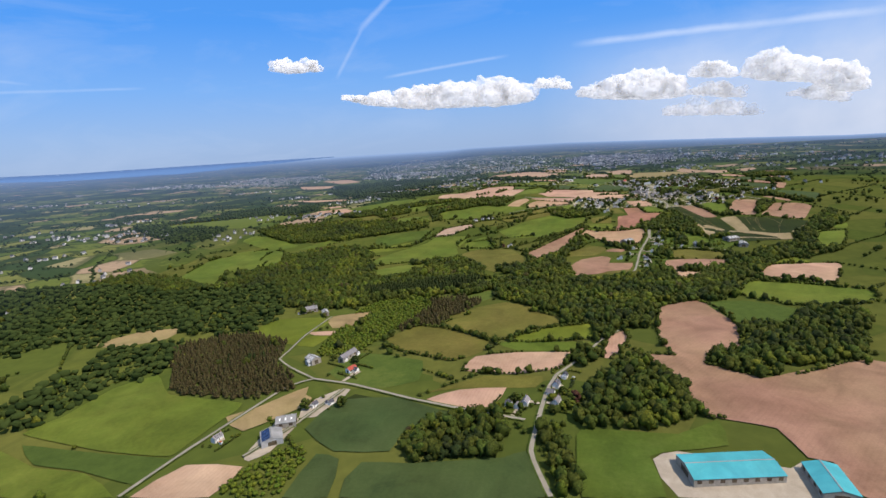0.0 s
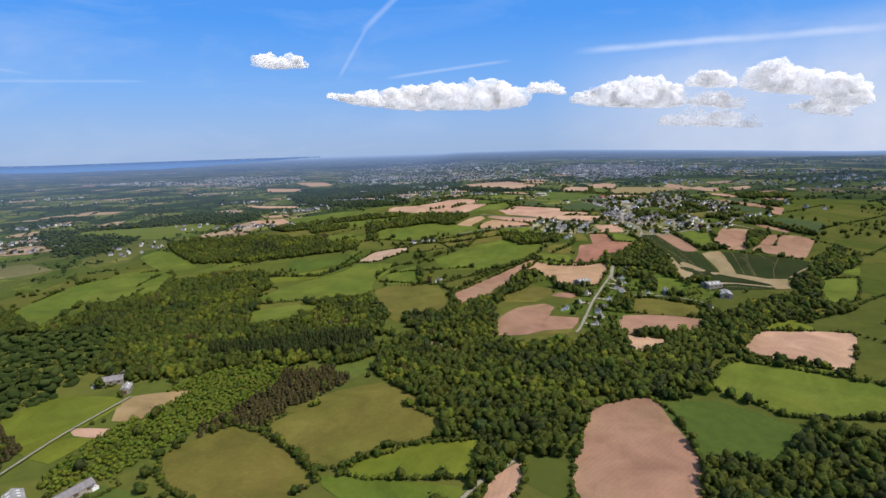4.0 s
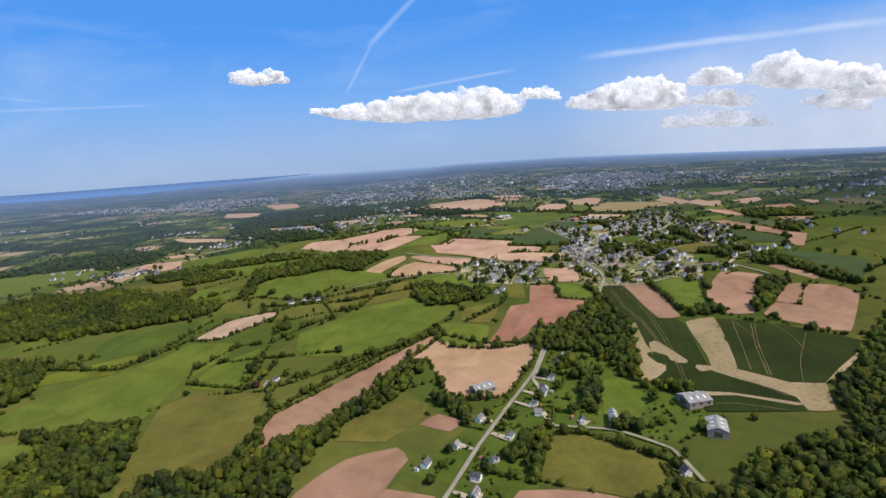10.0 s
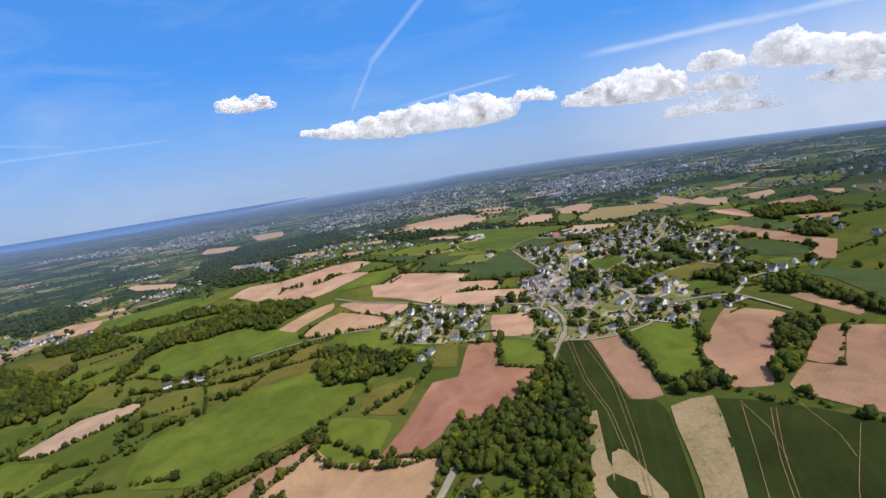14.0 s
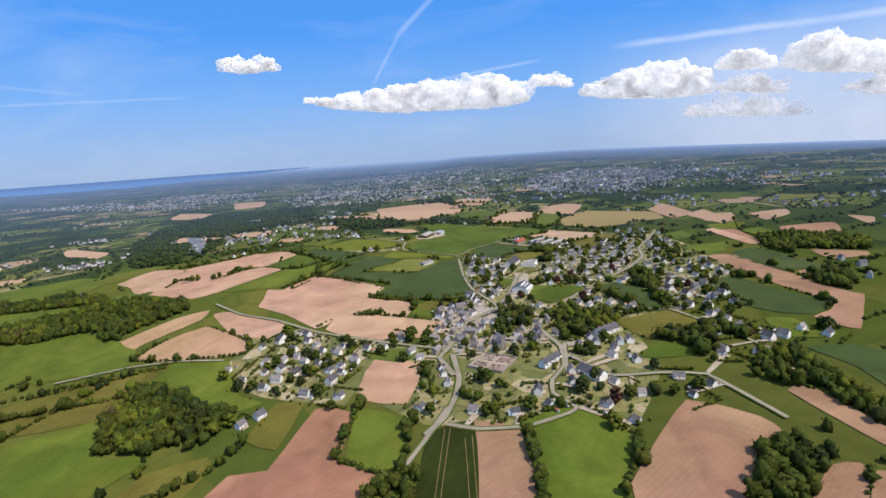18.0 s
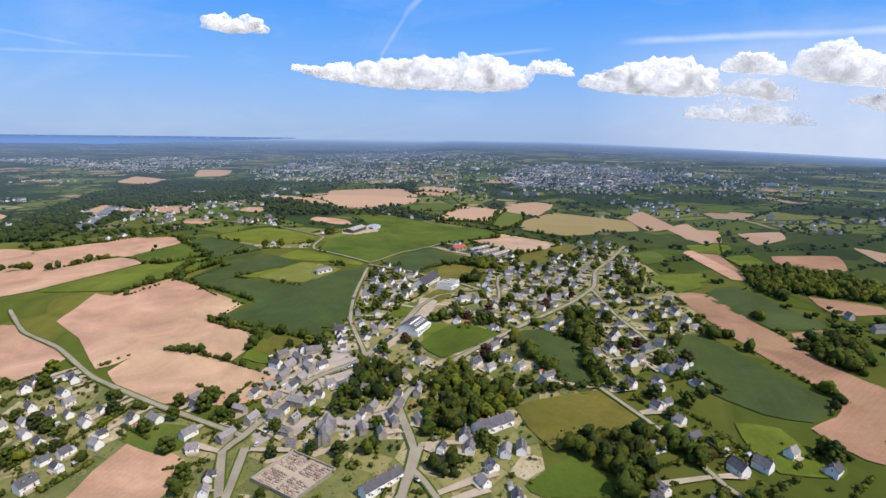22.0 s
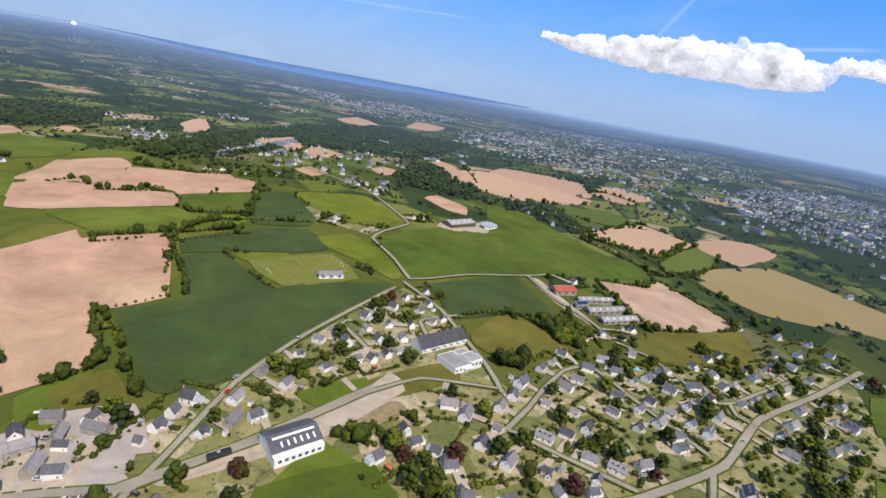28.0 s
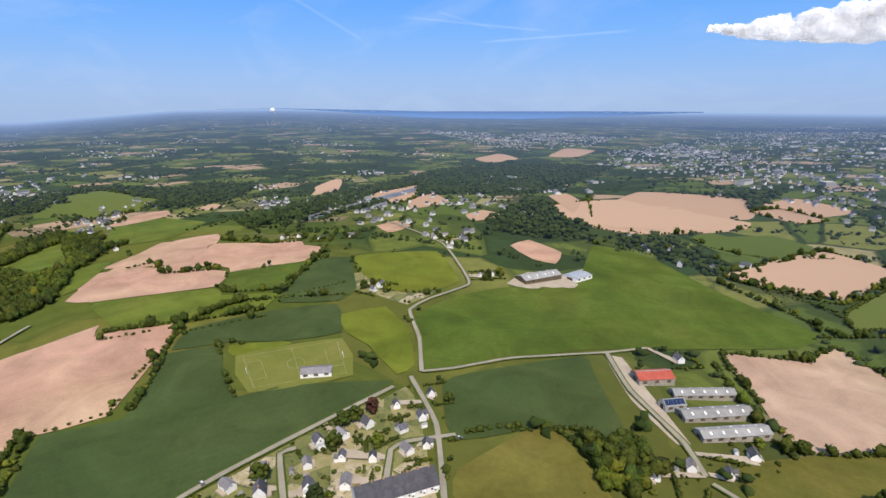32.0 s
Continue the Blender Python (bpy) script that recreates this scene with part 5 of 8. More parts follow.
field("deepgrass", [(52.7, 202.1), (58.7, 214.6), (98.6, 204.5), (120.8, 213), (115.2, 193.8), (93.1, 192.6), (80.2, 190.4), (76.6, 166.1), (46.1, 169.7)])
field("stubble", [(-122.8, 252.4), (-84.6, 270.5), (-78.8, 260.1), (-107.7, 236.7)])
field("rough", [(-223.6, 240.5), (-173.5, 226.7), (-135.3, 217.2), (-141.4, 200), (-176, 214.1), (-203.1, 221.7)])
# the tidal river among the far woods
river_bed = [(-12.1, 1155.1), (-43.5, 1210.5), (-129.7, 1354.6), (-185.6, 1457.9), (-126.6, 1393.1), (-45.6, 1262.6), (4.6, 1169.6), (22.7, 1125.4)]
TAKEN.append((min(p[0] for p in river_bed), max(p[0] for p in river_bed), min(p[1] for p in river_bed), max(p[1] for p in river_bed), river_bed))
tagged(drape("river", river_bed, "water", 0.9), "brown tidal river bending through the woods", "river", kind="structure")
field_hedges()

# ---- roads ----
LANES = []
road(1.7, [(-144.3, 192.5), (-130.1, 223.2), (-98.5, 281.8), (-83.8, 289.8)])
road(1.3, [(-96.3, 406.1), (-108.5, 365.6), (-113.2, 335.6), (-115.3, 324.1), (-102.7, 308.3), (-83.8, 289.8)])
road(1.7, [(-83.8, 289.8), (-57.5, 277.8), (-23.3, 255.9), (10.4, 237.2), (34.2, 225.7)])
road(2.0, [(34.6, 171), (32.4, 200.7), (49, 248.7), (59.4, 269.5)])
road(1.8, [(59.4, 269.5), (79.4, 289.2), (98.9, 313.6), (118.7, 329.7)])
road(1.3, [(-62.3, 273.4), (-82.1, 238.1), (-99.5, 214.6)])
road(2.0, [(181.2, 474.4), (186.0, 481.8), (198.5, 509.1), (212.0, 538.6), (228.7, 569.6), (250.6, 608.4), (262.4, 640.3)])
road(2.0, [(247.5, 597.5), (263.1, 637.1), (266.5, 649.0)])
road(2.0, [(315.4, 704.1), (324.6, 724.3), (333.8, 747.7)])
road(1.5, [(249.8, 549.2), (277.3, 540.8), (296.0, 523.3), (299.1, 500.7)])
road(2.6, [(325.3, 729.9), (332.8, 740.5), (337.4, 757.4), (338.4, 772.3), (334.5, 795.8)])
road(1.8, [(333.5, 736.1), (346.8, 731.3), (366.2, 730.8), (384.4, 737.7), (388.0, 741.6), (380.3, 752.9), (381.5, 763.6), (390.5, 778.7), (393.3, 799.7)])
road(1.8, [(390.8, 788.2), (396.1, 782.2), (408.6, 764.2), (430.6, 763.8), (448.7, 760.2), (459.1, 737.1), (463.6, 726.2)])
road(1.5, [(106.1, 800.3), (143.1, 811.6), (173.7, 814.2), (202.2, 810.4)])
road(1.8, [(331.3, 801.9), (289.0, 819.7), (249.7, 838.4), (213.4, 863.9), (181.3, 880.4), (149.0, 907.7)])
road(2.6, [(335.9, 774.4), (327.7, 793.6), (331.3, 801.9), (343.9, 839.1), (360.4, 855.0)])
road(3.3, [(360.4, 855.0), (371.4, 886.4), (380.2, 929.8)])
road(2.6, [(389.6, 773.8), (391.0, 797.1), (383.1, 819.5), (386.8, 835.6), (407.9, 865.2), (428.7, 891.0), (468.0, 938.5), (490.5, 977.2), (502.7, 1024.4), (529.0, 1077.3), (556.6, 1137.2)])
road(1.5, [(461.1, 837.1), (477.2, 806.5), (485.1, 783.8), (490.0, 777.0)])
road(1.8, [(364.5, 852.6), (359.0, 868.0), (345.4, 901.7), (338.5, 940.1), (332.7, 1010.6)])
road(1.8, [(330.9, 1020.9), (362.7, 1007.1), (403.0, 975.2), (416.5, 961.0)])
road(1.7, [(426.0, 942.3), (427.2, 960.0), (427.0, 976.0), (428.6, 998.0), (433.0, 1008.0), (439.4, 1010.7), (447.1, 1006.3), (457.0, 998.5), (467.6, 991.5), (486.0, 979.5)])
road(1.5, [(440.0, 1052.0), (455.4, 1049.3), (468.1, 1039.3), (479.4, 1028.1), (487.1, 1024.9), (494.0, 1032.4), (503.2, 1052.2), (518.0, 1082.3)])
road(1.5, [(492.0, 1029.5), (494.6, 1020.1), (499.3, 1018.4)])
road(1.5, [(378.8, 921.4), (389.0, 947.1), (413.4, 962.8)])
road(1.7, [(426.0, 942.3), (437.9, 942.0), (467.8, 942.6)])
road(1.5, [(330.6, 1027.1), (337.3, 1039.7), (346.9, 1066.8), (371.1, 1107.2), (381.0, 1127.7)])
road(1.8, [(330.6, 1027.1), (305.4, 1046.8), (275.9, 1064.4), (270.4, 1083.6), (268.2, 1118.3), (247.2, 1133.9), (186.9, 1167.8), (77.9, 1187.2)])
road(1.8, [(371.1, 1107.2), (395.2, 1084.6), (425.2, 1066.2), (437.1, 1053.9)])
road(1.7, [(379.2, 972.3), (363.6, 986.3), (363.8, 993.5), (371.5, 1008.3)])
road(1.7, [(361.4, 949.9), (341.7, 958.1), (342.4, 963.4)])
road(1.7, [(487.4, 970.1), (489.2, 918.8), (495.1, 884.2)])
road(1.7, [(472.0, 862.5), (482.5, 865.5), (497.5, 875.2)])
road(1.5, [(414.5, 873.9), (400.3, 853.4), (383.1, 834.3), (379.0, 820.1)])

for line in (
    [(341.5, 726.1), (343.6, 680.2), (337.9, 633.4), (330.4, 593.7), (326.2, 577.7)],
    [(344.3, 727.3), (346, 681.1), (339.8, 633), (332, 593.4), (327.7, 577.5)],
    [(398.7, 640.4), (384.6, 611.6), (371.4, 577.5)],
    [(400.6, 640), (386.3, 611.2), (372.9, 577.2)],
    [(422.5, 622.6), (396.6, 589.7), (383.4, 567.7)],
    [(389.6, 646), (377.3, 613.2), (366.1, 584.6)],
    [(354.3, 576.6), (358.7, 571.9), (368.8, 556.1)],
    [(331.8, 555.4), (341.7, 553.8), (360.7, 544.2)],
    [(333.2, 733.5), (331.3, 688.1), (334.1, 657.2), (331.6, 618.9)],
    [(335.4, 732.9), (333.2, 687.6), (335.7, 656.9), (333.1, 618.6)],
    [(390.2, 648.7), (390.7, 628.3), (386, 609.2)],
    [(410.9, 640.8), (411.3, 618.5), (407.9, 605.4)],
):
    tagged(strip("tractor_track", line, 0.2, "stubble", LIFT + 0.02), "pale pair of wheel marks through the crop", "track", "tractor tracks", "structure")

# ---- woods and free-standing hedges ----
wood("conifer", [(-174.1, 292.7), (-204.2, 359.3), (-165.2, 378.9), (-120.8, 363.1), (-116.7, 322.2), (-93.3, 278.7), (-116.7, 269.4), (-162.7, 283.7)])
wood("young", [(-101.1, 187.3), (-96.3, 205.8), (-77.3, 220.3), (-67.8, 214.5), (-74.3, 184.1)])
wood("broad", [(-513.2, 571.5), (-441.6, 580.6), (-346.1, 563.8), (-297.4, 531.7), (-205.4, 530.4), (-172, 520.5), (-142, 420), (-158, 371.4), (-229.1, 399.4), (-277.4, 373.9), (-317.6, 392.9), (-339.4, 364.2)])
wood("broad", [(-275.5, 288.2), (-264.2, 300.4), (-254.5, 339.6), (-191.5, 319.2), (-182.2, 301.5), (-218.6, 307.8), (-226.2, 268.1), (-232.8, 252.1), (-241.6, 248)])
wood("broad", [(-26.8, 213.2), (-21.1, 231.4), (-1.2, 236.2), (24.4, 234.9), (22.1, 206.3), (17.1, 196.7), (-22.1, 200)])
wood("broad", [(56, 224.8), (71.8, 250.7), (100.6, 280.9), (125.3, 269), (114.1, 237.9), (122.1, 225.5), (114.6, 216.3), (85.1, 208.6), (58.7, 214.6)])
wood("broad", [(38.2, 217.6), (49.6, 220.8), (49.2, 198.4), (46.1, 169.7), (37.7, 170.7)])
wood("broad", [(270.2, 584.3), (281.5, 597.9), (285, 581.2), (276, 554.6), (265.5, 556.6)])
wood("broad", [(303.2, 623.9), (312.1, 592.8), (333.5, 571.2), (325.7, 562), (302.5, 577.5)])
wood("broad", [(228.2, 521.7), (244.3, 535.6), (241.2, 517.1), (230.8, 513.6)])
wood("broad", [(280.6, 490.7), (292.3, 502.3), (293.4, 489), (287.4, 470.7), (273.9, 475.9)])
wood("broad", [(264.8, 619.1), (281.1, 615.3), (277.4, 590.6), (263.2, 597.8)])
wood("broad", [(278.4, 547.7), (289.9, 545.6), (288, 536.9), (275.3, 539.1)])
wood("broad", [(472.7, 802.3), (488.2, 809.1), (493.6, 800.6), (486.3, 792.2), (474.1, 791.6)])
wood("broad", [(517.6, 802), (526.8, 805.4), (523.2, 794.4), (513, 788.8)])
wood("broad", [(396.9, 788.5), (403.7, 796.7), (409.3, 788.9), (402.6, 781.5)])
wood("conifer", [(-193.1, 330.3), (-200.5, 367.9), (-162, 381), (-121.1, 367.5), (-117.9, 343.1), (-113.9, 315.6), (-97.1, 295.5), (-115.6, 269.7), (-162.7, 291.1)])
wood("young", [(-92.4, 330.9), (-87.6, 368.8), (-65.1, 402.7), (-45.3, 433.5), (-14.4, 438.6), (-12.1, 412.3), (-40.3, 358.4), (-61.3, 328.2), (-81.4, 318.9)])
wood("conifer", [(-36.5, 357.5), (-39.2, 396.4), (-13.2, 425), (17.4, 432.7), (30.5, 413.6), (-7.8, 364.4)])
wood("dark", [(-88.6, 477.8), (-18.9, 486.5), (27.9, 494.3), (37.2, 474), (-2.7, 450.2), (-76.7, 462.8)])
wood("young", [(-81.9, 404.7), (-62.3, 437.3), (-26.9, 449.1), (-20.4, 436.8), (-36, 414.9), (-51.9, 386.9), (-67.4, 387.9)])
wood("conifer", [(-43.3, 382.1), (-32.9, 410.1), (-17.3, 436.6), (16, 421), (20.2, 411.1), (-4.1, 384.1), (-13.7, 380.4)])
wood("broad", [(-429.8, 559.9), (-389.7, 630.5), (-308.2, 581.8), (-255.4, 540.1), (-212, 633.5), (-217.7, 686.8), (-128.8, 679.5), (-87.7, 612.1), (-78.6, 563.1), (39.6, 564.7), (40.2, 503), (26.6, 456.1), (-14.4, 438.6), (-70.9, 427.6), (-105.2, 424.4), (-150.4, 449), (-156.4, 393.8), (-204.2, 385.8), (-223, 409.1), (-259.6, 407.1), (-274.1, 374.4)])
wood("broad", [(36, 453.4), (51.9, 481.2), (90.3, 505.4), (130.7, 456.6), (178.4, 457.8), (212, 481.6), (274.8, 477.7), (237.7, 396.4), (210.1, 368.2), (199.1, 376.3), (162, 379.9), (138.5, 328.4), (119.8, 332.3), (93.5, 308.1), (102.6, 344.4), (85.8, 348.1), (82.9, 372.4), (48, 421.7)])
wood("broad", [(-266.2, 365), (-222.6, 372.4), (-202.3, 376.6), (-193.1, 330.3), (-189.4, 311.5), (-215.5, 304.9)])
wood("broad", [(145.5, 269.5), (154.3, 281.6), (177, 286.5), (192.1, 317.7), (230.1, 326.3), (261.8, 346.7), (284.2, 324.6), (231.4, 264), (210, 259.5), (183.5, 258.5), (170.6, 246.8), (160.6, 250.4)])
wood("broad", [(72.7, 281.8), (81, 300.8), (91.9, 301.9), (91, 286.9), (81.5, 283)])
wood("broad", [(91.5, 268.3), (104.5, 293.3), (115.3, 282.6), (119.1, 245.9), (117.9, 216.7), (63.6, 224), (84.4, 235.4)])
wood("broad", [(41.1, 429.7), (43.1, 453), (69.2, 464.2), (82, 443.8), (103.4, 439.2), (114.9, 450.4), (127.2, 452.6), (154.5, 447.2), (174.8, 442.4), (203, 437.2), (220.8, 430.2), (243, 449.1), (266.2, 465.8), (265, 453.7), (231.7, 416.3), (214.2, 398.9), (199.9, 380), (160.6, 378.5), (154.9, 371.3), (76.3, 375.4), (67.9, 391.2), (44.4, 419.1)])
wood("broad", [(266.2, 465.8), (309.8, 497.8), (358.5, 523.5), (374.2, 503.6), (400, 496.9), (390.7, 485.7), (360.4, 480.6), (346.5, 470.8), (327.3, 476.1), (305.4, 456.9), (277, 434.5), (244.7, 415.5), (233.6, 397.8), (227.2, 375.2), (215.6, 379.2), (211, 390.8), (231.7, 416.3)])
wood("broad", [(56.6, 532.8), (89.4, 524.2), (111.7, 558.3), (129, 579.4), (153.4, 607.5), (161.6, 593), (128.4, 534.5), (125.9, 473.5), (107.8, 467.9), (94.3, 472.7), (70.8, 494.5)])
wood("broad", [(-256.3, 605.5), (-198.7, 613.3), (-210.7, 668.5), (-176.7, 707.2), (-117.7, 695.6), (-87.5, 640.4), (-108.1, 600.7), (-78.9, 571.2), (-72.7, 527), (-41.8, 578.3), (20.4, 582.4), (40.2, 534.6), (31.6, 506.9), (29.1, 490.1), (-15.3, 478.5), (-86.8, 477.6), (-125.5, 496.9), (-150.7, 483.8)])
wood("broad", [(-150.7, 483.8), (-86, 473.9), (-25.2, 445.9), (-62.3, 437.3), (-92.7, 434.2), (-109.8, 459.2), (-137.2, 468.3)])
wood("broad", [(-5.6, 456.8), (33.7, 474.3), (42.6, 466.4), (37.4, 441.2), (13.2, 434.4)])
wood("broad", [(-324.5, 889.1), (-272.3, 910.8), (-185.8, 899.9), (-77.2, 858.6), (-19, 800.9), (-25.4, 769.8), (-100.7, 759), (-156.1, 752), (-229.5, 767.1), (-271.8, 809.2)])
wood("broad", [(-640.5, 1052), (-576.3, 1096.6), (-504.5, 1144.3), (-520, 1222.5), (-433.6, 1281.9), (-277.8, 1169.4), (-267.2, 1092.5), (-378.6, 1022), (-402.5, 958.8), (-391.8, 851.4), (-446.3, 827)])
wood("broad", [(-191.9, 955.9), (-125, 963.8), (-47.1, 1010.3), (-21.5, 970.6), (-55.5, 894.3), (-114.2, 878.7)])
wood("broad", [(433.9, 590.5), (472.7, 611.4), (498.4, 615.1), (478.3, 590.9), (421.7, 556.7), (380.2, 511.8), (372.6, 521.9), (399.4, 548.7)])
wood("broad", [(263.9, 659.3), (315.6, 708.2), (336.7, 713.2), (332.2, 687.5), (324.6, 633.3), (311.5, 591.3), (297, 590.4), (289.1, 622.6), (263, 636.7)])
wood("broad", [(305.9, 491.6), (322.8, 512.3), (349.7, 515.9), (375.9, 525.3), (383.4, 513.6), (385.1, 503.5), (379.7, 497.3), (364.8, 497), (351.1, 485.9), (321.3, 474), (304.3, 458.2), (265.7, 462.3), (273.9, 475.9), (296.8, 488.6)])
wood("broad", [(446.9, 605.3), (487.6, 636.9), (505.3, 644.5), (438.5, 566), (416.8, 562.6), (395.1, 528), (382.3, 530), (387.9, 553.9), (418.2, 577.3)])
wood("broad", [(186.1, 586.2), (203.8, 586.5), (212.1, 566.7), (201.5, 558.5)])
wood("broad", [(222.2, 528), (243.5, 544.6), (241.1, 522.3), (228.6, 516.5)])
wood("broad", [(100, 550.3), (112.1, 567.5), (135.2, 596.3), (149.4, 601.5), (159.9, 616.1), (183.3, 628.9), (175.4, 604.3), (151.9, 570.9), (134.1, 554.1), (129.6, 526.1), (116.3, 499.4), (107, 480.1), (71.6, 484), (48.2, 526.9), (58.7, 536), (87.1, 532.1)])
wood("broad", [(-65.9, 547.7), (-40.4, 555.7), (-35.8, 588.3), (19, 586.5), (47, 532.2), (32.2, 514.2), (50.8, 486.2), (-19.9, 493.9)])
wood("broad", [(-286, 840.7), (-303.3, 921.7), (-115, 864.1), (-56.4, 804.5), (-89.5, 775.7), (-134, 774.3), (-226.1, 776.2)])
wood("broad", [(166, 761.1), (164.3, 787.3), (212.4, 776.8), (233.7, 759.2), (230.6, 736.7), (214.5, 734.9), (195.4, 722.6), (183, 731.4)])
wood("broad", [(253.1, 633.4), (257.7, 648.6), (262.6, 671.3), (282, 668.1), (296.4, 678.1), (314.5, 697.4), (326, 689.4), (324.2, 678.2), (315, 678.1), (306.4, 671.5), (326.4, 655.2), (317, 621.5)])
wood("broad", [(442, 709.1), (450.9, 716.6), (468.9, 711.6), (464.7, 703), (437.8, 676.5), (412.6, 655.5), (408.5, 654.4), (427.7, 684)])
wood("broad", [(364.5, 668.6), (385.5, 670.2), (395, 677.1), (398, 667.2), (394, 658.8), (369.6, 661.9)])
wood("broad", [(-25.4, 898.8), (-21.7, 971.9), (57.9, 939.2), (119.7, 919.1), (131.6, 899), (105.8, 864), (116.3, 838.6), (67.6, 875.1), (20.8, 857.4), (-4.1, 811.1), (-12.2, 805.7), (-19.7, 862.3)])
wood("broad", [(481.3, 781.2), (496.8, 776), (499, 732.8), (515, 696.6), (506.4, 686.7), (492.8, 715.6), (476.7, 743.5), (466.8, 755.5)])
wood("broad", [(392.6, 805), (394, 823.8), (408.9, 834.4), (425.5, 830.9), (427, 823.2), (421.3, 815.8), (407.1, 808.7)])
wood("broad", [(360.2, 828.6), (362.1, 851), (377.3, 849.1), (380.1, 837.6), (376.1, 827.1), (365.5, 824.8)])
wood("broad", [(440.5, 798), (452, 808.8), (467.1, 808), (474.5, 802.4), (465.4, 791.2), (463, 779), (453.3, 778.6), (452.5, 788.1)])
wood("broad", [(450, 860.2), (464.2, 917), (471.6, 908.7), (466.3, 872.6), (466, 841.3), (456, 836.4)])
wood("broad", [(563, 885.9), (578.6, 894.1), (595.8, 895.8), (586.3, 864.6), (571.8, 850.9), (564.7, 868)])
wood("broad", [(612.7, 1033.1), (650.7, 1034.6), (678.4, 1004.4), (676.3, 977.8), (657.8, 953.5), (624.4, 966.9), (595.3, 983.8)])
wood("broad", [(400.2, 983.7), (405.4, 990.1), (414, 997.6), (414.4, 986.6), (406.6, 978.9)])
wood("broad", [(403.6, 1054.6), (414.8, 1056.1), (426.4, 1045.7), (429.7, 1027.1), (421, 1023.1), (394.9, 1046.7)])
wood("broad", [(-29.7, 1142.1), (-50.7, 1183.4), (-191.4, 1481.7), (-395.7, 1930.2), (-140.4, 1769.5), (63.8, 1460.5), (-54.2, 1369.7), (25.1, 1131.6)])
wood("broad", [(155.5, 1256.5), (111.7, 1387.7), (203.1, 1345.1), (264.3, 1269.6), (238.7, 1247.2), (193.3, 1225.5)])
wood("broad", [(269.6, 1284.1), (294.8, 1326.4), (357.6, 1297.4), (362.8, 1263.8), (315.9, 1274.5)])
wood("broad", [(214.7, 1526.8), (300.7, 1665.3), (306, 1575.4), (318.3, 1449), (260.2, 1450.1)])
hedge([(-107.1, 684.7), (-46.1, 672.5), (-12.7, 717.6)], trees=0.3)
hedge([(-85.6, 584.4), (-37.3, 590.3), (14, 589.6)], trees=0.3)
hedge([(22.5, 636.6), (70.3, 621.4), (76.9, 657.2)], trees=0.3)
hedge([(32.7, 665.5), (70.7, 666.2), (119.6, 664.6)], trees=0.3)
hedge([(271, 426.6), (296.7, 410), (317.1, 397.9)], trees=0.3)
hedge([(26.3, 776.8), (106.1, 766.3), (172.2, 781.7)], trees=0.3)
hedge([(82.9, 619.4), (97.4, 584.1), (90.4, 534)], trees=0.3)
hedge([(-223.6, 589.4), (-230.6, 610), (-234.6, 663.1)], trees=0.3)
hedge([(-247.1, 672.8), (-248.9, 699.5), (-243.5, 727.5)], trees=0.3)
hedge([(91.1, 528.9), (101.6, 556.2), (91.6, 581.6), (123.9, 623.7), (153.8, 655.3), (191.5, 689.8)], trees=0.3)
hedge([(279.4, 490.9), (292.8, 511.8), (315.4, 535.1)], trees=0.3)
hedge([(188.8, 678.9), (222.2, 654), (258.6, 644.8)], trees=0.3)
hedge([(233.7, 508.4), (215, 518.5)], trees=0.3)
hedge([(30.1, 620.4), (66.3, 617.8), (64.9, 665.6)], trees=0.3)
hedge([(80.3, 623.8), (92.8, 621.3), (114.1, 634.9), (145, 657.4)], trees=0.3)
hedge([(187.3, 675.8), (170.6, 664.3), (147.5, 653)], trees=0.3)
hedge([(199.8, 653.4), (221.1, 646.1), (240, 644), (257.7, 648.6)], trees=0.3)
hedge([(189.6, 673.4), (195.1, 659.5), (202.4, 652.9)], trees=0.3)
hedge([(212.8, 693.4), (240.2, 716.6), (247.5, 732.1)], trees=0.3)
hedge([(293.3, 752.5), (290.8, 720.2), (309.9, 709.3)], trees=0.3)
hedge([(319.9, 744.5), (317.8, 712.9)], trees=0.3)
hedge([(414.8, 655), (420.5, 632), (427.6, 624.3), (443, 614.2)], trees=0.3)
hedge([(445.4, 663), (472.6, 697.9)], trees=0.3)
hedge([(58, 709.9), (57.2, 735), (91.5, 743.3), (121.2, 744.5)], trees=0.3)
hedge([(123.7, 753), (145.2, 797.2), (168.4, 811.6)], trees=0.3)
hedge([(12, 806.1), (63, 783.2), (84.2, 807.8)], trees=0.3)
hedge([(366.4, 730.6), (369.5, 704.6)], trees=0.3)
hedge([(536.1, 922.4), (538.6, 874.5), (548.3, 842.2), (550.2, 832.2), (540.8, 824)], trees=0.3)
hedge([(246.9, 847.5), (257.5, 863.3), (277.9, 861.2), (300.2, 853.9)], trees=0.3)
hedge([(270.8, 895.9), (304.9, 880.2), (305.8, 864.9)], trees=0.3)
hedge([(510.9, 888.5), (494.2, 857.4), (498.9, 834.6)], trees=0.3)
hedge([(423.8, 823.1), (438.1, 835.6), (461, 838.8)], trees=0.3)
hedge([(564.6, 924.7), (566.5, 896.5)], trees=0.3)
hedge([(271.3, 899.3), (295.6, 891.3), (314.5, 883.7), (330.8, 877.8)], trees=0.3)
hedge([(212.6, 963.6), (253.6, 944.1), (280.7, 928.1)], trees=0.3)
hedge([(192.8, 935.4), (208.7, 965.7)], trees=0.3)
hedge([(251.4, 971.3), (275.8, 964.2), (298.4, 959.8)], trees=0.3)
hedge([(213.1, 972.6), (223.9, 1003.8)], trees=0.3)
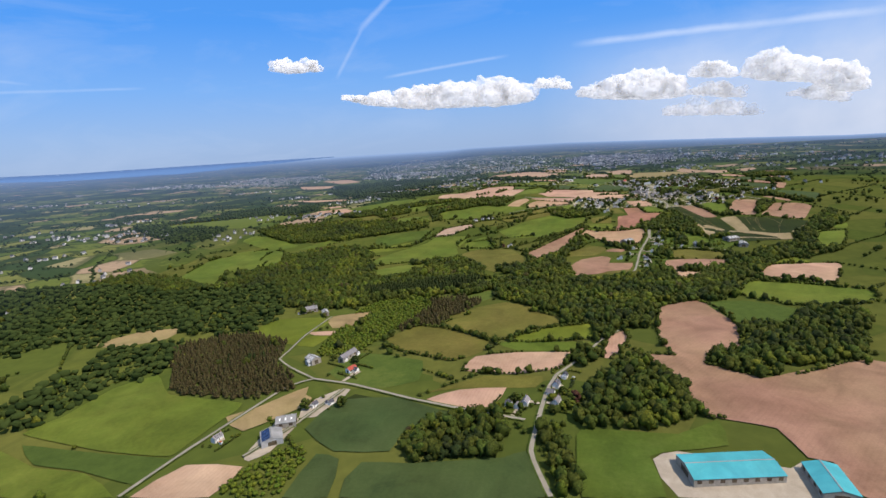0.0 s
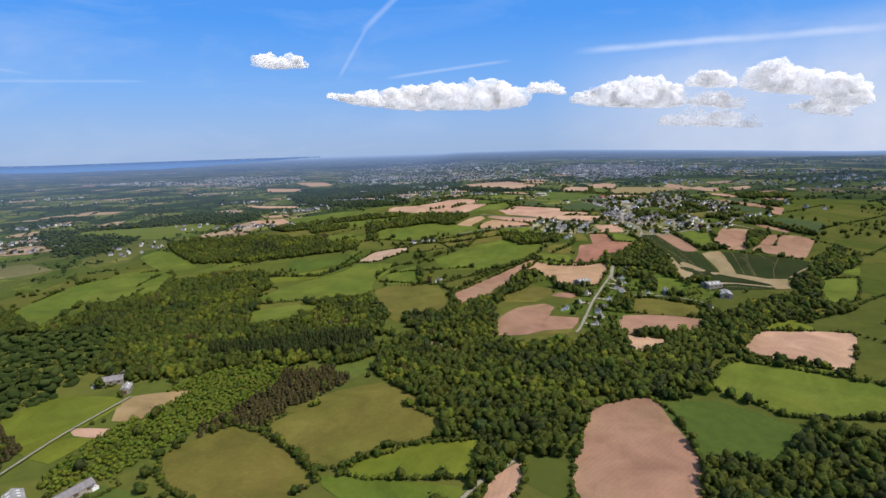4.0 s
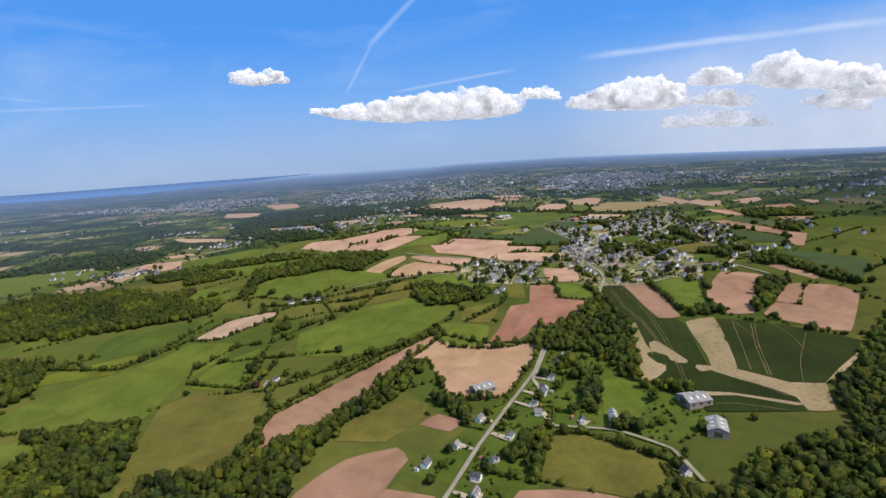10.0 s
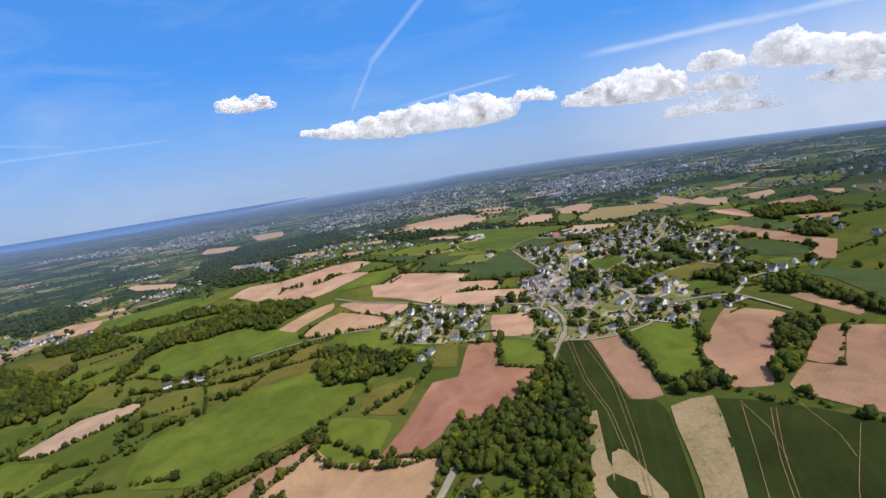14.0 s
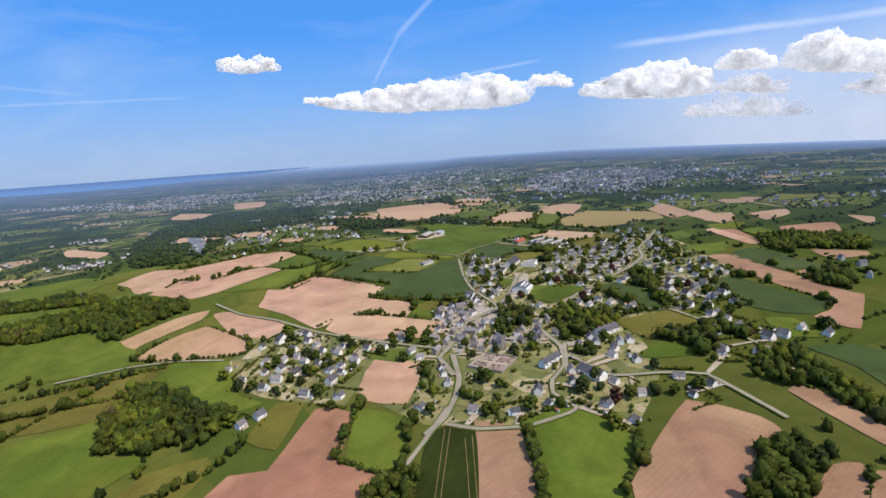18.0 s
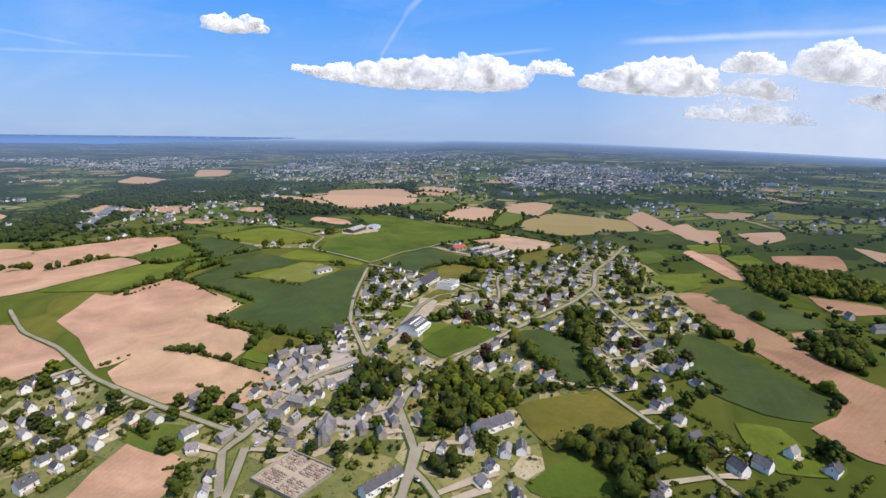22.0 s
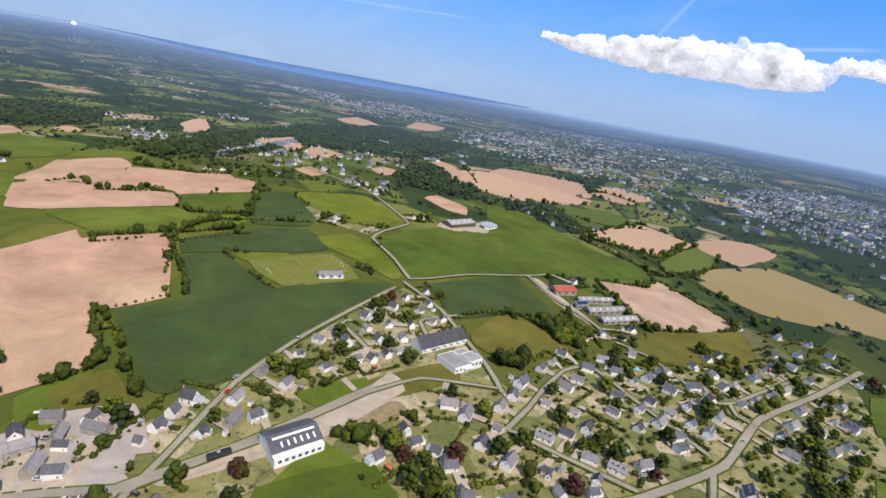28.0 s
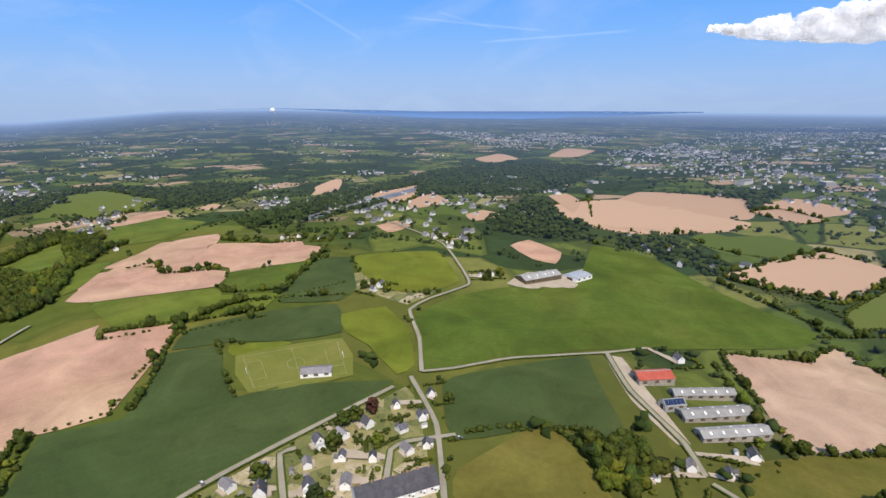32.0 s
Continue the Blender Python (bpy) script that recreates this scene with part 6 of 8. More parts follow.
hedge([(72, 969.6), (73.9, 989.8), (109, 981.7), (136.9, 1016.1), (180.6, 998.3), (202.3, 1027.4)], trees=0.3)
hedge([(202.3, 1027.4), (147.8, 1082.9), (95, 1127.1)], trees=0.3)
hedge([(38.7, 1047.7), (88, 1067.9), (113.1, 1104.2)], trees=0.3)
hedge([(373.1, 1005.6), (385.1, 1029.2), (396.2, 1043.6)], trees=0.3)
hedge([(408.6, 1138.5), (429.3, 1109.9), (435.8, 1108)], trees=0.3)
hedge([(382.1, 993.8), (392.3, 986.2), (404.4, 982.9)], trees=0.3)
hedge([(371.7, 1267.6), (430.8, 1275.4), (447.3, 1355.9)], trees=0.3)
hedge([(433.2, 1211.8), (462.9, 1248), (478.3, 1305.1)], trees=0.3)
wood("broad", [(-44.2, 1091.3), (-223.4, 1348.5), (-369.0, 1660.0), (-344.0, 1828.0), (-210.0, 1934.0), (-96.0, 1933.0), (15.5, 1591.2), (-83.9, 1576.9), (-137.9, 1528.3), (-101.0, 1351.4), (-23.7, 1170.8), (19.7, 1080.5)])
hedge([(268.8, 1275.6), (350.8, 1305.1), (437.5, 1213.0)], trees=0.06)
hedge([(266.2, 1324.2), (366.0, 1334.9), (406.7, 1372.8)], trees=0.06)
hedge([(470.2, 1221.1), (501.3, 1185.4), (529.6, 1176.0)], trees=0.06)
hedge([(342.2, 1280.6), (387.9, 1278.2), (435.3, 1252.6)], trees=0.06)
wood("broad", [(390.1, 828.5), (386.7, 836.6), (399.5, 846.5), (403.6, 857.9), (409.3, 849.2), (414.3, 830.1), (404, 824.9)])
wood("broad", [(360.3, 841.5), (365.2, 851.1), (374.2, 849.9), (381.4, 839), (378.8, 827.2), (369.8, 827.3)])
wood("broad", [(427.4, 879.5), (431, 881.8), (444.6, 858.1), (450.1, 841.6), (445, 839), (437.1, 859.4)])
wood("broad", [(453.8, 869), (460.5, 879.1), (463, 868.5), (456.7, 859.5)])
wood("broad", [(461.2, 919.8), (466.9, 929.1), (468.6, 898.3), (464.2, 881.3)])
wood("broad", [(524.9, 898), (535, 900.7), (531.7, 884.4), (523.5, 885.7)])
wood("broad", [(600.3, 996.9), (610.3, 972.6), (600.7, 953.7), (593.6, 976.2)])
wood("broad", [(379.4, 907.1), (385.1, 918.3), (394.5, 907.3), (390.5, 898.7)])
hedge([(-56.6, 678.4), (-39.3, 684.7), (-26.4, 714.7), (-13.3, 754.6)], trees=0.35)
hedge([(19.6, 644.9), (18, 656.7), (35.7, 692.2), (62, 693.3), (82.1, 719.5), (115.5, 745.9)], trees=0.35)
hedge([(64.2, 631.3), (60.9, 660.1), (61.7, 686.2)], trees=0.35)
hedge([(95.9, 630.6), (129.9, 640.1), (165.7, 668.8), (192, 683.3)], trees=0.35)
hedge([(-2.2, 804), (24.4, 812.9)], trees=0.35)
hedge([(104.1, 785.9), (140.2, 797.7), (168.4, 807.2)], trees=0.35)
hedge([(-31.8, 840.3), (-71.6, 816.4), (-161.1, 835.1)], trees=0.35)
hedge([(366.4, 728.5), (366.8, 690), (367, 673.6), (396.8, 665.4)], trees=0.35)
hedge([(201.8, 931.8), (217.5, 963.5), (257.1, 933.2), (277.2, 922.1)], trees=0.10)
hedge([(266.8, 864.5), (284.4, 860.9), (309.4, 849.6), (323.4, 842.8)], trees=0.10)
hedge([(272, 897.9), (277.2, 922.1)], trees=0.10)
hedge([(202, 992.9), (211.2, 1012.2), (216.3, 1060.3)], trees=0.10)
hedge([(222.6, 962.2), (232.8, 1001.8)], trees=0.10)
hedge([(154.9, 1073.3), (191.2, 1033.3)], trees=0.10)
hedge([(261.4, 1262.2), (325.3, 1276.5), (431.6, 1259.9)], trees=0.10)
hedge([(456.6, 1239.5), (489.9, 1208.2), (507.6, 1164.9)], trees=0.10)
hedge([(123.8, 1477.9), (214.2, 1345.1)], trees=0.10)
hedge([(655.8, 1161.8), (623.8, 1081.3), (616.1, 1020.4), (625.9, 1002.9)], trees=0.10)
hedge([(373.2, 1012.2), (381.5, 1026.9), (392.6, 1037.1), (409.5, 1034.3), (425.4, 1028.0)], trees=0.18)
hedge([(409.6, 1136.2), (440.1, 1096.4), (453.5, 1087.3)], trees=0.18)
hedge([(366.1, 1255.8), (405.4, 1239.5), (439.7, 1221.9)], trees=0.18)
hedge([(213.7, 959.3), (203.2, 1000.4), (234.4, 1049.2)], trees=0.18)

# ---- buildings ----
def box(x0, x1, y0, y1, z0, z1):
    v = [(x, y, z) for z in (z0, z1) for x, y in ((x0, y0), (x1, y0), (x1, y1), (x0, y1))]
    return v, [(3, 2, 1, 0), (4, 5, 6, 7), (0, 1, 5, 4), (1, 2, 6, 5), (2, 3, 7, 6), (3, 0, 4, 7)]


def join_boxes(*boxes):
    vs, fs = [], []
    for v, f in boxes:
        fs += [tuple(i + len(vs) for i in q) for q in f]
        vs += v
    return vs, fs


def shell(l, w, eave, rise, base=-0.9):
    """Walls of a gabled building, l along x, w along y."""
    a, b = l / 2, w / 2
    v = [(-a, -b, base), (a, -b, base), (a, b, base), (-a, b, base), (-a, -b, eave), (a, -b, eave), (a, b, eave), (-a, b, eave), (-a, 0, eave + rise), (a, 0, eave + rise)]
    return v, [(0, 1, 5, 4), (2, 3, 7, 6), (1, 2, 6, 9, 5), (3, 0, 4, 8, 7), (3, 2, 1, 0)]


def slope(l, w, eave, rise, side, over=0.22, thick=0.10):
    """One pitch of a gabled roof, as a slab with eaves."""
    a, b = l / 2 + over * 0.6, w / 2
    k = rise / b
    yo, zo = (b + over) * side, eave - over * k + 0.05
    v = [(-a, yo, zo), (a, yo, zo), (a, 0, eave + rise + 0.05), (-a, 0, eave + rise + 0.05)]
    v += [(x, y, z + thick) for x, y, z in v]
    f = [(0, 1, 2, 3), (7, 6, 5, 4), (0, 4, 5, 1), (1, 5, 6, 2), (2, 6, 7, 3), (3, 7, 4, 0)]
    return v, f if side < 0 else [tuple(reversed(q)) for q in f]


def part(name, geometry, mat, parent, label="", at=None, turn=0.0):
    ob = mesh_object(name, geometry[0], geometry[1], mat, parent, label)
    if at is not None:
        ob.matrix_basis = pose(*at, 0, 0, turn)
    return ob


def window(parent, x, y, z, w, h, facing):
    """A framed pane set 3 cm proud of a wall that faces -y (0), +y (1), -x (2) or +x (3)."""
    t = 0.03
    if facing < 2:
        y0, y1 = (y - t, y + 0.02) if facing == 0 else (y - 0.02, y + t)
        pane = box(x - w / 2, x + w / 2, y0 + (0.012 if facing == 0 else 0), y1 - (0 if facing == 0 else 0.012), z, z + h)
        frame_bars = join_boxes(box(x - w / 2 - 0.05, x - w / 2, y0, y1, z, z + h), box(x + w / 2, x + w / 2 + 0.05, y0, y1, z, z + h), box(x - w / 2 - 0.05, x + w / 2 + 0.05, y0, y1, z + h, z + h + 0.05), box(x - 0.02, x + 0.02, y0, y1, z, z + h))
    else:
        x0, x1 = (x - t, x + 0.02) if facing == 2 else (x - 0.02, x + t)
        pane = box(x0 + (0.012 if facing == 2 else 0), x1 - (0 if facing == 2 else 0.012), y - w / 2, y + w / 2, z, z + h)
        frame_bars = join_boxes(box(x0, x1, y - w / 2 - 0.05, y - w / 2, z, z + h), box(x0, x1, y + w / 2, y + w / 2 + 0.05, z, z + h), box(x0, x1, y - w / 2 - 0.05, y + w / 2 + 0.05, z + h, z + h + 0.05), box(x0, x1, y - 0.02, y + 0.02, z, z + h))
    p = part("window", pane, "glass", parent)
    if facing == 0:
        part("frame", frame_bars, "whitepaint", p)


def chimney(parent, x, top, mat):
    part("chimney", join_boxes(box(x - 0.28, x + 0.28, -0.22, 0.22, top - 0.5, top + 0.7), box(x - 0.18, x - 0.04, -0.07, 0.07, top + 0.7, top + 0.92), box(x + 0.04, x + 0.18, -0.07, 0.07, top + 0.7, top + 0.92)), mat, parent)


def dormer(parent, x, l, w, eave, rise):
    y = -w * 0.30
    z = eave + rise * 0.30
    d = part("dormer", join_boxes(box(x - 0.45, x + 0.45, y, y + 1.2, z - 0.3, z + 0.62)), "render", parent)
    part("dormer_roof", join_boxes(slope(1.5, 1.05, 0, 0.38, -1, 0.08, 0.05), slope(1.5, 1.05, 0, 0.38, 1, 0.08, 0.05)), "slate", d, "", (x, y + 0.6, z + 0.58), 90)
    part("dormer_window", box(x - 0.28, x + 0.28, y - 0.03, y + 0.01, z - 0.05, z + 0.5), "glass", d)


HOUSE_KINDS = {}


def dwelling(name, l, w, eave, rise, wall="render", roof="slate", dormers=0, wing=None, garage=False, stacks=2, terrace=True, label=""):
    """A gabled house with its parts, sizes in metres of the model."""
    top = new(name)
    part("wall", shell(l, w, eave, rise), wall, top)
    part("roof", join_boxes(slope(l, w, eave, rise, -1), box(-l / 2 - 0.1, l / 2 + 0.1, -0.09, 0.09, eave + rise + 0.08, eave + rise + 0.22)), roof, top)
    part("roof", slope(l, w, eave, rise, 1), roof, top)
    for s in range(stacks):
        chimney(top, (l / 2 - 0.35) * (1 if s else -1), eave + rise, "brick" if wall == "render" else "stonewall")
    for i in range(dormers):
        dormer(top, (i - (dormers - 1) / 2) * l / (dormers + 0.6), l, w, eave, rise)
    n = max(2, int(l / 2.2))
    for i in range(n):
        x = (i - (n - 1) / 2) * l / n
        if i != n // 2:
            window(top, x, -w / 2, 0.5, 0.62, 0.7, 0)
        if i == 0:
            window(top, x, w / 2, 0.5, 0.55, 0.65, 1)
    for side in (3,):
        window(top, l / 2 * (1 if side == 3 else -1), 0, eave + 0.1, 0.5, 0.6, side)
    xd = (n // 2 - (n - 1) / 2) * l / n
    part("door", box(xd - 0.26, xd + 0.26, -w / 2 - 0.03, -w / 2 + 0.02, -0.05, 1.12), "timber", top)
    if wing:
        lx, wl, ww = wing
        wingwall = part("wing", shell(wl, ww, eave * 0.92, rise * 0.72), wall, top, "", (lx, -w / 2 - wl / 2 + 0.3, 0), 90)
        part("wing_roof", join_boxes(slope(wl, ww, eave * 0.92, rise * 0.72, -1), slope(wl, ww, eave * 0.92, rise * 0.72, 1)), roof, wingwall)
        window(wingwall, -wl / 2, 0, 0.4, 0.7, 0.8, 2)
    if garage:
        g = part("garage", box(l / 2 + 0.02, l / 2 + 2.0, -w / 2 + 0.2, w / 2 - 0.6, -0.9, 1.45), wall, top, "flat-roofed garage")
        part("garage_roof", box(l / 2, l / 2 + 2.1, -w / 2 + 0.1, w / 2 - 0.5, 1.45, 1.55), "metal", g)
        part("garage_door", box(l / 2 + 0.35, l / 2 + 1.7, -w / 2 + 0.17, -w / 2 + 0.21, -0.05, 1.15), "whitepaint", g)
    if terrace:
        part("terrace", box(-l * 0.36, l * 0.42, -w / 2 - 1.7, -w / 2, -0.9, 0.03), "gravel", top, "pale paved terrace")
    return tagged(top, label, "house", "village houses")


PALETTE = {
    "house": [
        dict(l=6.2, w=4.4, eave=1.75, rise=2.1, dormers=2, label="white rendered house with dark slate roof and dormers"),
        dict(l=5.4, w=4.4, eave=1.65, rise=2.1, dormers=0, garage=True, label="white rendered house with flat-roofed garage and slate roof"),
        dict(l=5.6, w=4.2, eave=1.65, rise=2.0, dormers=1, wing=(1.5, 2.4, 3.0), label="white L-shaped house with dark slate roofs"),
        dict(l=7.0, w=4.2, eave=1.7, rise=1.9, dormers=3, roof="paleroof", label="long white house with weathered grey slate roof"),
        dict(l=5.2, w=4.0, eave=1.6, rise=1.9, roof="paleroof", stacks=1, label="small white bungalow with pale grey roof"),
    ],
    "stone": [
        dict(l=7.2, w=4.0, eave=2.5, rise=1.8, wall="stonewall", roof="paleroof", terrace=False, label="old granite house with pale slate roof and two chimneys"),
        dict(l=6.0, w=4.2, eave=2.4, rise=2.0, wall="stonewall", roof="paleroof", terrace=False, dormers=2, label="granite village house with weathered slate roof"),
        dict(l=8.4, w=3.9, eave=2.2, rise=1.7, wall="stonewall", roof="paleroof", terrace=False, stacks=1, label="long granite building with weathered slate roof"),
        dict(l=6.4, w=4.2, eave=2.4, rise=1.9, wall="render", roof="slate", terrace=False, label="white village house with slate roof close to the street"),
    ],
    "new": [
        dict(l=5.0, w=4.2, eave=1.8, rise=2.4, garage=True, stacks=1, label="new white house with steep dark slate roof and flat garage"),
        dict(l=4.6, w=4.2, eave=1.8, rise=2.5, stacks=0, label="new white gabled house with steep slate roof"),
        dict(l=6.2, w=4.2, eave=1.7, rise=1.5, roof="paleroof", stacks=0, label="new low white house with light grey roof"),
        dict(l=5.2, w=4.0, eave=1.8, rise=2.3, wing=(1.3, 2.2, 2.8), stacks=1, label="new white house with a gabled wing and slate roof"),
    ],
}
HOMES = []
PICK = random.Random(11)


def house_row(places, kind="house"):
    """Houses at (x, y, turn of the street)."""
    for x, y, turn in places:
        i = PICK.randrange(len(PALETTE[kind]))
        t = turn + PICK.choice((0, 0, 90, 180, 180, 270)) + PICK.uniform(-4, 4)
        k = PICK.uniform(0.74, 0.95)
        m = pose(x, y, land(x, y) + LIFT * 0.85, 0, 0, t) @ Matrix.Diagonal((k, k, k * PICK.uniform(0.95, 1.08), 1))
        HOMES.append((x, y, t))
        if (kind, i) in HOUSE_KINDS:
            copy_thing(HOUSE_KINDS[kind, i], m)
        else:
            ob = dwelling("house" if kind != "stone" else "stone_house", **PALETTE[kind][i])
            HOUSE_KINDS[kind, i] = ob
            ob.matrix_basis = m
            bpy.context.view_layer.update()


def stone_row(places):
    house_row(places, "stone")


def new_row(places):
    house_row(places, "new")


# ---- houses ----
house_row([(412.5, 938.3, 97), (419.4, 951.4, 97), (420.1, 961.7, 97), (418.9, 972.7, 81), (423.7, 939.1, 97), (422.9, 929.1, 97), (433.0, 927.0, 179), (420.2, 913.6, 48), (437.5, 946.2, 179), (443.6, 931.1, 2), (442.9, 953.5, 2), (447.6, 961.9, 2), (452.5, 946.5, 2), (456.9, 938.3, 2), (460.8, 947.8, 2), (467.5, 955.6, 57), (462.5, 977.1, 165), (452.9, 980.4, 165), (441.4, 968.7, 81), (431.3, 965.9, 97), (433.7, 983.7, 81), (435.5, 993.7, 15), (436.3, 1008.0, 15), (422.8, 1000.6, 81)])
house_row([(423.6, 1012.2, 81), (420.8, 990.5, 81), (439.3, 1023.1, 15), (447.1, 1015.1, 15), (445.1, 1001.6, 15), (454.8, 1013.2, 165), (449.4, 1042.0, 16), (451.5, 994.0, 15), (460.9, 991.5, 165), (463.3, 1000.3, 165), (471.2, 997.6, 165), (468.5, 986.7, 165), (474.9, 981.9, 57), (476.9, 975.4, 57), (478.9, 995.8, 165), (485.0, 994.3, 75), (487.8, 1010.6, 75)])
house_row([(459.1, 1021.5, 165), (463.4, 1030.6, 130), (466.0, 1037.7, 130), (468.9, 1018.0, 165), (477.6, 1030.9, 130), (476.4, 1009.4, 165), (480.8, 1017.6, 165), (484.7, 1024.8, 130), (481.8, 1072.4, 130), (486.6, 1083.6, 16), (476.0, 1056.3, 130), (484.9, 1053.5, 130), (489.4, 1044.1, 130), (493.3, 1050.5, 61), (495.9, 1072.3, 61), (502.2, 1068.6, 61), (507.2, 1085.2, 61), (511.2, 1094.8, 63), (496.7, 1032.8, 61), (502.3, 1041.9, 61), (509.2, 1055.1, 61), (514.5, 1066.1, 61), (522.2, 1076.6, 61), (513.5, 1117.1, 63)])
house_row([(525.9, 1131.1, 63), (534.6, 1157.9, 63), (543.7, 1148.7, 63), (520.6, 1105.2, 63), (527.2, 1092.2, 63), (539.3, 1128.3, 63)])
house_row([(519.2, 1048.1, 61), (514.5, 1029.5, 61), (509.9, 1015.5, 75), (523.5, 1030.5, 61), (530.2, 1062.5, 61), (531.8, 1049.4, 61), (537.1, 1069.5, 61), (537.1, 1048.8, 61), (511.8, 1002.5, 75), (527.5, 1019.9, 61), (532.8, 1029.2, 61), (526.4, 998.8, 75), (551.4, 1111.7, 63), (561.4, 1117.3, 63), (517.6, 1153.8, 63), (496.9, 1148.8, 63), (432.3, 1053.9, 124), (425.8, 1039.8, 124), (449.4, 925.1, 48), (457.0, 931.9, 48), (429.2, 906.8, 48), (406.8, 915.6, 66), (402.1, 902.9, 78)])
new_row([(343.2, 886.2, 111), (345.4, 879.5, 111), (347.5, 873.3, 111), (349.8, 867.0, 111), (358.5, 879.2, 111), (352.9, 895.2, 111), (364.1, 893.1, 78), (347.7, 926.5, 100), (358.4, 910.8, 100), (361.0, 927.2, 78), (364.8, 938.9, 155), (368.9, 943.6, 155), (370.7, 950.7, 155), (372.7, 956.9, 155), (354.2, 946.1, 155), (376.9, 966.4, 139)])
stone_row([(324.6, 849.5, 73), (331.1, 847.7, 73), (337.2, 854.4, 45), (340.2, 847.1, 45), (345.3, 849.1, 45), (331.4, 839.8, 73), (339.7, 837.9, 73), (324.5, 858.2, 45), (337.6, 862.8, 111)])
stone_row([(302.3, 823.6, 157), (328.4, 831.9, 73), (324.6, 826.9, 73), (323.6, 816.3, 157), (334.1, 823.6, 73), (337.9, 832.3, 73), (330.6, 810.5, 73), (339.6, 810.1, 73), (340.2, 815.9, 73), (344.0, 821.0, 73), (346.2, 810.9, 73), (325.7, 800.8, 157), (346.1, 803.1, 73), (349.7, 797.6, 98), (369.8, 814.0, 75), (373.1, 818.8, 75), (372.0, 806.0, 109), (379.2, 803.5, 109), (382.8, 809.9, 109), (382.6, 819.7, 75), (380.9, 843.0, 49), (389.9, 836.3, 49), (392.5, 839.1, 49)])
house_row([(352.7, 834.9, 45), (350.7, 826.9, 73), (381.4, 828.0, 77), (368.1, 831.9, 75), (371.2, 857.3, 110), (387.7, 855.5, 49), (409.2, 849.1, 55), (420.3, 872.0, 50)])
house_row([(187.3, 526.5, 63), (201.2, 538.8, 63), (213.7, 560.7, 62), (217.4, 525.7, 63), (209.1, 514.0, 63), (207.9, 503.2, 65), (200.3, 488.9, 65), (227.4, 543.3, 62), (244.2, 561.1, 168), (250.0, 580.6, 61), (257.9, 596.8, 68), (269.9, 621.4, 68), (264.1, 551.3, 168), (294.6, 507.0, 93), (84.8, 629.5, 62), (64.1, 779.5, 21), (78.4, 778.1, 21), (-135.0, 815.8, 21)])
house_row([(211.2, 797.0, 171), (223.1, 784.4, 171), (239.2, 775.8, 171), (263.8, 767.1, 157), (274.0, 777.1, 157), (282.2, 762.7, 69), (277.1, 785.3, 157), (282.4, 795.9, 157), (270.1, 807.0, 152), (260.0, 811.8, 152), (247.0, 825.6, 152), (247.2, 806.6, 152), (228.8, 828.3, 140), (220.4, 822.6, 171), (229.8, 802.7, 171), (242.1, 793.5, 171), (252.2, 787.3, 152), (252.8, 800.5, 152), (261.8, 796.4, 152), (270.7, 787.7, 157), (270.9, 814.9, 152), (285.8, 810.6, 157), (294.8, 809.8, 157), (304.6, 819.0, 157)])
house_row([(243.7, 835.5, 140), (243.8, 782.7, 171), (233.8, 790.8, 171), (240.0, 803.1, 171)])
house_row([(317.1, 794.6, 111), (330.6, 775.9, 111), (332.9, 767.3, 86), (328.9, 781.8, 111), (322.0, 748.5, 69), (345.0, 743.5, 76), (362.6, 740.3, 3), (373.9, 754.7, 83), (377.1, 744.1, 124), (390.3, 759.9, 83), (408.2, 758.4, 124), (400.8, 740.8, 50), (407.6, 730.0, 50), (416.4, 747.8, 3), (423.3, 776.2, 3), (413.7, 782.1, 124), (421.2, 796.2, 84), (391.6, 770.8, 88)])
stone_row([(391.1, 812.0, 109), (389.0, 829.4, 77), (381.3, 814.3, 109), (359.9, 801.5, 98), (348.4, 822.2, 73), (342.6, 823.4, 73), (338.8, 811.8, 73), (332.7, 855.9, 45), (357.6, 833.8, 45), (376.2, 836.4, 75), (347.6, 909.8, 100), (360.7, 888.0, 111)])
house_row([(436.3, 759.2, 173), (446.7, 751.1, 113), (436.2, 744.2, 113), (465.3, 781.6, 115), (478.8, 776.2, 126), (486.1, 754.4, 126), (490.2, 801.1, 115), (491.8, 790.8, 115), (500.2, 793.0, 126), (512.5, 799.3, 126), (520.6, 791.6, 126), (441.9, 844.4, 122), (417.8, 851.1, 55), (483.4, 826.9, 122), (485.1, 842.7, 17), (483.5, 815.9, 122), (500.3, 841.0, 33), (473.6, 839.8, 122), (247.5, 751.6, 58), (241.2, 745.5, 67)])
house_row([(239.7, 838.2, 140), (228.5, 833.9, 140), (241.7, 815.8, 152), (253.0, 811.0, 152), (254.3, 819.3, 152), (267.4, 810.4, 152), (274.9, 791.3, 157), (280.7, 801.0, 157), (311.6, 802.0, 157)])
stone_row([(332.2, 864.0, 111)])
house_row([(409.6, 797.4, 84), (407.7, 803.2, 84), (400.3, 797.3, 84), (416.5, 789.2, 124), (426.3, 797.7, 84), (439.0, 839.3, 122), (430.6, 852.4, 55), (411.6, 854.3, 55), (422.4, 877.1, 50)])
house_row([(481.6, 891.4, 104), (482.6, 877.7, 33), (484.8, 862.6, 33), (483.7, 838.1, 122), (491.5, 853.7, 33), (499.8, 856.7, 33), (499.1, 867.7, 33), (502.7, 900.4, 104), (510.8, 903.3, 104), (524.6, 912.6, 104), (514.9, 941.0, 95), (506.6, 945.8, 95), (485.5, 928.5, 95), (524.1, 931.0, 95), (478.3, 823.9, 122), (484.2, 805.1, 115), (470.2, 800.1, 115), (462.8, 777.6, 173)])
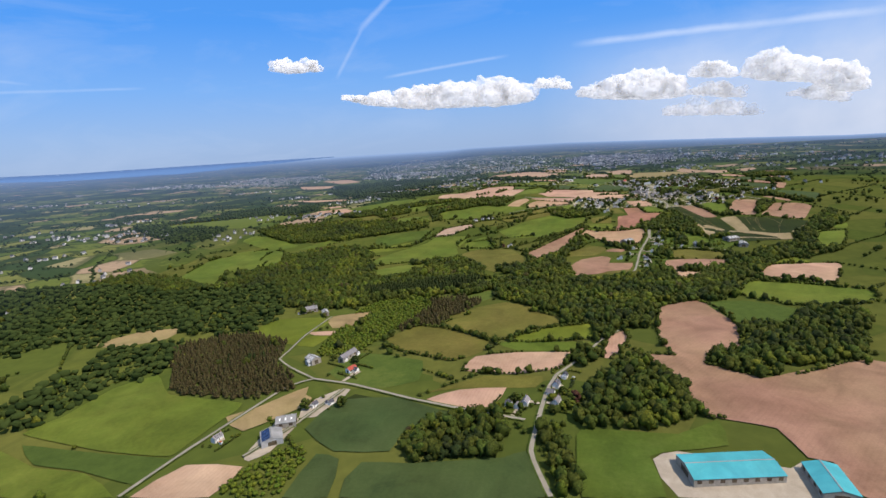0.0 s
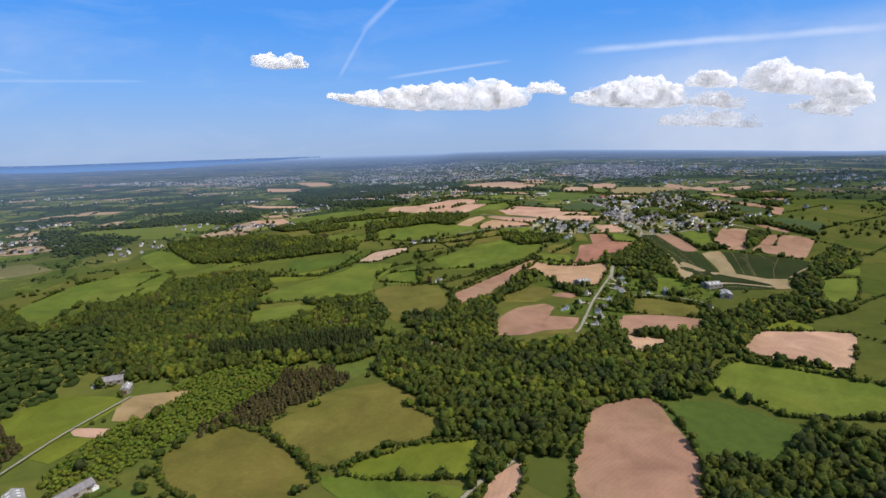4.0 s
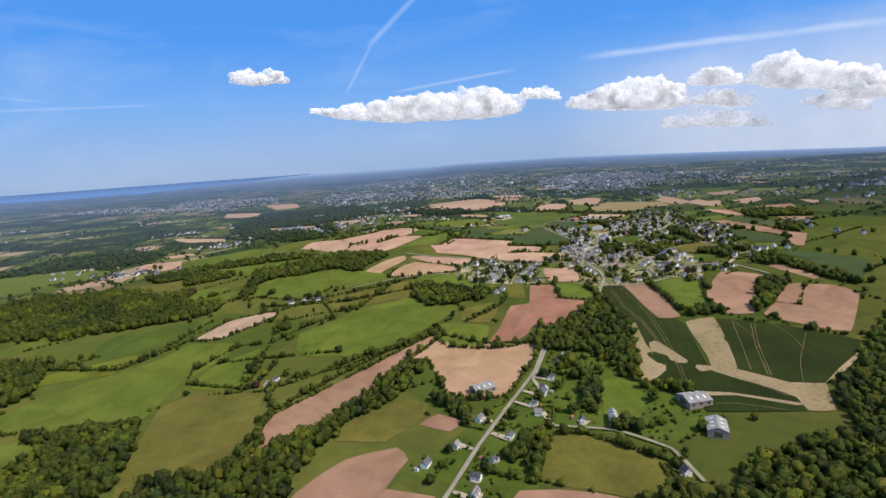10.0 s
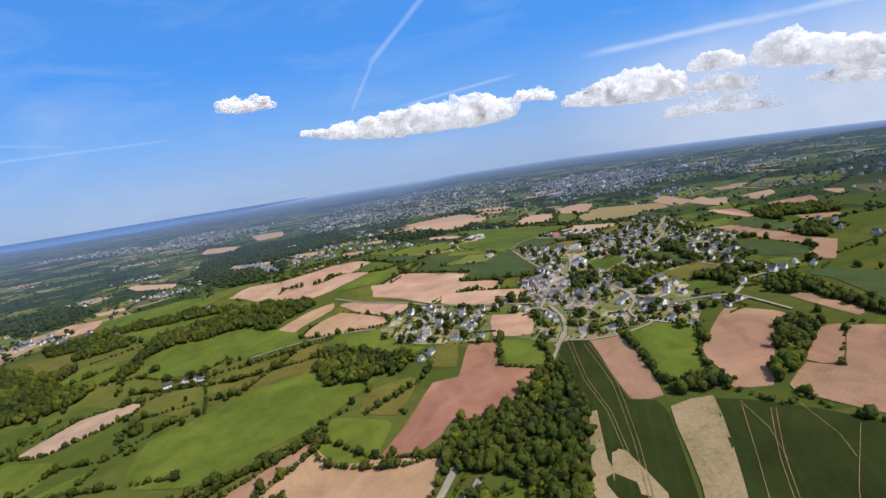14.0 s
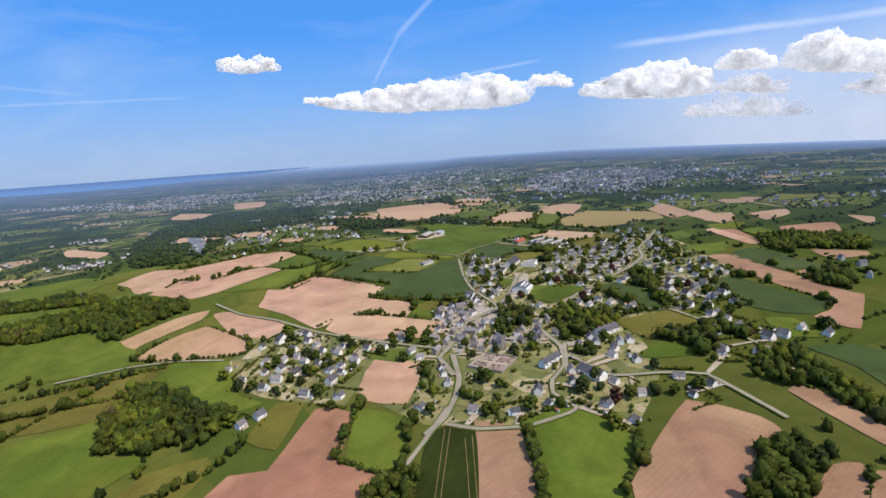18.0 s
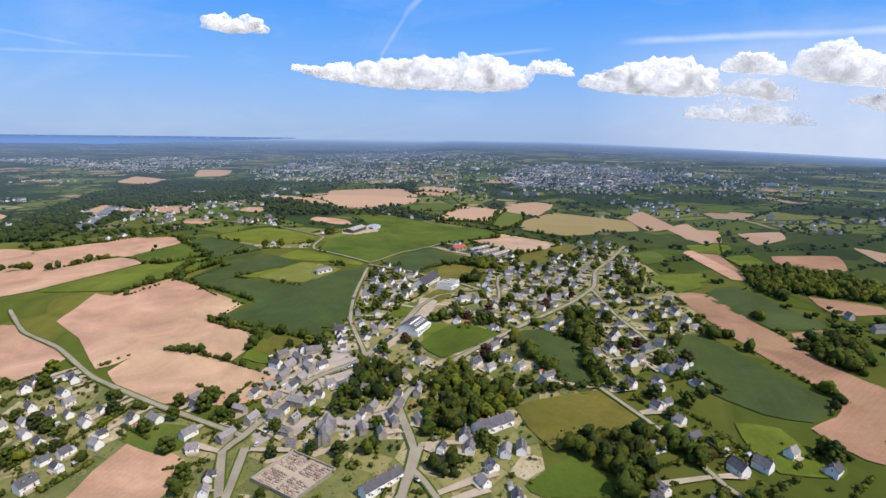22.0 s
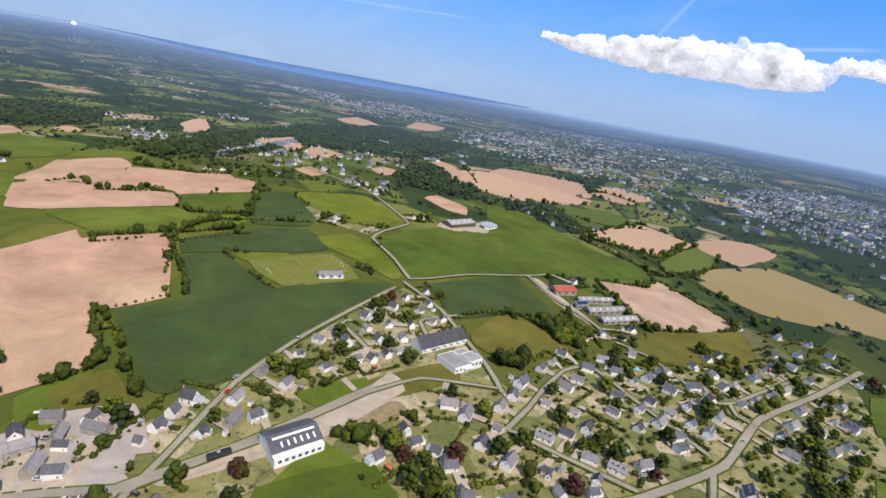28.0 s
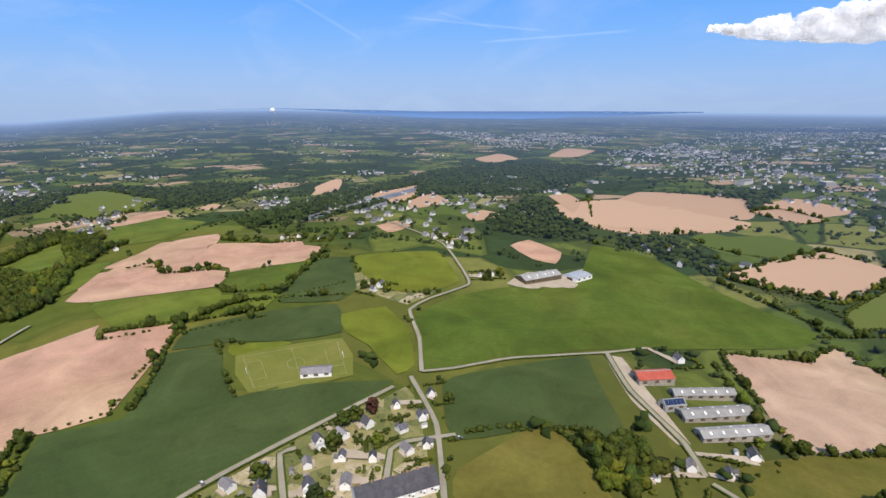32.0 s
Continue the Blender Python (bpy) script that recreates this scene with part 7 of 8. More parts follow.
new_row([(346.8, 1018.3, 155), (344.5, 1003.0, 155), (356.1, 1005.6, 155), (357.6, 995.8, 86), (347.1, 988.2, 94), (344.9, 970.2, 82), (346.5, 978.3, 94), (344.2, 950.5, 155), (352.0, 962.3, 155), (356.5, 972.2, 139), (363.4, 979.3, 139), (367.3, 990.1, 86), (369.4, 996.7, 142), (345.3, 940.1, 100), (361.7, 957.5, 155), (367.4, 966.9, 139)])
house_row([(482.7, 940.4, 95), (473.1, 912.5, 104), (473.9, 898.1, 104), (482.4, 918.9, 95), (497.9, 918.1, 104), (506.9, 919.7, 104), (514.6, 920.5, 104), (522.9, 923.8, 104), (496.8, 945.3, 95), (497.8, 964.9, 95), (527.8, 948.7, 95), (488.0, 888.1, 104), (478.5, 885.8, 104), (486.6, 902.3, 104), (518.8, 902.2, 104), (524.6, 902.3, 104), (473.9, 872.0, 17), (464.9, 866.8, 17), (479.6, 859.0, 17), (467.0, 854.7, 17)])
house_row([(424.4, 859.7, 55), (438.8, 912.9, 48), (420.4, 894.7, 50), (400.9, 918.9, 66), (413.9, 916.4, 97), (405.3, 939.5, 28), (449.9, 897.1, 48), (455.8, 905.5, 48)])
house_row([(-118.2, 230.9, 63), (-69.3, 313.0, 145), (-62.6, 322.4, 145), (-75.6, 257.0, 61), (-67.1, 257.4, 61), (-59.3, 296.2, 145), (28.2, 241.0, 154), (32.1, 238.2, 62), (56.5, 256.4, 65), (63.7, 266.7, 65), (52.5, 239.0, 62), (51.5, 247.9, 62), (37.0, 241.3, 62)])
house_row([(-118.8, 434.1, 81), (-122.7, 430.1, 81), (-126.5, 426.2, 81)])
house_row([(239.1, 1065.6, 106), (236.9, 1073.5, 106), (261.9, 1135.3, 142), (264.9, 1142.9, 142), (202.6, 1163.0, 148), (195.1, 1172.5, 148), (396.5, 1127.7, 57), (441.7, 1060.4, 124), (443.8, 1076.5, 124), (10.0, 887.2, 134), (89.2, 884.9, 134)])
house_row([(80.2, 1083.6, 142), (86.7, 1095.0, 142), (109.1, 1103.8, 142), (119.8, 1126.4, 142), (175.6, 1182.6, 142), (187.5, 1190.5, 142), (174.6, 1172.2, 142), (-158.5, 1355.7, 142), (-84.8, 1215.6, 142), (-158.2, 1265.9, 142)])
house_row([(81.2, 623.1, 0), (52.1, 777.1, 37), (62.8, 780.2, 74), (72.7, 779.3, 111), (-136.4, 814.5, 148), (-361.8, 1081.0, 5), (-293.6, 1036.0, 42), (-243.1, 999.4, 79), (-209.7, 1015.6, 116), (-156.5, 979.0, 153), (-128.7, 970.5, 10), (-102.9, 972.2, 47), (265.6, 614.2, 84), (251.7, 587.4, 121), (242.6, 570.6, 158)])


# ---- farm and public buildings ----
SHEDS = []

def barn(name, x, y, turn, l, w, eave, rise, wall, roof, label, ridge=None, lights=0, door_side=True, panels=False):
    """A long gabled shed: walls, two roof pitches with ridge cap, big doors, roof lights."""
    top = new(name)
    part("wall", shell(l, w, eave, rise), wall, top)
    south = part("roof", slope(l, w, eave, rise, -1, 0.25, 0.08), roof, top)
    north = part("roof", slope(l, w, eave, rise, 1, 0.25, 0.08), roof, top)
    part("ridge_cap", box(-l / 2 - 0.15, l / 2 + 0.15, -0.22, 0.22, eave + rise + 0.04, eave + rise + 0.2), ridge or roof, top)
    k = rise / (w / 2)
    for i in range(lights):
        px = (i - (lights - 1) / 2) * l / (lights + 0.5)
        for side, pitch in ((-1, south), (1, north)):
            y0, y1 = side * w * 0.16, side * w * 0.34
            v = [(px - 0.35, y0, eave + rise - abs(y0) * k + 0.17), (px + 0.35, y0, eave + rise - abs(y0) * k + 0.17), (px + 0.35, y1, eave + rise - abs(y1) * k + 0.17), (px - 0.35, y1, eave + rise - abs(y1) * k + 0.17)]
            v += [(a, b, c + 0.03) for a, b, c in v]
            part("roof_light", (v, [(0, 1, 2, 3), (7, 6, 5, 4), (0, 4, 5, 1), (1, 5, 6, 2), (2, 6, 7, 3), (3, 7, 4, 0)]), "whitepaint", pitch)
    if panels:
        n = max(3, int(l / 1.6))
        for i in range(n):
            px = (i - (n - 1) / 2) * l * 0.94 / n
            y0, y1 = -w * 0.06, -w * 0.46
            v = [(px - l * 0.45 / n, y0, eave + rise - abs(y0) * k + 0.17), (px + l * 0.45 / n, y0, eave + rise - abs(y0) * k + 0.17), (px + l * 0.45 / n, y1, eave + rise - abs(y1) * k + 0.17), (px - l * 0.45 / n, y1, eave + rise - abs(y1) * k + 0.17)]
            v += [(a, b, c + 0.04) for a, b, c in v]
            part("solar_panel", (v, [(0, 1, 2, 3), (7, 6, 5, 4), (0, 4, 5, 1), (1, 5, 6, 2), (2, 6, 7, 3), (3, 7, 4, 0)]), "solar", south)
    for s in (-1, 1):
        part("gable_door", box(s * l / 2 - 0.03, s * l / 2 + 0.03, -w * 0.2, w * 0.2, -0.3, eave * 0.85), "timber", top)
    n = max(2, int(l / 4))
    for i in range(n):
        px = (i - (n - 1) / 2) * l / n
        part("side_opening", box(px - 0.9, px + 0.9, -w / 2 - 0.03, -w / 2 + 0.02, eave * 0.25, eave * 0.8), "timber" if door_side else "glass", top)
    top.matrix_basis = pose(x, y, land(x, y) + LIFT * 0.8, 0, 0, turn)
    SHEDS.append((x, y, l * 0.6 + 1.0))
    return tagged(top, label, "barn" if "barn" in name or "shed" in name else "building", "farm buildings")


def flat_block(top, x0, x1, y0, y1, h, name="block"):
    b = part(name, box(x0, x1, y0, y1, -0.9, h), "render", top)
    part("parapet", join_boxes(box(x0, x1, y0, y0 + 0.15, h, h + 0.25), box(x0, x1, y1 - 0.15, y1, h, h + 0.25), box(x0, x0 + 0.15, y0 + 0.15, y1 - 0.15, h, h + 0.25), box(x1 - 0.15, x1, y0 + 0.15, y1 - 0.15, h, h + 0.25)), "render", b)
    part("flat_roof", box(x0 + 0.15, x1 - 0.15, y0 + 0.15, y1 - 0.15, h + 0.01, h + 0.08), "cement", b, "grey flat roof")
    n = max(2, int((x1 - x0) / 1.8))
    for i in range(n):
        c = x0 + (i + 0.5) * (x1 - x0) / n
        window(b, c, y0, h * 0.3, 0.9, h * 0.45, 0)


def school(x, y, turn, l, w):
    top = new("school")
    flat_block(top, -l / 2, l * 0.05, -w / 2, w / 2, 2.4)
    flat_block(top, l * 0.07, l / 2, -w / 2, w * 0.1, 3.2)
    flat_block(top, l * 0.07, l / 2, w * 0.12, w / 2, 2.2)
    part("entrance_canopy", box(-l * 0.2, l * 0.1, -w / 2 - 1.4, -w / 2, 1.6, 1.75), "whitepaint", top)
    top.matrix_basis = pose(x, y, land(x, y) + LIFT * 0.8, 0, 0, turn)
    SHEDS.append((x, y, l * 0.6 + 1.0))
    tagged(top, "new white flat-roofed public building with grey roofs", "building")


def hall(x, y, turn, l, w):
    top = new("sports_hall")
    part("wall", shell(l, w, 3.0, 2.0), "render", top)
    for side in (-1, 1):
        p = part("roof", slope(l, w, 3.0, 2.0, side, 0.3, 0.1), "slate", top)
        k = 2.0 / (w / 2)
        if side < 0:
            for a, b, c, d in [(-l * 0.42, l * 0.42, 0.10, 0.16)] + [(-l * 0.3 + i * l * 0.13, -l * 0.3 + i * l * 0.13 + 0.5, 0.26, 0.42) for i in range(6)]:
                v = [(a, -w * c, 5.0 - w * c * k + 0.2), (b, -w * c, 5.0 - w * c * k + 0.2), (b, -w * d, 5.0 - w * d * k + 0.2), (a, -w * d, 5.0 - w * d * k + 0.2)]
                v += [(q, r, s + 0.04) for q, r, s in v]
                part("roof_light", (v, [(0, 1, 2, 3), (7, 6, 5, 4), (0, 4, 5, 1), (1, 5, 6, 2), (2, 6, 7, 3), (3, 7, 4, 0)]), "whitepaint", p, "white roof light strip")
    part("lean_to", box(-l / 2, l / 2, -w / 2 - 1.6, -w / 2 - 0.01, -0.9, 2.3), "whitepaint", top)
    for i in range(7):
        window(top, (i - 3) * l / 7.6, -w / 2 - 1.6, 0.6, 1.0, 1.0, 0)
    top.matrix_basis = pose(x, y, land(x, y) + LIFT * 0.8, 0, 0, turn)
    SHEDS.append((x, y, l * 0.6 + 1.0))
    tagged(top, "large white sports hall with dark roof and white roof lights", "building")


def church(x, y, turn, l):
    top = new("church")
    part("nave", shell(l, 5.4, 3.4, 3.0), "stonewall", top)
    for side in (-1, 1):
        part("nave_roof", slope(l, 5.4, 3.4, 3.0, side), "paleroof", top)
    t = part("transept", shell(8.4, 4.2, 3.0, 2.4), "stonewall", top, "", (-l * 0.18, 0, 0), 90)
    for side in (-1, 1):
        part("transept_roof", slope(8.4, 4.2, 3.0, 2.4, side), "paleroof", t)
    b = part("belfry", box(l / 2 - 1.6, l / 2 + 0.4, -1.0, 1.0, -0.9, 8.0), "stonewall", top)
    part("spire", ([(l / 2 - 1.7, -1.1, 8.0), (l / 2 + 0.5, -1.1, 8.0), (l / 2 + 0.5, 1.1, 8.0), (l / 2 - 1.7, 1.1, 8.0), (l / 2 - 0.6, 0, 10.4)], [(3, 2, 1, 0), (0, 1, 4), (1, 2, 4), (2, 3, 4), (3, 0, 4)]), "paleroof", b)
    for i in range(4):
        for s, f in ((-2.7, 0), (2.7, 1)):
            window(top, (i - 0.4) * l / 6, s, 1.0, 0.5, 1.4, f)
    top.matrix_basis = pose(x, y, land(x, y) + LIFT * 0.8, 0, 0, turn) @ Matrix.Diagonal((0.74, 0.74, 0.74, 1))
    SHEDS.append((x, y, l * 0.6 + 1.0))
    tagged(top, "old granite village church with slate roofs", "church")


def terrace_row(x, y, turn, l, w):
    """A row of joined low houses."""
    top = new("terraced_houses")
    part("wall", shell(l, w, 1.8, w * 0.42), "render", top)
    for side in (-1, 1):
        part("roof", slope(l, w, 1.8, w * 0.42, side), "slate", top)
    n = max(3, int(l / 3.2))
    for i in range(n):
        c = (i - (n - 1) / 2) * l / n
        window(top, c - 0.6, -w / 2, 0.5, 0.6, 0.7, 0)
        window(top, c - 0.4, w / 2, 0.5, 0.6, 0.7, 1)
        part("door", box(c + 0.2, c + 0.75, -w / 2 - 0.03, -w / 2 + 0.02, -0.05, 1.1), "timber", top)
        chimney(top, c, 1.8 + w * 0.42, "brick")
        part("porch", box(c + 0.05, c + 0.9, -w / 2 - 0.7, -w / 2 - 0.04, 1.15, 1.25), "whitepaint", top)
    top.matrix_basis = pose(x, y, land(x, y) + LIFT * 0.8, 0, 0, turn)
    SHEDS.append((x, y, l * 0.6 + 1.0))
    tagged(top, "long white terrace of low houses with slate roof", "house", "terraces")


def car(x, y, turn, paint="carpaint", first=[]):
    if first and paint == "carpaint":
        copy_thing(first[0], pose(x, y, land(x, y) + LIFT + 0.02, 0, 0, turn))
        return
    top = new("car")
    body = bmesh.new()
    bmesh.ops.create_cube(body, size=1.0, matrix=Matrix.LocRotScale((0, 0, 0.38), None, (2.3, 0.95, 0.42)))
    bmesh.ops.bevel(body, geom=body.edges[:], offset=0.1, segments=2, affect="EDGES")
    me = bpy.data.meshes.new("body")
    body.to_mesh(me)
    body.free()
    me.materials.append(M[paint])
    b = new("body", me)
    b.parent = top
    c = [(-0.85, -0.42, 0.58), (0.6, -0.42, 0.58), (0.6, 0.42, 0.58), (-0.85, 0.42, 0.58), (-0.6, -0.34, 0.88), (0.2, -0.34, 0.88), (0.2, 0.34, 0.88), (-0.6, 0.34, 0.88)]
    part("cabin_glass", (c, [(0, 1, 5, 4), (1, 2, 6, 5), (2, 3, 7, 6), (3, 0, 4, 7), (4, 5, 6, 7)]), "glass", top)
    part("car_roof", box(-0.6, 0.2, -0.34, 0.34, 0.87, 0.90), paint, top)
    for wx in (-0.72, 0.72):
        for wy in (-0.45, 0.45):
            bm = bmesh.new()
            bmesh.ops.create_cone(bm, segments=12, radius1=0.19, radius2=0.19, depth=0.14, cap_ends=True, matrix=Matrix.Translation((wx, wy, 0.19)) @ Matrix.Rotation(radians(90), 4, "X"))
            me = bpy.data.meshes.new("wheel")
            bm.to_mesh(me)
            bm.free()
            me.materials.append(M["rubber"])
            wheel = new("wheel", me)
            wheel.parent = top
    top.matrix_basis = pose(x, y, land(x, y) + LIFT + 0.02, 0, 0, turn)
    tagged(top, "small bright red parked car" if paint == "redpaint" else "small parked car on the asphalt", "car", "parked cars")
    bpy.context.view_layer.update()
    if paint == "carpaint":
        first.append(top)


def bus(x, y, turn):
    top = new("coach")
    body = part("body", box(-3.1, 3.1, -0.65, 0.65, 0.2, 1.7), "black", top)
    part("windscreen", box(3.1, 3.13, -0.58, 0.58, 0.8, 1.6), "glass", body)
    for s in (-1, 1):
        part("window_band", box(-2.9, 2.9, s * 0.66 - 0.012, s * 0.66 + 0.012, 0.95, 1.5), "glass", body)
    part("roof_hatch", box(-0.5, 0.3, -0.3, 0.3, 1.7, 1.78), "metal", body)
    for wx in (-2.0, 2.1):
        for wy in (-0.62, 0.62):
            bm = bmesh.new()
            bmesh.ops.create_cone(bm, segments=14, radius1=0.27, radius2=0.27, depth=0.16, cap_ends=True, matrix=Matrix.Translation((wx, wy, 0.27)) @ Matrix.Rotation(radians(90), 4, "X"))
            me = bpy.data.meshes.new("wheel")
            bm.to_mesh(me)
            bm.free()
            me.materials.append(M["rubber"])
            wheel = new("wheel", me)
            wheel.parent = top
    top.matrix_basis = pose(x, y, land(x, y) + LIFT + 0.02, 0, 0, turn)
    tagged(top, "long black coach parked on pale gravel", "bus")


def cemetery(corners):
    """A walled graveyard: gravel paths between blocks of graves."""
    a, b, c, d = [Vector(p) for p in corners]
    at = lambda u, v: (a * (1 - u) + b * u) * (1 - v) + (d * (1 - u) + c * u) * v
    z = lambda p: land(p.x, p.y) + LIFT * 0.9
    top = new("cemetery")
    ring = [at(0, 0), at(1, 0), at(1, 1), at(0, 1)]
    slab = [(p.x, p.y, z(p)) for p in ring] + [(p.x, p.y, z(p) - 0.9) for p in ring]
    mesh_object("gravel_ground", slab, [(0, 1, 2, 3), (7, 6, 5, 4), (0, 4, 5, 1), (1, 5, 6, 2), (2, 6, 7, 3), (3, 7, 4, 0)], "gravel", top)
    for p, q in zip(ring, ring[1:] + ring[:1]):
        n = Vector((-(q - p).y, (q - p).x)).normalized() * 0.15
        v = [(s.x, s.y, z(s) + h) for h in (-0.3, 0.75) for s in (p - n, q - n, q + n, p + n)]
        mesh_object("wall", v, [(3, 2, 1, 0), (4, 5, 6, 7), (0, 1, 5, 4), (1, 2, 6, 5), (2, 3, 7, 6), (3, 0, 4, 7)], "stonewall", top)
    gv, gf = join_boxes(box(-0.55, 0.55, -0.26, 0.26, -0.1, 0.2), box(-0.55, -0.42, -0.24, 0.24, 0.2, 0.62))
    first = None
    turn = math.atan2((b - a).y, (b - a).x)
    r = random.Random(5)
    for i in range(11):
        for j in range(16):
            u, v = 0.05 + 0.9 * (i + 0.5) / 11, 0.04 + 0.92 * (j + 0.5) / 16
            if abs(u - 0.5) < 0.05 or abs(v - 0.5) < 0.035 or r.random() < 0.08:
                continue
            p = at(u, v)
            if first is None:
                first = mesh_object("grave", gv, gf, "grave", top)
                g = first
            else:
                g = new("grave", first.data)
                g.parent = top
            g.matrix_basis = Matrix.Translation((p.x, p.y, z(p))) @ Matrix.Rotation(turn, 4, "Z") @ Matrix.Diagonal((r.uniform(0.8, 1.1), r.uniform(0.8, 1.15), r.uniform(0.7, 1.3), 1))
    SHEDS.append(((a.x + c.x) / 2, (a.y + c.y) / 2, (c - a).length * 0.52))
    tagged(top, "walled cemetery with rows of granite graves and pale paths", "cemetery")


def pitch_marks(corners):
    a, b, c, d = [Vector(p) for p in corners]
    at = lambda u, v: (a * (1 - u) + b * u) * (1 - v) + (d * (1 - u) + c * u) * v
    lines = [[(.06, .07), (.94, .07), (.94, .93), (.06, .93), (.06, .07)], [(.5, .07), (.5, .93)],
             [(.06, .27), (.2, .27), (.2, .73), (.06, .73)], [(.94, .27), (.8, .27), (.8, .73), (.94, .73)],
             [(.5 + .085 * math.cos(k * .3927), .5 + .135 * math.sin(k * .3927)) for k in range(17)]]
    for line in lines:
        pts = [at(*q) for q in line]
        verts, faces = [], []
        for p, q in zip(pts, pts[1:]):
            n = Vector((-(q - p).y, (q - p).x)).normalized() * 0.05
            k = len(verts)
            verts += [(s.x, s.y, land(s.x, s.y) + 0.66) for s in (p - n, q - n, q + n, p + n)]
            faces.append((k, k + 1, k + 2, k + 3))
        tagged(mesh_object("pitch_line", verts, faces, "gravel"), "worn pale chalk line on the turf", "line", "pitch lines", "structure")
    for u in (0.045, 0.955):
        p, q = at(u, .45), at(u, .55)
        goal = new("goal")
        for s in (p, q):
            part("post", box(s.x - .05, s.x + .05, s.y - .05, s.y + .05, land(s.x, s.y), land(s.x, s.y) + 1.9), "whitepaint", goal)
        m = (p + q) / 2
        turn = math.degrees(math.atan2((q - p).y, (q - p).x))
        part("crossbar", box(-(q - p).length / 2, (q - p).length / 2, -.05, .05, -.05, .05), "whitepaint", goal, "", (m.x, m.y, land(m.x, m.y) + 1.9), turn)
        tagged(goal, "white football goal at the end of the pitch", "goal", "goals")


def pool(x, y):
    ob = new("swimming_pool")
    part("coping", box(-2.3, 2.3, -1.4, 1.4, -0.5, 0.08), "gravel", ob)
    part("water", box(-1.9, 1.9, -1.0, 1.0, 0.0, 0.095), "pool", ob, "turquoise pool water")
    ob.matrix_basis = pose(x, y, land(x, y) + LIFT, 0, 0, 30)
    tagged(ob, "small turquoise swimming pool in a garden", "pool", "pools")


# ---- what stands round the houses ----
def gardens():
    """Shrubs, small trees and clipped hedges of the house plots."""
    r = random.Random(3)
    shrubs, small, canopy = [], [], []
    for x, y, t in HOMES:
        a = radians(t)
        for _ in range(r.randint(4, 7)):
            d, b = r.uniform(5.0, 9.5), r.uniform(0, 6.28)
            p = (x + d * math.cos(b), y + d * math.sin(b))
            if min(math.hypot(p[0] - h[0], p[1] - h[1]) for h in HOMES) > 4.6 and clear_of_roads(p, 2.4):
                (small if r.random() < 0.16 else shrubs).append(p)
        if r.random() < 0.6:
            for side in r.sample((0, 1, 2, 3), r.choice((1, 2, 2))):
                c, s = math.cos(a + side * 1.5708), math.sin(a + side * 1.5708)
                for k in range(13):
                    u = -7.2 + 1.2 * k
                    p = (x + 7.4 * c - u * s, y + 7.4 * s + u * c)
                    if clear_of_roads(p, 1.6) and min(math.hypot(p[0] - h[0], p[1] - h[1]) for h in HOMES) > 4.2:
                        shrubs.append(p)
    for x0, x1, y0, y1, poly in PLOTS:
        for _ in range(int((x1 - x0) * (y1 - y0) / 16)):
            p = (r.uniform(x0, x1), r.uniform(y0, y1))
            if noise.fractal((p[0] * 0.03, p[1] * 0.03, 7.0), 0.9, 2.0, 3) < -0.05 or not inside(p, poly):
                continue
            if any(a < p[0] < b and c < p[1] < d and inside(p, q) for a, b, c, d, q in TAKEN):
                continue
            if min(math.hypot(p[0] - h[0], p[1] - h[1]) for h in HOMES) > 5.4 and clear_of_roads(p, 1.8) and clear_of_sheds(p):
                (small if r.random() < 0.035 else canopy if r.random() < 0.13 else shrubs).append(p)
    tagged(scatter("garden_shrubs", shrubs, BUSHES, ["leaf", "leaf_young", "leaf_dark"], 71, [0.6, 0.25, 0.15], (0.38, 0.9)), "garden shrubs and clipped hedges between house plots", "shrubs", kind="stuff")
    tagged(scatter("garden_trees", canopy, BROAD, ["leaf", "leaf_young", "leaf_dark"], 72, [0.6, 0.25, 0.15], (0.45, 0.95)), "broadleaved trees in village gardens", "trees", kind="stuff")
    trees(small)


def clear_of_sheds(p):
    return all(math.hypot(p[0] - x, p[1] - y) > reach for x, y, reach in SHEDS)


def clear_of_roads(p, gap):
    for ax, ay, bx, by, w in LANES:
        if abs(p[0] - ax) > 120 and abs(p[0] - bx) > 120:
            continue
        dx, dy = bx - ax, by - ay
        u = max(0.0, min(1.0, ((p[0] - ax) * dx + (p[1] - ay) * dy) / max(dx * dx + dy * dy, 1e-6)))
        if math.hypot(p[0] - ax - u * dx, p[1] - ay - u * dy) < gap + w / 2:
            return False
    return True


def tree_thing(kind, seed):
    """One tree: a tapered, forked trunk and a ragged crown."""
    top = new("tree")
    v, f = clumps(300 + seed, 16, 4.4, 5.6, 1.2)
    crown = soup("crown", v, f, kind)
    crown.parent = top
    tv, tf = [], []
    limbs = [((0, 0, -0.5), (0.05, 0.02, 2.2), 0.26, 0.16)] + [((0.05, 0.02, 1.6), (1.1 * math.cos(k * 2.1), 1.1 * math.sin(k * 2.1), 3.4), 0.12, 0.05) for k in range(3)]
    for a, b, ra, rb in limbs:
        n = len(tv)
        for (px, py, pz), rad in ((a, ra), (b, rb)):
            tv += [(px + rad * math.cos(i * 1.0472), py + rad * math.sin(i * 1.0472), pz) for i in range(6)]
        tf += [(n + i, n + (i + 1) % 6, n + 6 + (i + 1) % 6, n + 6 + i) for i in range(6)]
    part("trunk", (tv, tf), "bark", top)
    words = {"leaf": "round green broadleaved tree in full leaf", "leaf_dark": "dense dark evergreen tree in a garden", "leaf_young": "light green young tree in a garden", "leaf_red": "tree with dark copper-red leaves"}
    return tagged(top, words[kind], "tree", "single trees")


SINGLE = []


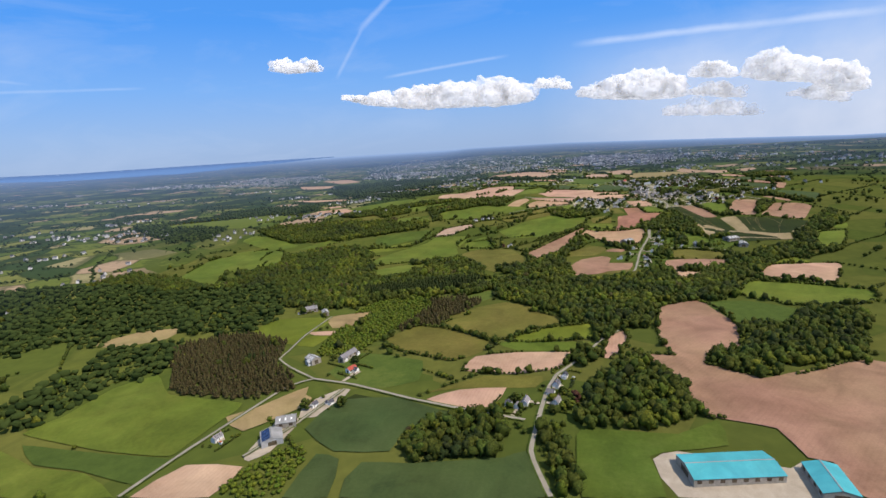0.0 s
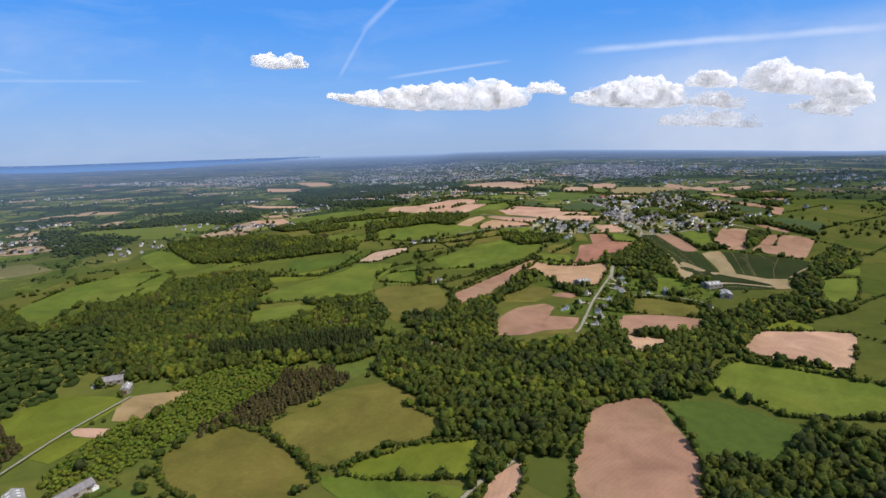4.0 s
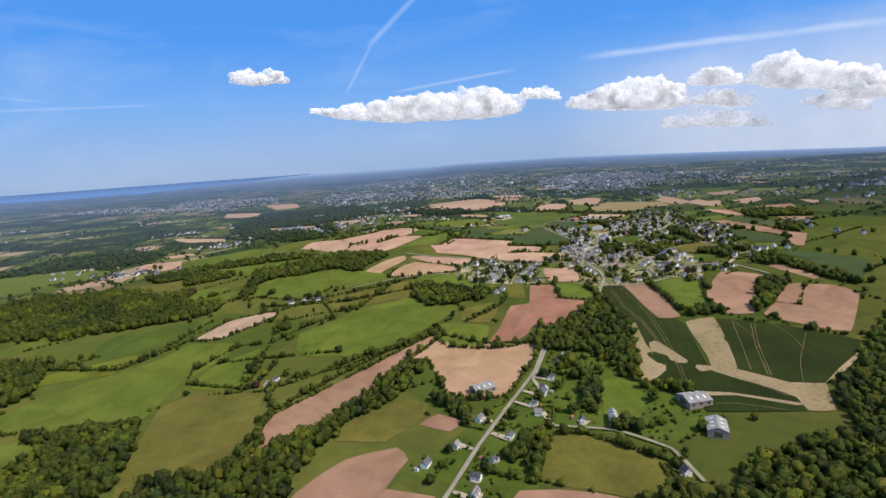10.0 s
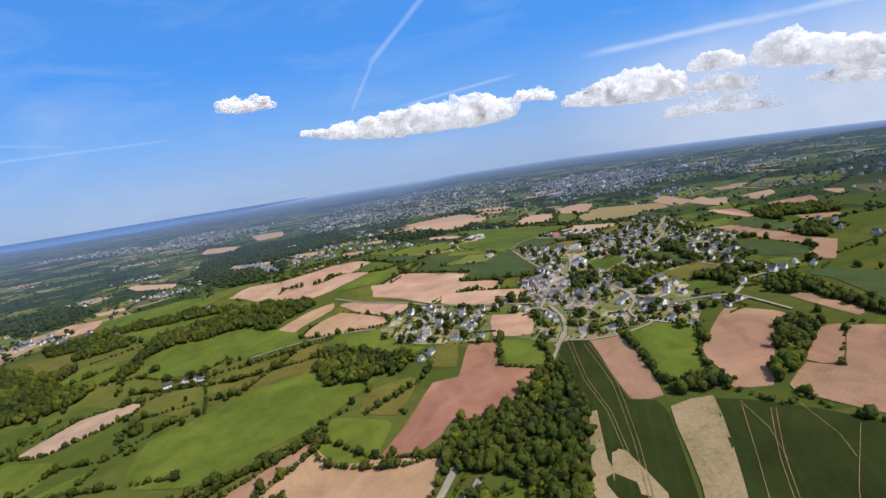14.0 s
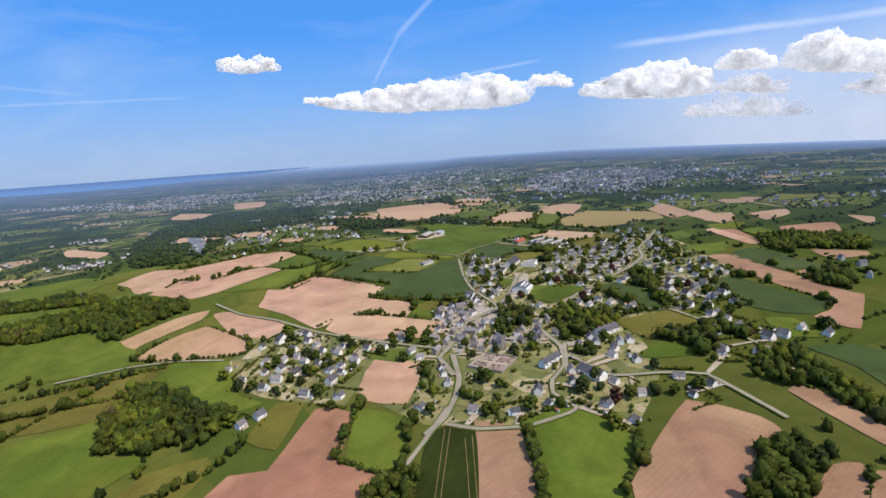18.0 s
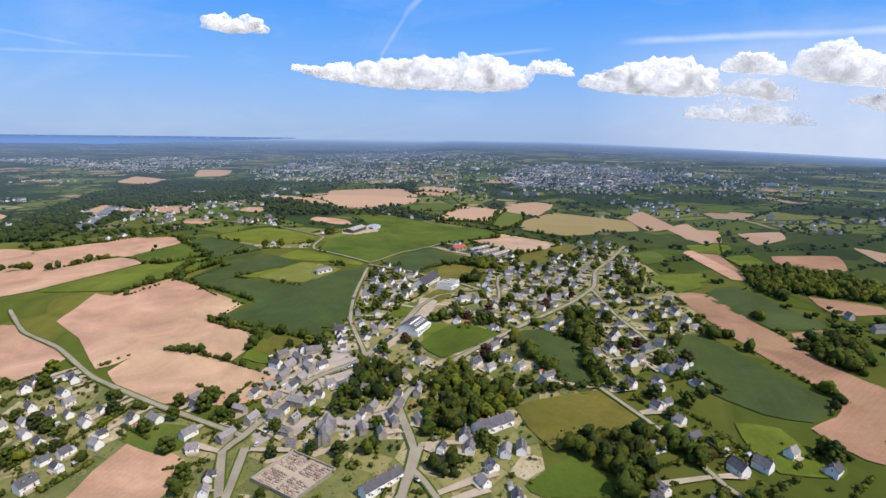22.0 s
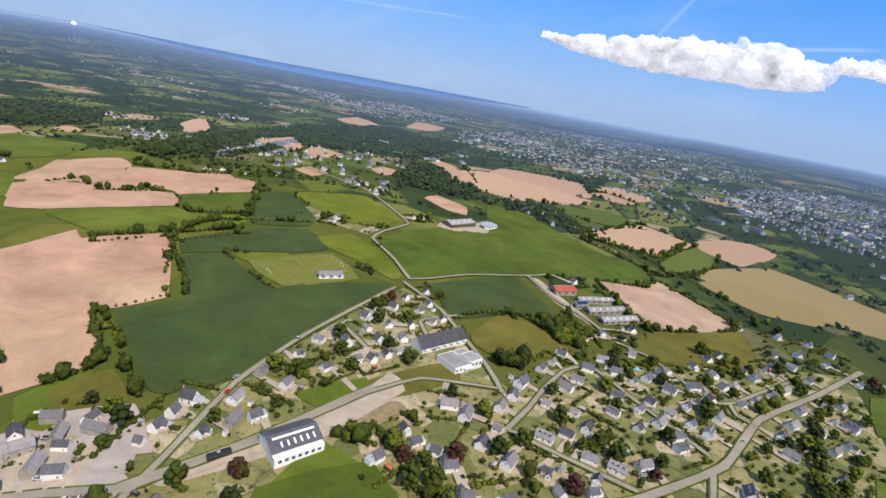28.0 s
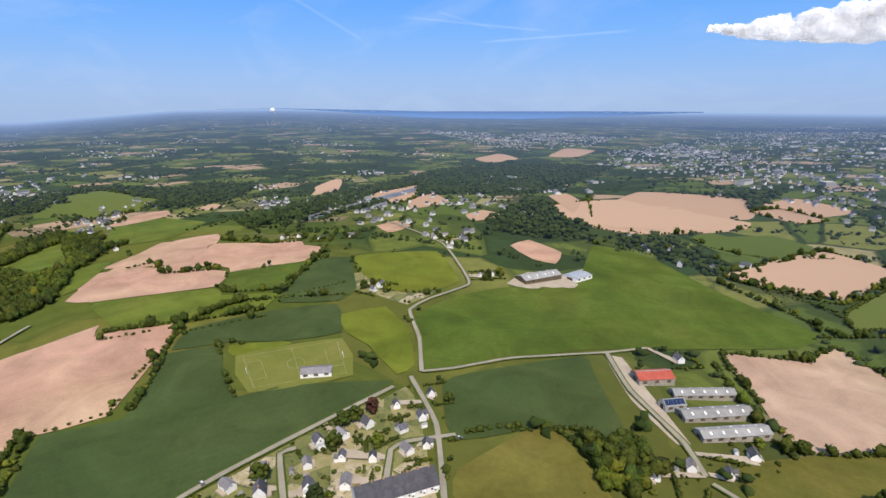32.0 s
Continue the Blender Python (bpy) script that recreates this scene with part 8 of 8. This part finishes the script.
def trees(places):
    r = random.Random(17)
    for p in places:
        k = r.uniform(0.65, 1.15)
        m = pose(p[0], p[1], land(*p) + 0.5, 0, 0, r.uniform(0, 360)) @ Matrix.Diagonal((k, k, k * r.uniform(0.85, 1.15), 1))
        if len(SINGLE) < 6:
            ob = tree_thing(("leaf", "leaf_young", "leaf_dark", "leaf", "leaf_red", "leaf")[len(SINGLE)], len(SINGLE))
            ob.matrix_basis = pose(p[0], p[1], land(*p) + 0.5)
            bpy.context.view_layer.update()
            SINGLE.append(ob)
        else:
            copy_thing(SINGLE[r.choice((0, 0, 0, 1, 1, 2, 2, 3, 3, 3, 5, 5, 5, 4))], m)


def driveways():
    """Pale drives from the houses to their streets, and small sheds in the gardens."""
    r = random.Random(29)
    vs, fs = [], []
    for n, (x, y, t) in enumerate(HOMES):
        best = None
        for ax, ay, bx, by, width in LANES:
            dx, dy = bx - ax, by - ay
            u = max(0.0, min(1.0, ((x - ax) * dx + (y - ay) * dy) / max(dx * dx + dy * dy, 1e-6)))
            q = (ax + u * dx, ay + u * dy)
            d = math.hypot(q[0] - x, q[1] - y)
            if best is None or d < best[0]:
                best = (d, q)
        d, q = best
        if 3.0 < d < 24.0 and r.random() < 0.8:
            ex, ey = (q[0] - x) / d, (q[1] - y) / d
            sx, sy = -ey * 2.2, ex * 2.2
            w0, w1, k = r.uniform(1.3, 2.4), r.uniform(0.7, 1.0), len(vs)
            for i in range(5):
                a = i / 4
                px, py, w = x + sx * (1 - a) + (q[0] - x) * a, y + sy * (1 - a) + (q[1] - y) * a, w0 + (w1 - w0) * a
                for side in (1, -1):
                    vs.append((px - ey * w * side, py + ex * w * side, land(px, py) + LIFT - 0.07))
                if i:
                    fs.append((k + 2 * i - 2, k + 2 * i - 1, k + 2 * i + 1, k + 2 * i))
        if n % 3 == 0:
            a = r.uniform(0, 6.28)
            px, py = x + 5.2 * math.cos(a), y + 5.2 * math.sin(a)
            if min(math.hypot(px - h[0], py - h[1]) for h in HOMES) > 4.4 and clear_of_roads((px, py), 2.0):
                w, l = r.uniform(1.0, 1.5), r.uniform(1.4, 2.4)
                shed = new("garden_shed")
                part("wall", shell(l, w, 0.9, 0.35, -0.5), r.choice(("timber", "render", "metal")), shed)
                part("roof", join_boxes(slope(l, w, 0.9, 0.35, -1, 0.1, 0.04), slope(l, w, 0.9, 0.35, 1, 0.1, 0.04)), r.choice(("cement", "paleroof", "metal", "tile")), shed)
                shed.matrix_basis = pose(px, py, land(px, py) + LIFT * 0.7, 0, 0, t + r.choice((0, 90)))
                tagged(shed, "small garden shed beside a village house", "shed", "garden sheds")
    ob = mesh_object("driveways", vs, fs, "gravel")
    tagged(ob, "pale gravel and asphalt drives of the houses", "driveway", kind="stuff")


def bocage():
    """Hedgerows, loose trees and small woods over the farmland that is not told field by field."""
    r = random.Random(23)
    near, far, rows = [], [], []

    def free(p, d):
        if any(x0 - 3 < p[0] < x1 + 3 and y0 - 3 < p[1] < y1 + 3 and inside(p, poly) for x0, x1, y0, y1, poly in TAKEN + PLOTS):
            return False
        return d > 1300 or (clear_of_roads(p, 3.0) and clear_of_sheds(p))

    tries = 0
    while len(near) + len(far) < 5200 and tries < 50000:
        tries += 1
        d, b = 150 + 2300 * r.random() ** 0.75, radians(r.uniform(-95, 62))
        p = (CENTRE.x + d * math.sin(b), CENTRE.y - 250 + d * math.cos(b))
        n = noise.fractal((p[0] * 0.006, p[1] * 0.006, 3.0), 0.9, 2.0, 4)
        if n < (0.03 if d < 1300 else 0.08) and r.random() > 0.03:
            continue
        if free(p, d):
            (near if d < 750 else far).append(p)
    # hedgerows round small fields: a bent grid, some of its sides missing
    for across in (0, 1):
        pitch, step = (104.0, 70.0)[across], 4.6
        for k in range(-30, 31):
            u = -1700.0
            while u < 1700.0:
                u += step * r.uniform(0.7, 1.3)
                a, c = (u, k * pitch) if across else (k * pitch, u)
                bend = noise.noise_vector((a * 0.006, c * 0.006, 5.0))
                p = (CENTRE.x + 0.88 * a - 0.47 * c + 34 * bend.x, CENTRE.y + 0.47 * a + 0.88 * c + 34 * bend.y)
                d = math.hypot(p[0] - CENTRE.x, p[1] - CENTRE.y + 250)
                if d > 1500 or p[1] < -60 or (d > 750 and r.random() < 0.45):
                    continue
                if math.sin(k * 12.9 + math.floor(u / 90.0) * 78.2 + across) < -0.35 or not free(p, d):
                    continue
                (rows if d < 750 else far).append(p)
    tagged(scatter("scrub_trees", near, BROAD, ["leaf", "leaf_young", "leaf_dark"], 81, [0.7, 0.15, 0.15], (0.6, 1.2)), "scattered trees and scrub between the fields", "trees", kind="stuff")
    tagged(scatter("hedgerows", rows, BUSHES, ["leaf", "leaf_young", "leaf_dark"], 83, [0.7, 0.15, 0.15], (0.8, 1.5)), "bushy green hedgerows between small fields", "hedge", kind="stuff")
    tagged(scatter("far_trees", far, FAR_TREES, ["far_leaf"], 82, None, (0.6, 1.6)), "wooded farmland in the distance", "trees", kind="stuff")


def town(kind, poly, seed):
    """Far houses, a few to many, as small gabled blocks."""
    r = random.Random(seed)
    area = abs(sum(a[0] * b[1] - b[0] * a[1] for a, b in zip(poly, poly[1:] + poly[:1]))) / 2
    count = min(int(area / {"dense": 200, "mid": 800, "sparse": 500}[kind]), 1100 if kind == "dense" else 1300 if kind == "mid" else 55)
    xs, ys = [p[0] for p in poly], [p[1] for p in poly]
    vs, fs, ms = [], [], []
    while count > 0:
        p = (r.uniform(min(xs), max(xs)), r.uniform(min(ys), max(ys)))
        if not inside(p, poly):
            continue
        count -= 1
        if math.hypot(p[0] - CENTRE.x, p[1] - CENTRE.y) < 700 and any(x0 < p[0] < x1 and y0 < p[1] < y1 and inside(p, q) for x0, x1, y0, y1, q in TAKEN):
            continue
        a, big = r.uniform(0, 3.14), r.random() < (0.035 if kind != "sparse" else 0.02)
        l, w, h = (r.uniform(12, 30), r.uniform(8, 14), r.uniform(3, 6)) if big else (r.uniform(3.6, 6), r.uniform(3.0, 4.0), r.uniform(1.5, 2.6))
        c, s, k, z = math.cos(a), math.sin(a), len(vs), land(*p)
        sv, sf = shell(l, w, h, 0.2 if big else 1.9, -1.0)
        rv, rf = join_boxes(slope(l, w, h, 0.2 if big else 1.9, -1, 0.15), slope(l, w, h, 0.2 if big else 1.9, 1, 0.15))
        for v in sv + rv:
            vs.append(set_back((p[0] + v[0] * c - v[1] * s, p[1] + v[0] * s + v[1] * c, z + v[2])))
        fs += [tuple(i + k for i in f) for f in sf] + [tuple(i + k + len(sv) for i in f) for f in rf]
        ms += [0] * len(sf) + [(3 if r.random() < 0.6 else 2) if big else r.choice((1, 1, 2))] * len(rf)
    if fs:
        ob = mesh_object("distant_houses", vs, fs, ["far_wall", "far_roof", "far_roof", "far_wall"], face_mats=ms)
        tagged(ob, "white houses of a distant town among trees" if kind != "sparse" else "hamlet of white houses among trees far off", "houses", kind="stuff")


def hamlets(seed, count):
    """Farms and hamlets strewn over the far land."""
    r = random.Random(seed)
    vs, fs, ms = [], [], []
    for _ in range(count):
        d, b = 900 + 9000 * r.random() ** 1.7, radians(r.uniform(-100, 62))
        cx, cy = CENTRE.x + d * math.sin(b), CENTRE.y - 100 + d * math.cos(b)
        reach = r.uniform(12, 60) * (1 + d / 3000)
        for _ in range(r.randint(3, 16)):
            x, y = cx + r.gauss(0, reach), cy + r.gauss(0, reach * 0.6)
            if any(x0 < x < x1 and y0 < y < y1 and inside((x, y), q) for x0, x1, y0, y1, q in TAKEN):
                continue
            a, big = r.uniform(0, 3.14), r.random() < 0.06
            l, w, h = (r.uniform(10, 22), r.uniform(6, 11), 3.0) if big else (r.uniform(4, 7), r.uniform(3.2, 4.4), r.uniform(1.6, 2.6))
            c, s, k, z = math.cos(a), math.sin(a), len(vs), land(x, y)
            sv, sf = shell(l, w, h, 1.9, -1.0)
            rv, rf = join_boxes(slope(l, w, h, 1.9, -1, 0.15), slope(l, w, h, 1.9, 1, 0.15))
            vs += [set_back((x + v[0] * c - v[1] * s, y + v[0] * s + v[1] * c, z + v[2])) for v in sv + rv]
            fs += [tuple(i + k for i in f) for f in sf] + [tuple(i + k + len(sv) for i in f) for f in rf]
            ms += [0] * len(sf) + [1] * len(rf)
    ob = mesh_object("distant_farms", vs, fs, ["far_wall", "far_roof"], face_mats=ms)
    tagged(ob, "white farmhouses strewn over the hazy distance", "houses", kind="stuff")


def sea():
    """The open sea beyond the far coast."""
    verts, faces, rows, turns = [], [], 10, 46
    for i in range(turns + 1):
        az = -64 + 48 * i / turns
        coast = 6200 + 30000 * abs((az + 36) / 28) ** 3 + 900 * noise.noise(Vector((az * 0.35, 3.0, 0.0)))
        for j in range(rows + 1):
            r = coast + (42000 - coast) * (j / rows) ** 2.2
            p = set_back((CENTRE.x + r * math.sin(radians(az)), CENTRE.y + r * math.cos(radians(az)), 0.0))
            verts.append((p[0], p[1], p[2] + 5.0))
            if i and j:
                k = i * (rows + 1) + j
                faces.append((k, k - 1, k - rows - 2, k - rows - 1))
    tagged(mesh_object("water", verts, faces, "far_sea"), "blue open sea on the far horizon", "sea", kind="structure")


def radome(x, y):
    ob = new("radome")
    bm = bmesh.new()
    bmesh.ops.create_uvsphere(bm, u_segments=24, v_segments=14, radius=17.0)
    bmesh.ops.bisect_plane(bm, geom=bm.verts[:] + bm.edges[:] + bm.faces[:], plane_co=(0, 0, -9), plane_no=(0, 0, -1), clear_outer=True)
    me = bpy.data.meshes.new("dome")
    bm.to_mesh(me)
    bm.free()
    me.materials.append(M["whitepaint"])
    dome = new("dome", me)
    dome.parent = ob
    part("base", box(-12, 12, -12, 12, -16, -9), "metal", ob)
    ob.matrix_basis = Matrix.Translation(set_back((x, y, land(x, y) + 16)))
    tagged(ob, "white radar dome on the horizon", "radome")


# ---- clouds ----
def cloud(name, spine, seed, puffs=26, label="white fair-weather cumulus cloud"):
    """Billows along a spine of (x, y, z, half width, height) with a flat base."""
    r = np.random.RandomState(seed)
    bm = bmesh.new()
    bmesh.ops.create_icosphere(bm, subdivisions=3, radius=1.0)
    bv = np.array([v.co[:] for v in bm.verts])
    bf = np.array([[v.index for v in f.verts] for f in bm.faces])
    bm.free()
    vs, fs, count = [], [], 0
    for i in range(int(puffs * 1.7)):
        u = r.rand() * (len(spine) - 1)
        k = min(int(u), len(spine) - 2)
        p = np.array(spine[k]) * (1 - u + k) + np.array(spine[k + 1]) * (u - k)
        x, y, z, half, high = p
        z += 26.0
        size = high * r.uniform(0.16, 0.44)
        lift = max(high - size * 1.1, 1.0) * r.rand() ** 1.5
        c = np.array([x + r.normal(0, half * 0.5), y + r.normal(0, half * 0.5), z + lift])
        v = bv * np.array([size * 1.35, size * 1.35, size])
        bump = np.array([noise.fractal(Vector(tuple((q + c) / (size * 0.7))), 0.75, 2.2, 5) for q in v])
        v = v * (1 + 0.5 * bump[:, None]) + c
        v[:, 2] = np.where(v[:, 2] < z, z + (v[:, 2] - z) * 0.3, v[:, 2])
        vs.append(v)
        fs.append(bf + count)
        count += len(v)
    ob = soup(name, np.vstack(vs), np.vstack(fs), "cloud")
    ob.data.polygons.foreach_set("use_smooth", [True] * len(ob.data.polygons))
    tagged(ob, label, "cloud", "clouds")


# ---- the larger buildings and small things ----
barn("farm_barn", 106.2, 177.7, -2, 34.4, 15.9, 2.6, 1.5, "stonewall", "blueroof", "large farm shed with turquoise blue sheet roof", "cement", 0)
barn("farm_barn", 136.9, 165.9, -105, 18.4, 11.7, 2.6, 1.5, "stonewall", "blueroof", "large farm shed with turquoise blue sheet roof", "cement", 0)
hall(380.1, 891.8, 69, 14.5, 9.6)
school(394.0, 967.8, 71, 14.6, 11.0)
barn("poultry_shed", 416.3, 1104.2, 48, 25.1, 5.7, 1.8, 1.3, "stonewall", "cement", "long low grey farm shed with fibre cement roof", None, 5)
barn("poultry_shed", 425.4, 1092.6, 53, 27.4, 6.7, 1.8, 1.3, "stonewall", "cement", "long low grey farm shed with fibre cement roof", None, 5)
barn("poultry_shed", 434.6, 1084.3, 53, 25.7, 6.1, 1.8, 1.3, "stonewall", "cement", "long low grey farm shed with fibre cement roof", None, 5)
barn("farm_barn", 397.0, 1100.3, 53, 15.7, 8.4, 2.4, 1.8, "stonewall", "redroof", "farm barn with rusty red sheet roof", "cement", 0)
barn("farm_shed", 412.2, 1085.6, 56, 8.7, 5.0, 2.2, 1.5, "metal", "cement", "shed roofed with dark blue solar panels", None, 0, panels=True)
barn("cattle_shed", 288.4, 1162.8, 74, 28.7, 11.7, 2.4, 1.8, "timber", "cement", "wide grey cattle shed beside a concrete yard", None, 4)
barn("farm_shed", 303.1, 1185.8, 83, 15.5, 11.7, 2.0, 0.8, "render", "metal", "low white farm shed beside a concrete yard", None, 0)
barn("farm_barn", 217.6, 590.4, 28, 13.0, 8.8, 2.6, 1.7, "stonewall", "cement", "grey stone barn with fibre cement roof", None, 3)
barn("farm_barn", 322.7, 559.0, 10, 12.7, 11.1, 2.6, 1.7, "stonewall", "cement", "grey stone barn with fibre cement roof", None, 3)
barn("farm_barn", 321.2, 534.1, -112, 12.4, 8.5, 2.6, 1.7, "stonewall", "cement", "grey stone barn with fibre cement roof", None, 3)
barn("farm_barn", 278.6, 548.9, -101, 9.9, 4.1, 2.6, 1.7, "stonewall", "cement", "grey stone barn with fibre cement roof", None, 3)
barn("farm_barn", -86.4, 240.5, 11, 9.9, 7.9, 2.6, 1.7, "stonewall", "cement", "grey stone barn with fibre cement roof", None, 3)
barn("farm_shed", -89.8, 227.0, -69, 10.9, 10.0, 2.2, 1.5, "metal", "cement", "shed roofed with dark blue solar panels", None, 0, panels=True)
barn("farm_barn", -90.5, 315.6, -47, 8.7, 6.8, 2.6, 1.7, "stonewall", "cement", "grey stone barn with fibre cement roof", None, 3)
barn("farm_barn", -119.9, 426.5, 20, 13.0, 7.0, 2.6, 1.7, "stonewall", "paleroof", "long granite farmhouse with weathered slate roof", None, 0)
barn("farm_barn", -67.8, 317.6, 62, 15.0, 4.6, 2.4, 1.8, "stonewall", "paleroof", "long low stone farm range with slate roof", None, 0)
barn("farm_shed", -90.7, 313.6, 40, 7.0, 3.6, 2.0, 1.0, "render", "metal", "white-walled farm shed with pale sheet roof", None, 0)
barn("farm_shed", -62.2, 296.9, 55, 6.5, 3.4, 1.8, 1.1, "render", "redroof", "small farm shed with rusty red roof", None, 0)
barn("farm_barn", -103.5, 413.9, 110, 9.0, 5.0, 2.4, 1.5, "stonewall", "cement", "grey stone barn with fibre cement roof", None, 2)
cemetery([(351.5, 794.3), (367.7, 786.3), (358.9, 773.7), (342.7, 781.6)])
terrace_row(379.6, 976.1, 70, 24.4, 8.4)
terrace_row(417.4, 809.6, 34, 15.0, 5.2)
church(359.9, 803.9, -81, 16.2)
terrace_row(399.9, 766.1, -53, 13.5, 5.5)
terrace_row(383.1, 780.6, 47, 14.0, 3.9)
barn("clubhouse", 303.7, 992.3, 57, 12.6, 6.3, 1.8, 0.9, "render", "paleroof", "low white clubhouse beside the football pitch", None, 0)
bus(369.7, 876.4, 70)
pool(454.3, 1029.2)
pool(460.1, 959.8)
car(337.9, 797.2, 98)
car(338.7, 803.2, 73)
car(340.0, 804.4, 163)
car(355.0, 846.9, 45)
car(358.8, 810.3, 73)
car(359.2, 811.5, -15)
car(370.2, 820.6, -105)
car(335.4, 838.2, 73)
car(318.5, 824.5, 247)
car(344.0, 846.3, 45)
car(324.9, 834.7, 73)
car(339.0, 934.9, 190)
car(384.5, 983.6, -37, "redpaint")
car(374.0, 1007.5, 56)
car(374.1, 969.7, 228)
car(343.8, 902.6, 100)
car(348.3, 895.7, 111, "redpaint")
car(434.2, 941.6, 89, "redpaint")
car(357.5, 849.5, 45)
car(426.4, 931.2, 0)
car(470.6, 962.0, 147)
car(496.4, 999.2, 74)
car(332.0, 857.2, 45)
car(330.3, 855.9, 135)
car(331.0, 853.7, 45)
car(384.1, 742.2, 123)
car(365.2, 856.9, 199)
car(328.0, 752.2, 69)
car(393.6, 782.6, -48)
pitch_marks([(265.5, 972.9), (282, 1018), (314.5, 1003.3), (298.7, 965.1)])
gardens()
driveways()
bocage()
town("dense", [(511.0, 2093.0), (729.0, 2450.0), (879.0, 2182.0), (832.0, 1788.0), (658.2, 1513.8), (523.9, 1545.2), (462.3, 1722.8)], 40)
town("mid", [(-304.0, 2442.0), (-545.0, 3777.0), (-354.0, 5789.0), (563.0, 2853.0), (453.4, 1507.0), (265.0, 1610.0), (-36.0, 2097.0)], 41)
town("mid", [(879.0, 2182.0), (1082.0, 2006.0), (1027.0, 1549.0), (879.1, 1422.9), (799.5, 1519.8), (688.8, 1551.8)], 42)
town("mid", [(-1291.0, 3008.0), (-1194.0, 3308.0), (-691.0, 3015.0), (-503.0, 2428.0), (-797.0, 2433.0)], 43)
town("mid", [(-356.0, 2332.0), (-357.0, 2844.0), (43.0, 2352.0), (334.0, 1744.0), (406.7, 1602.1), (391.9, 1525.7), (279.0, 1637.0), (95.0, 1812.0), (-81.0, 1891.0)], 44)
town("mid", [(-2038.0, 2984.0), (-1485.0, 3011.0), (-745.0, 2503.0), (-620.0, 2250.0), (-1244.0, 2527.0)], 45)
town("mid", [(252.0, 1620.0), (326.7, 1619.9), (422.2, 1524.8), (438.0, 1454.7), (354.7, 1522.5)], 46)
town("sparse", [(-7447.0, 2720.0), (-8727.0, 4430.0), (-3078.0, 2668.0), (-2576.0, 1999.0)], 47)
town("sparse", [(-773.0, 928.0), (-823.0, 982.0), (-562.0, 1006.0), (-482.4, 920.2)], 48)
town("sparse", [(-173.7, 1260.0), (-227.1, 1422.8), (60.8, 1199.5), (-43.4, 1184.4)], 49)
town("sparse", [(-195.3, 1564.3), (-136.0, 1730.0), (2.8, 1557.5), (-11.1, 1364.1)], 50)
town("sparse", [(606.1, 1484.7), (715.3, 1420.7), (696.7, 1299.3), (620.5, 1377.4)], 51)
town("sparse", [(774.6, 1315.8), (829.7, 1235.0), (775.5, 1170.6), (745.3, 1235.6)], 52)
town("sparse", [(-144.8, 1384.1), (1.9, 1490.1), (203.3, 1178.8), (57.8, 1149.1)], 53)
town("sparse", [(-424.0, 1073.8), (-293.0, 1086.3), (-227.9, 971.8), (-363.3, 1014.0)], 54)
town("sparse", [(-140.5, 1023.1), (-7.4, 977.2), (-66.2, 929.3)], 55)
town("sparse", [(-467.1, 596.1), (-441.1, 702.2), (-397.8, 634.5), (-433.0, 567.2)], 56)
town("sparse", [(-403.5, 870.7), (-330.2, 949.8), (-299.9, 883.0), (-357.6, 803.3)], 57)
town("sparse", [(-474.8, 525.2), (-453.4, 521.0), (-427.9, 482.4), (-440.6, 484.0)], 58)
town("sparse", [(-295.0, 1035.8), (-123.2, 1015.1), (-67.5, 922.8), (-235.5, 956.8)], 59)
town("sparse", [(617.6, 928.8), (639.8, 841.8), (600.6, 806.6), (585.1, 854.1)], 60)
town("sparse", [(471.2, 901.7), (527.3, 909.0), (503.9, 842.8), (471.0, 855.7)], 61)

hamlets(77, 300)
sea()

# ---- clouds in the sky ----
cloud("cloud", [(-1024, 3495, 656, 16, 57), (-952, 3528, 644, 26, 111), (-866, 3563, 641, 26, 106), (-766, 3597, 648, 16, 57)], 1, 22, "white fair-weather cumulus cloud")
cloud("cloud", [(-633, 3668, 456, 11, 33), (-481, 3712, 425, 22, 73), (-280, 3757, 398, 31, 122), (-36, 3792, 379, 37, 172), (214, 3809, 378, 40, 172), (468, 3805, 375, 42, 207), (666, 3789, 383, 34, 137)], 2, 110, "long white cumulus cloud with a flat grey base")
cloud("cloud", [(740, 3772, 460, 18, 74), (861, 3754, 454, 20, 81), (955, 3739, 437, 16, 54)], 3, 22, "white fair-weather cumulus cloud")
cloud("cloud", [(1010, 3733, 387, 18, 46), (1190, 3691, 360, 34, 126), (1346, 3644, 348, 37, 182), (1496, 3591, 336, 37, 192), (1637, 3534, 330, 26, 125)], 4, 60, "bank of white cumulus clouds")
cloud("cloud", [(1694, 3497, 451, 16, 54), (1793, 3452, 431, 24, 114), (1911, 3391, 417, 16, 65)], 5, 22, "white fair-weather cumulus cloud")
cloud("cloud", [(1705, 3503, 338, 17, 56), (1847, 3436, 301, 28, 108), (1990, 3357, 286, 17, 65)], 6, 26, "white fair-weather cumulus cloud")
cloud("cloud", [(1995, 3343, 418, 17, 93), (2084, 3291, 398, 29, 176), (2199, 3219, 361, 29, 134), (2330, 3126, 330, 31, 146), (2434, 3048, 259, 33, 159)], 7, 48, "bank of white cumulus clouds")
cloud("cloud", [(2203, 3223, 268, 16, 45), (2299, 3156, 231, 23, 89), (2421, 3062, 205, 18, 59)], 8, 26, "white fair-weather cumulus cloud")
cloud("cloud", [(1566, 3570, 209, 12, 62), (1719, 3504, 204, 19, 121), (1897, 3415, 187, 19, 104), (2082, 3306, 164, 15, 66)], 9, 26, "thin white cloud low over the horizon")
radome(-11035, 7352)
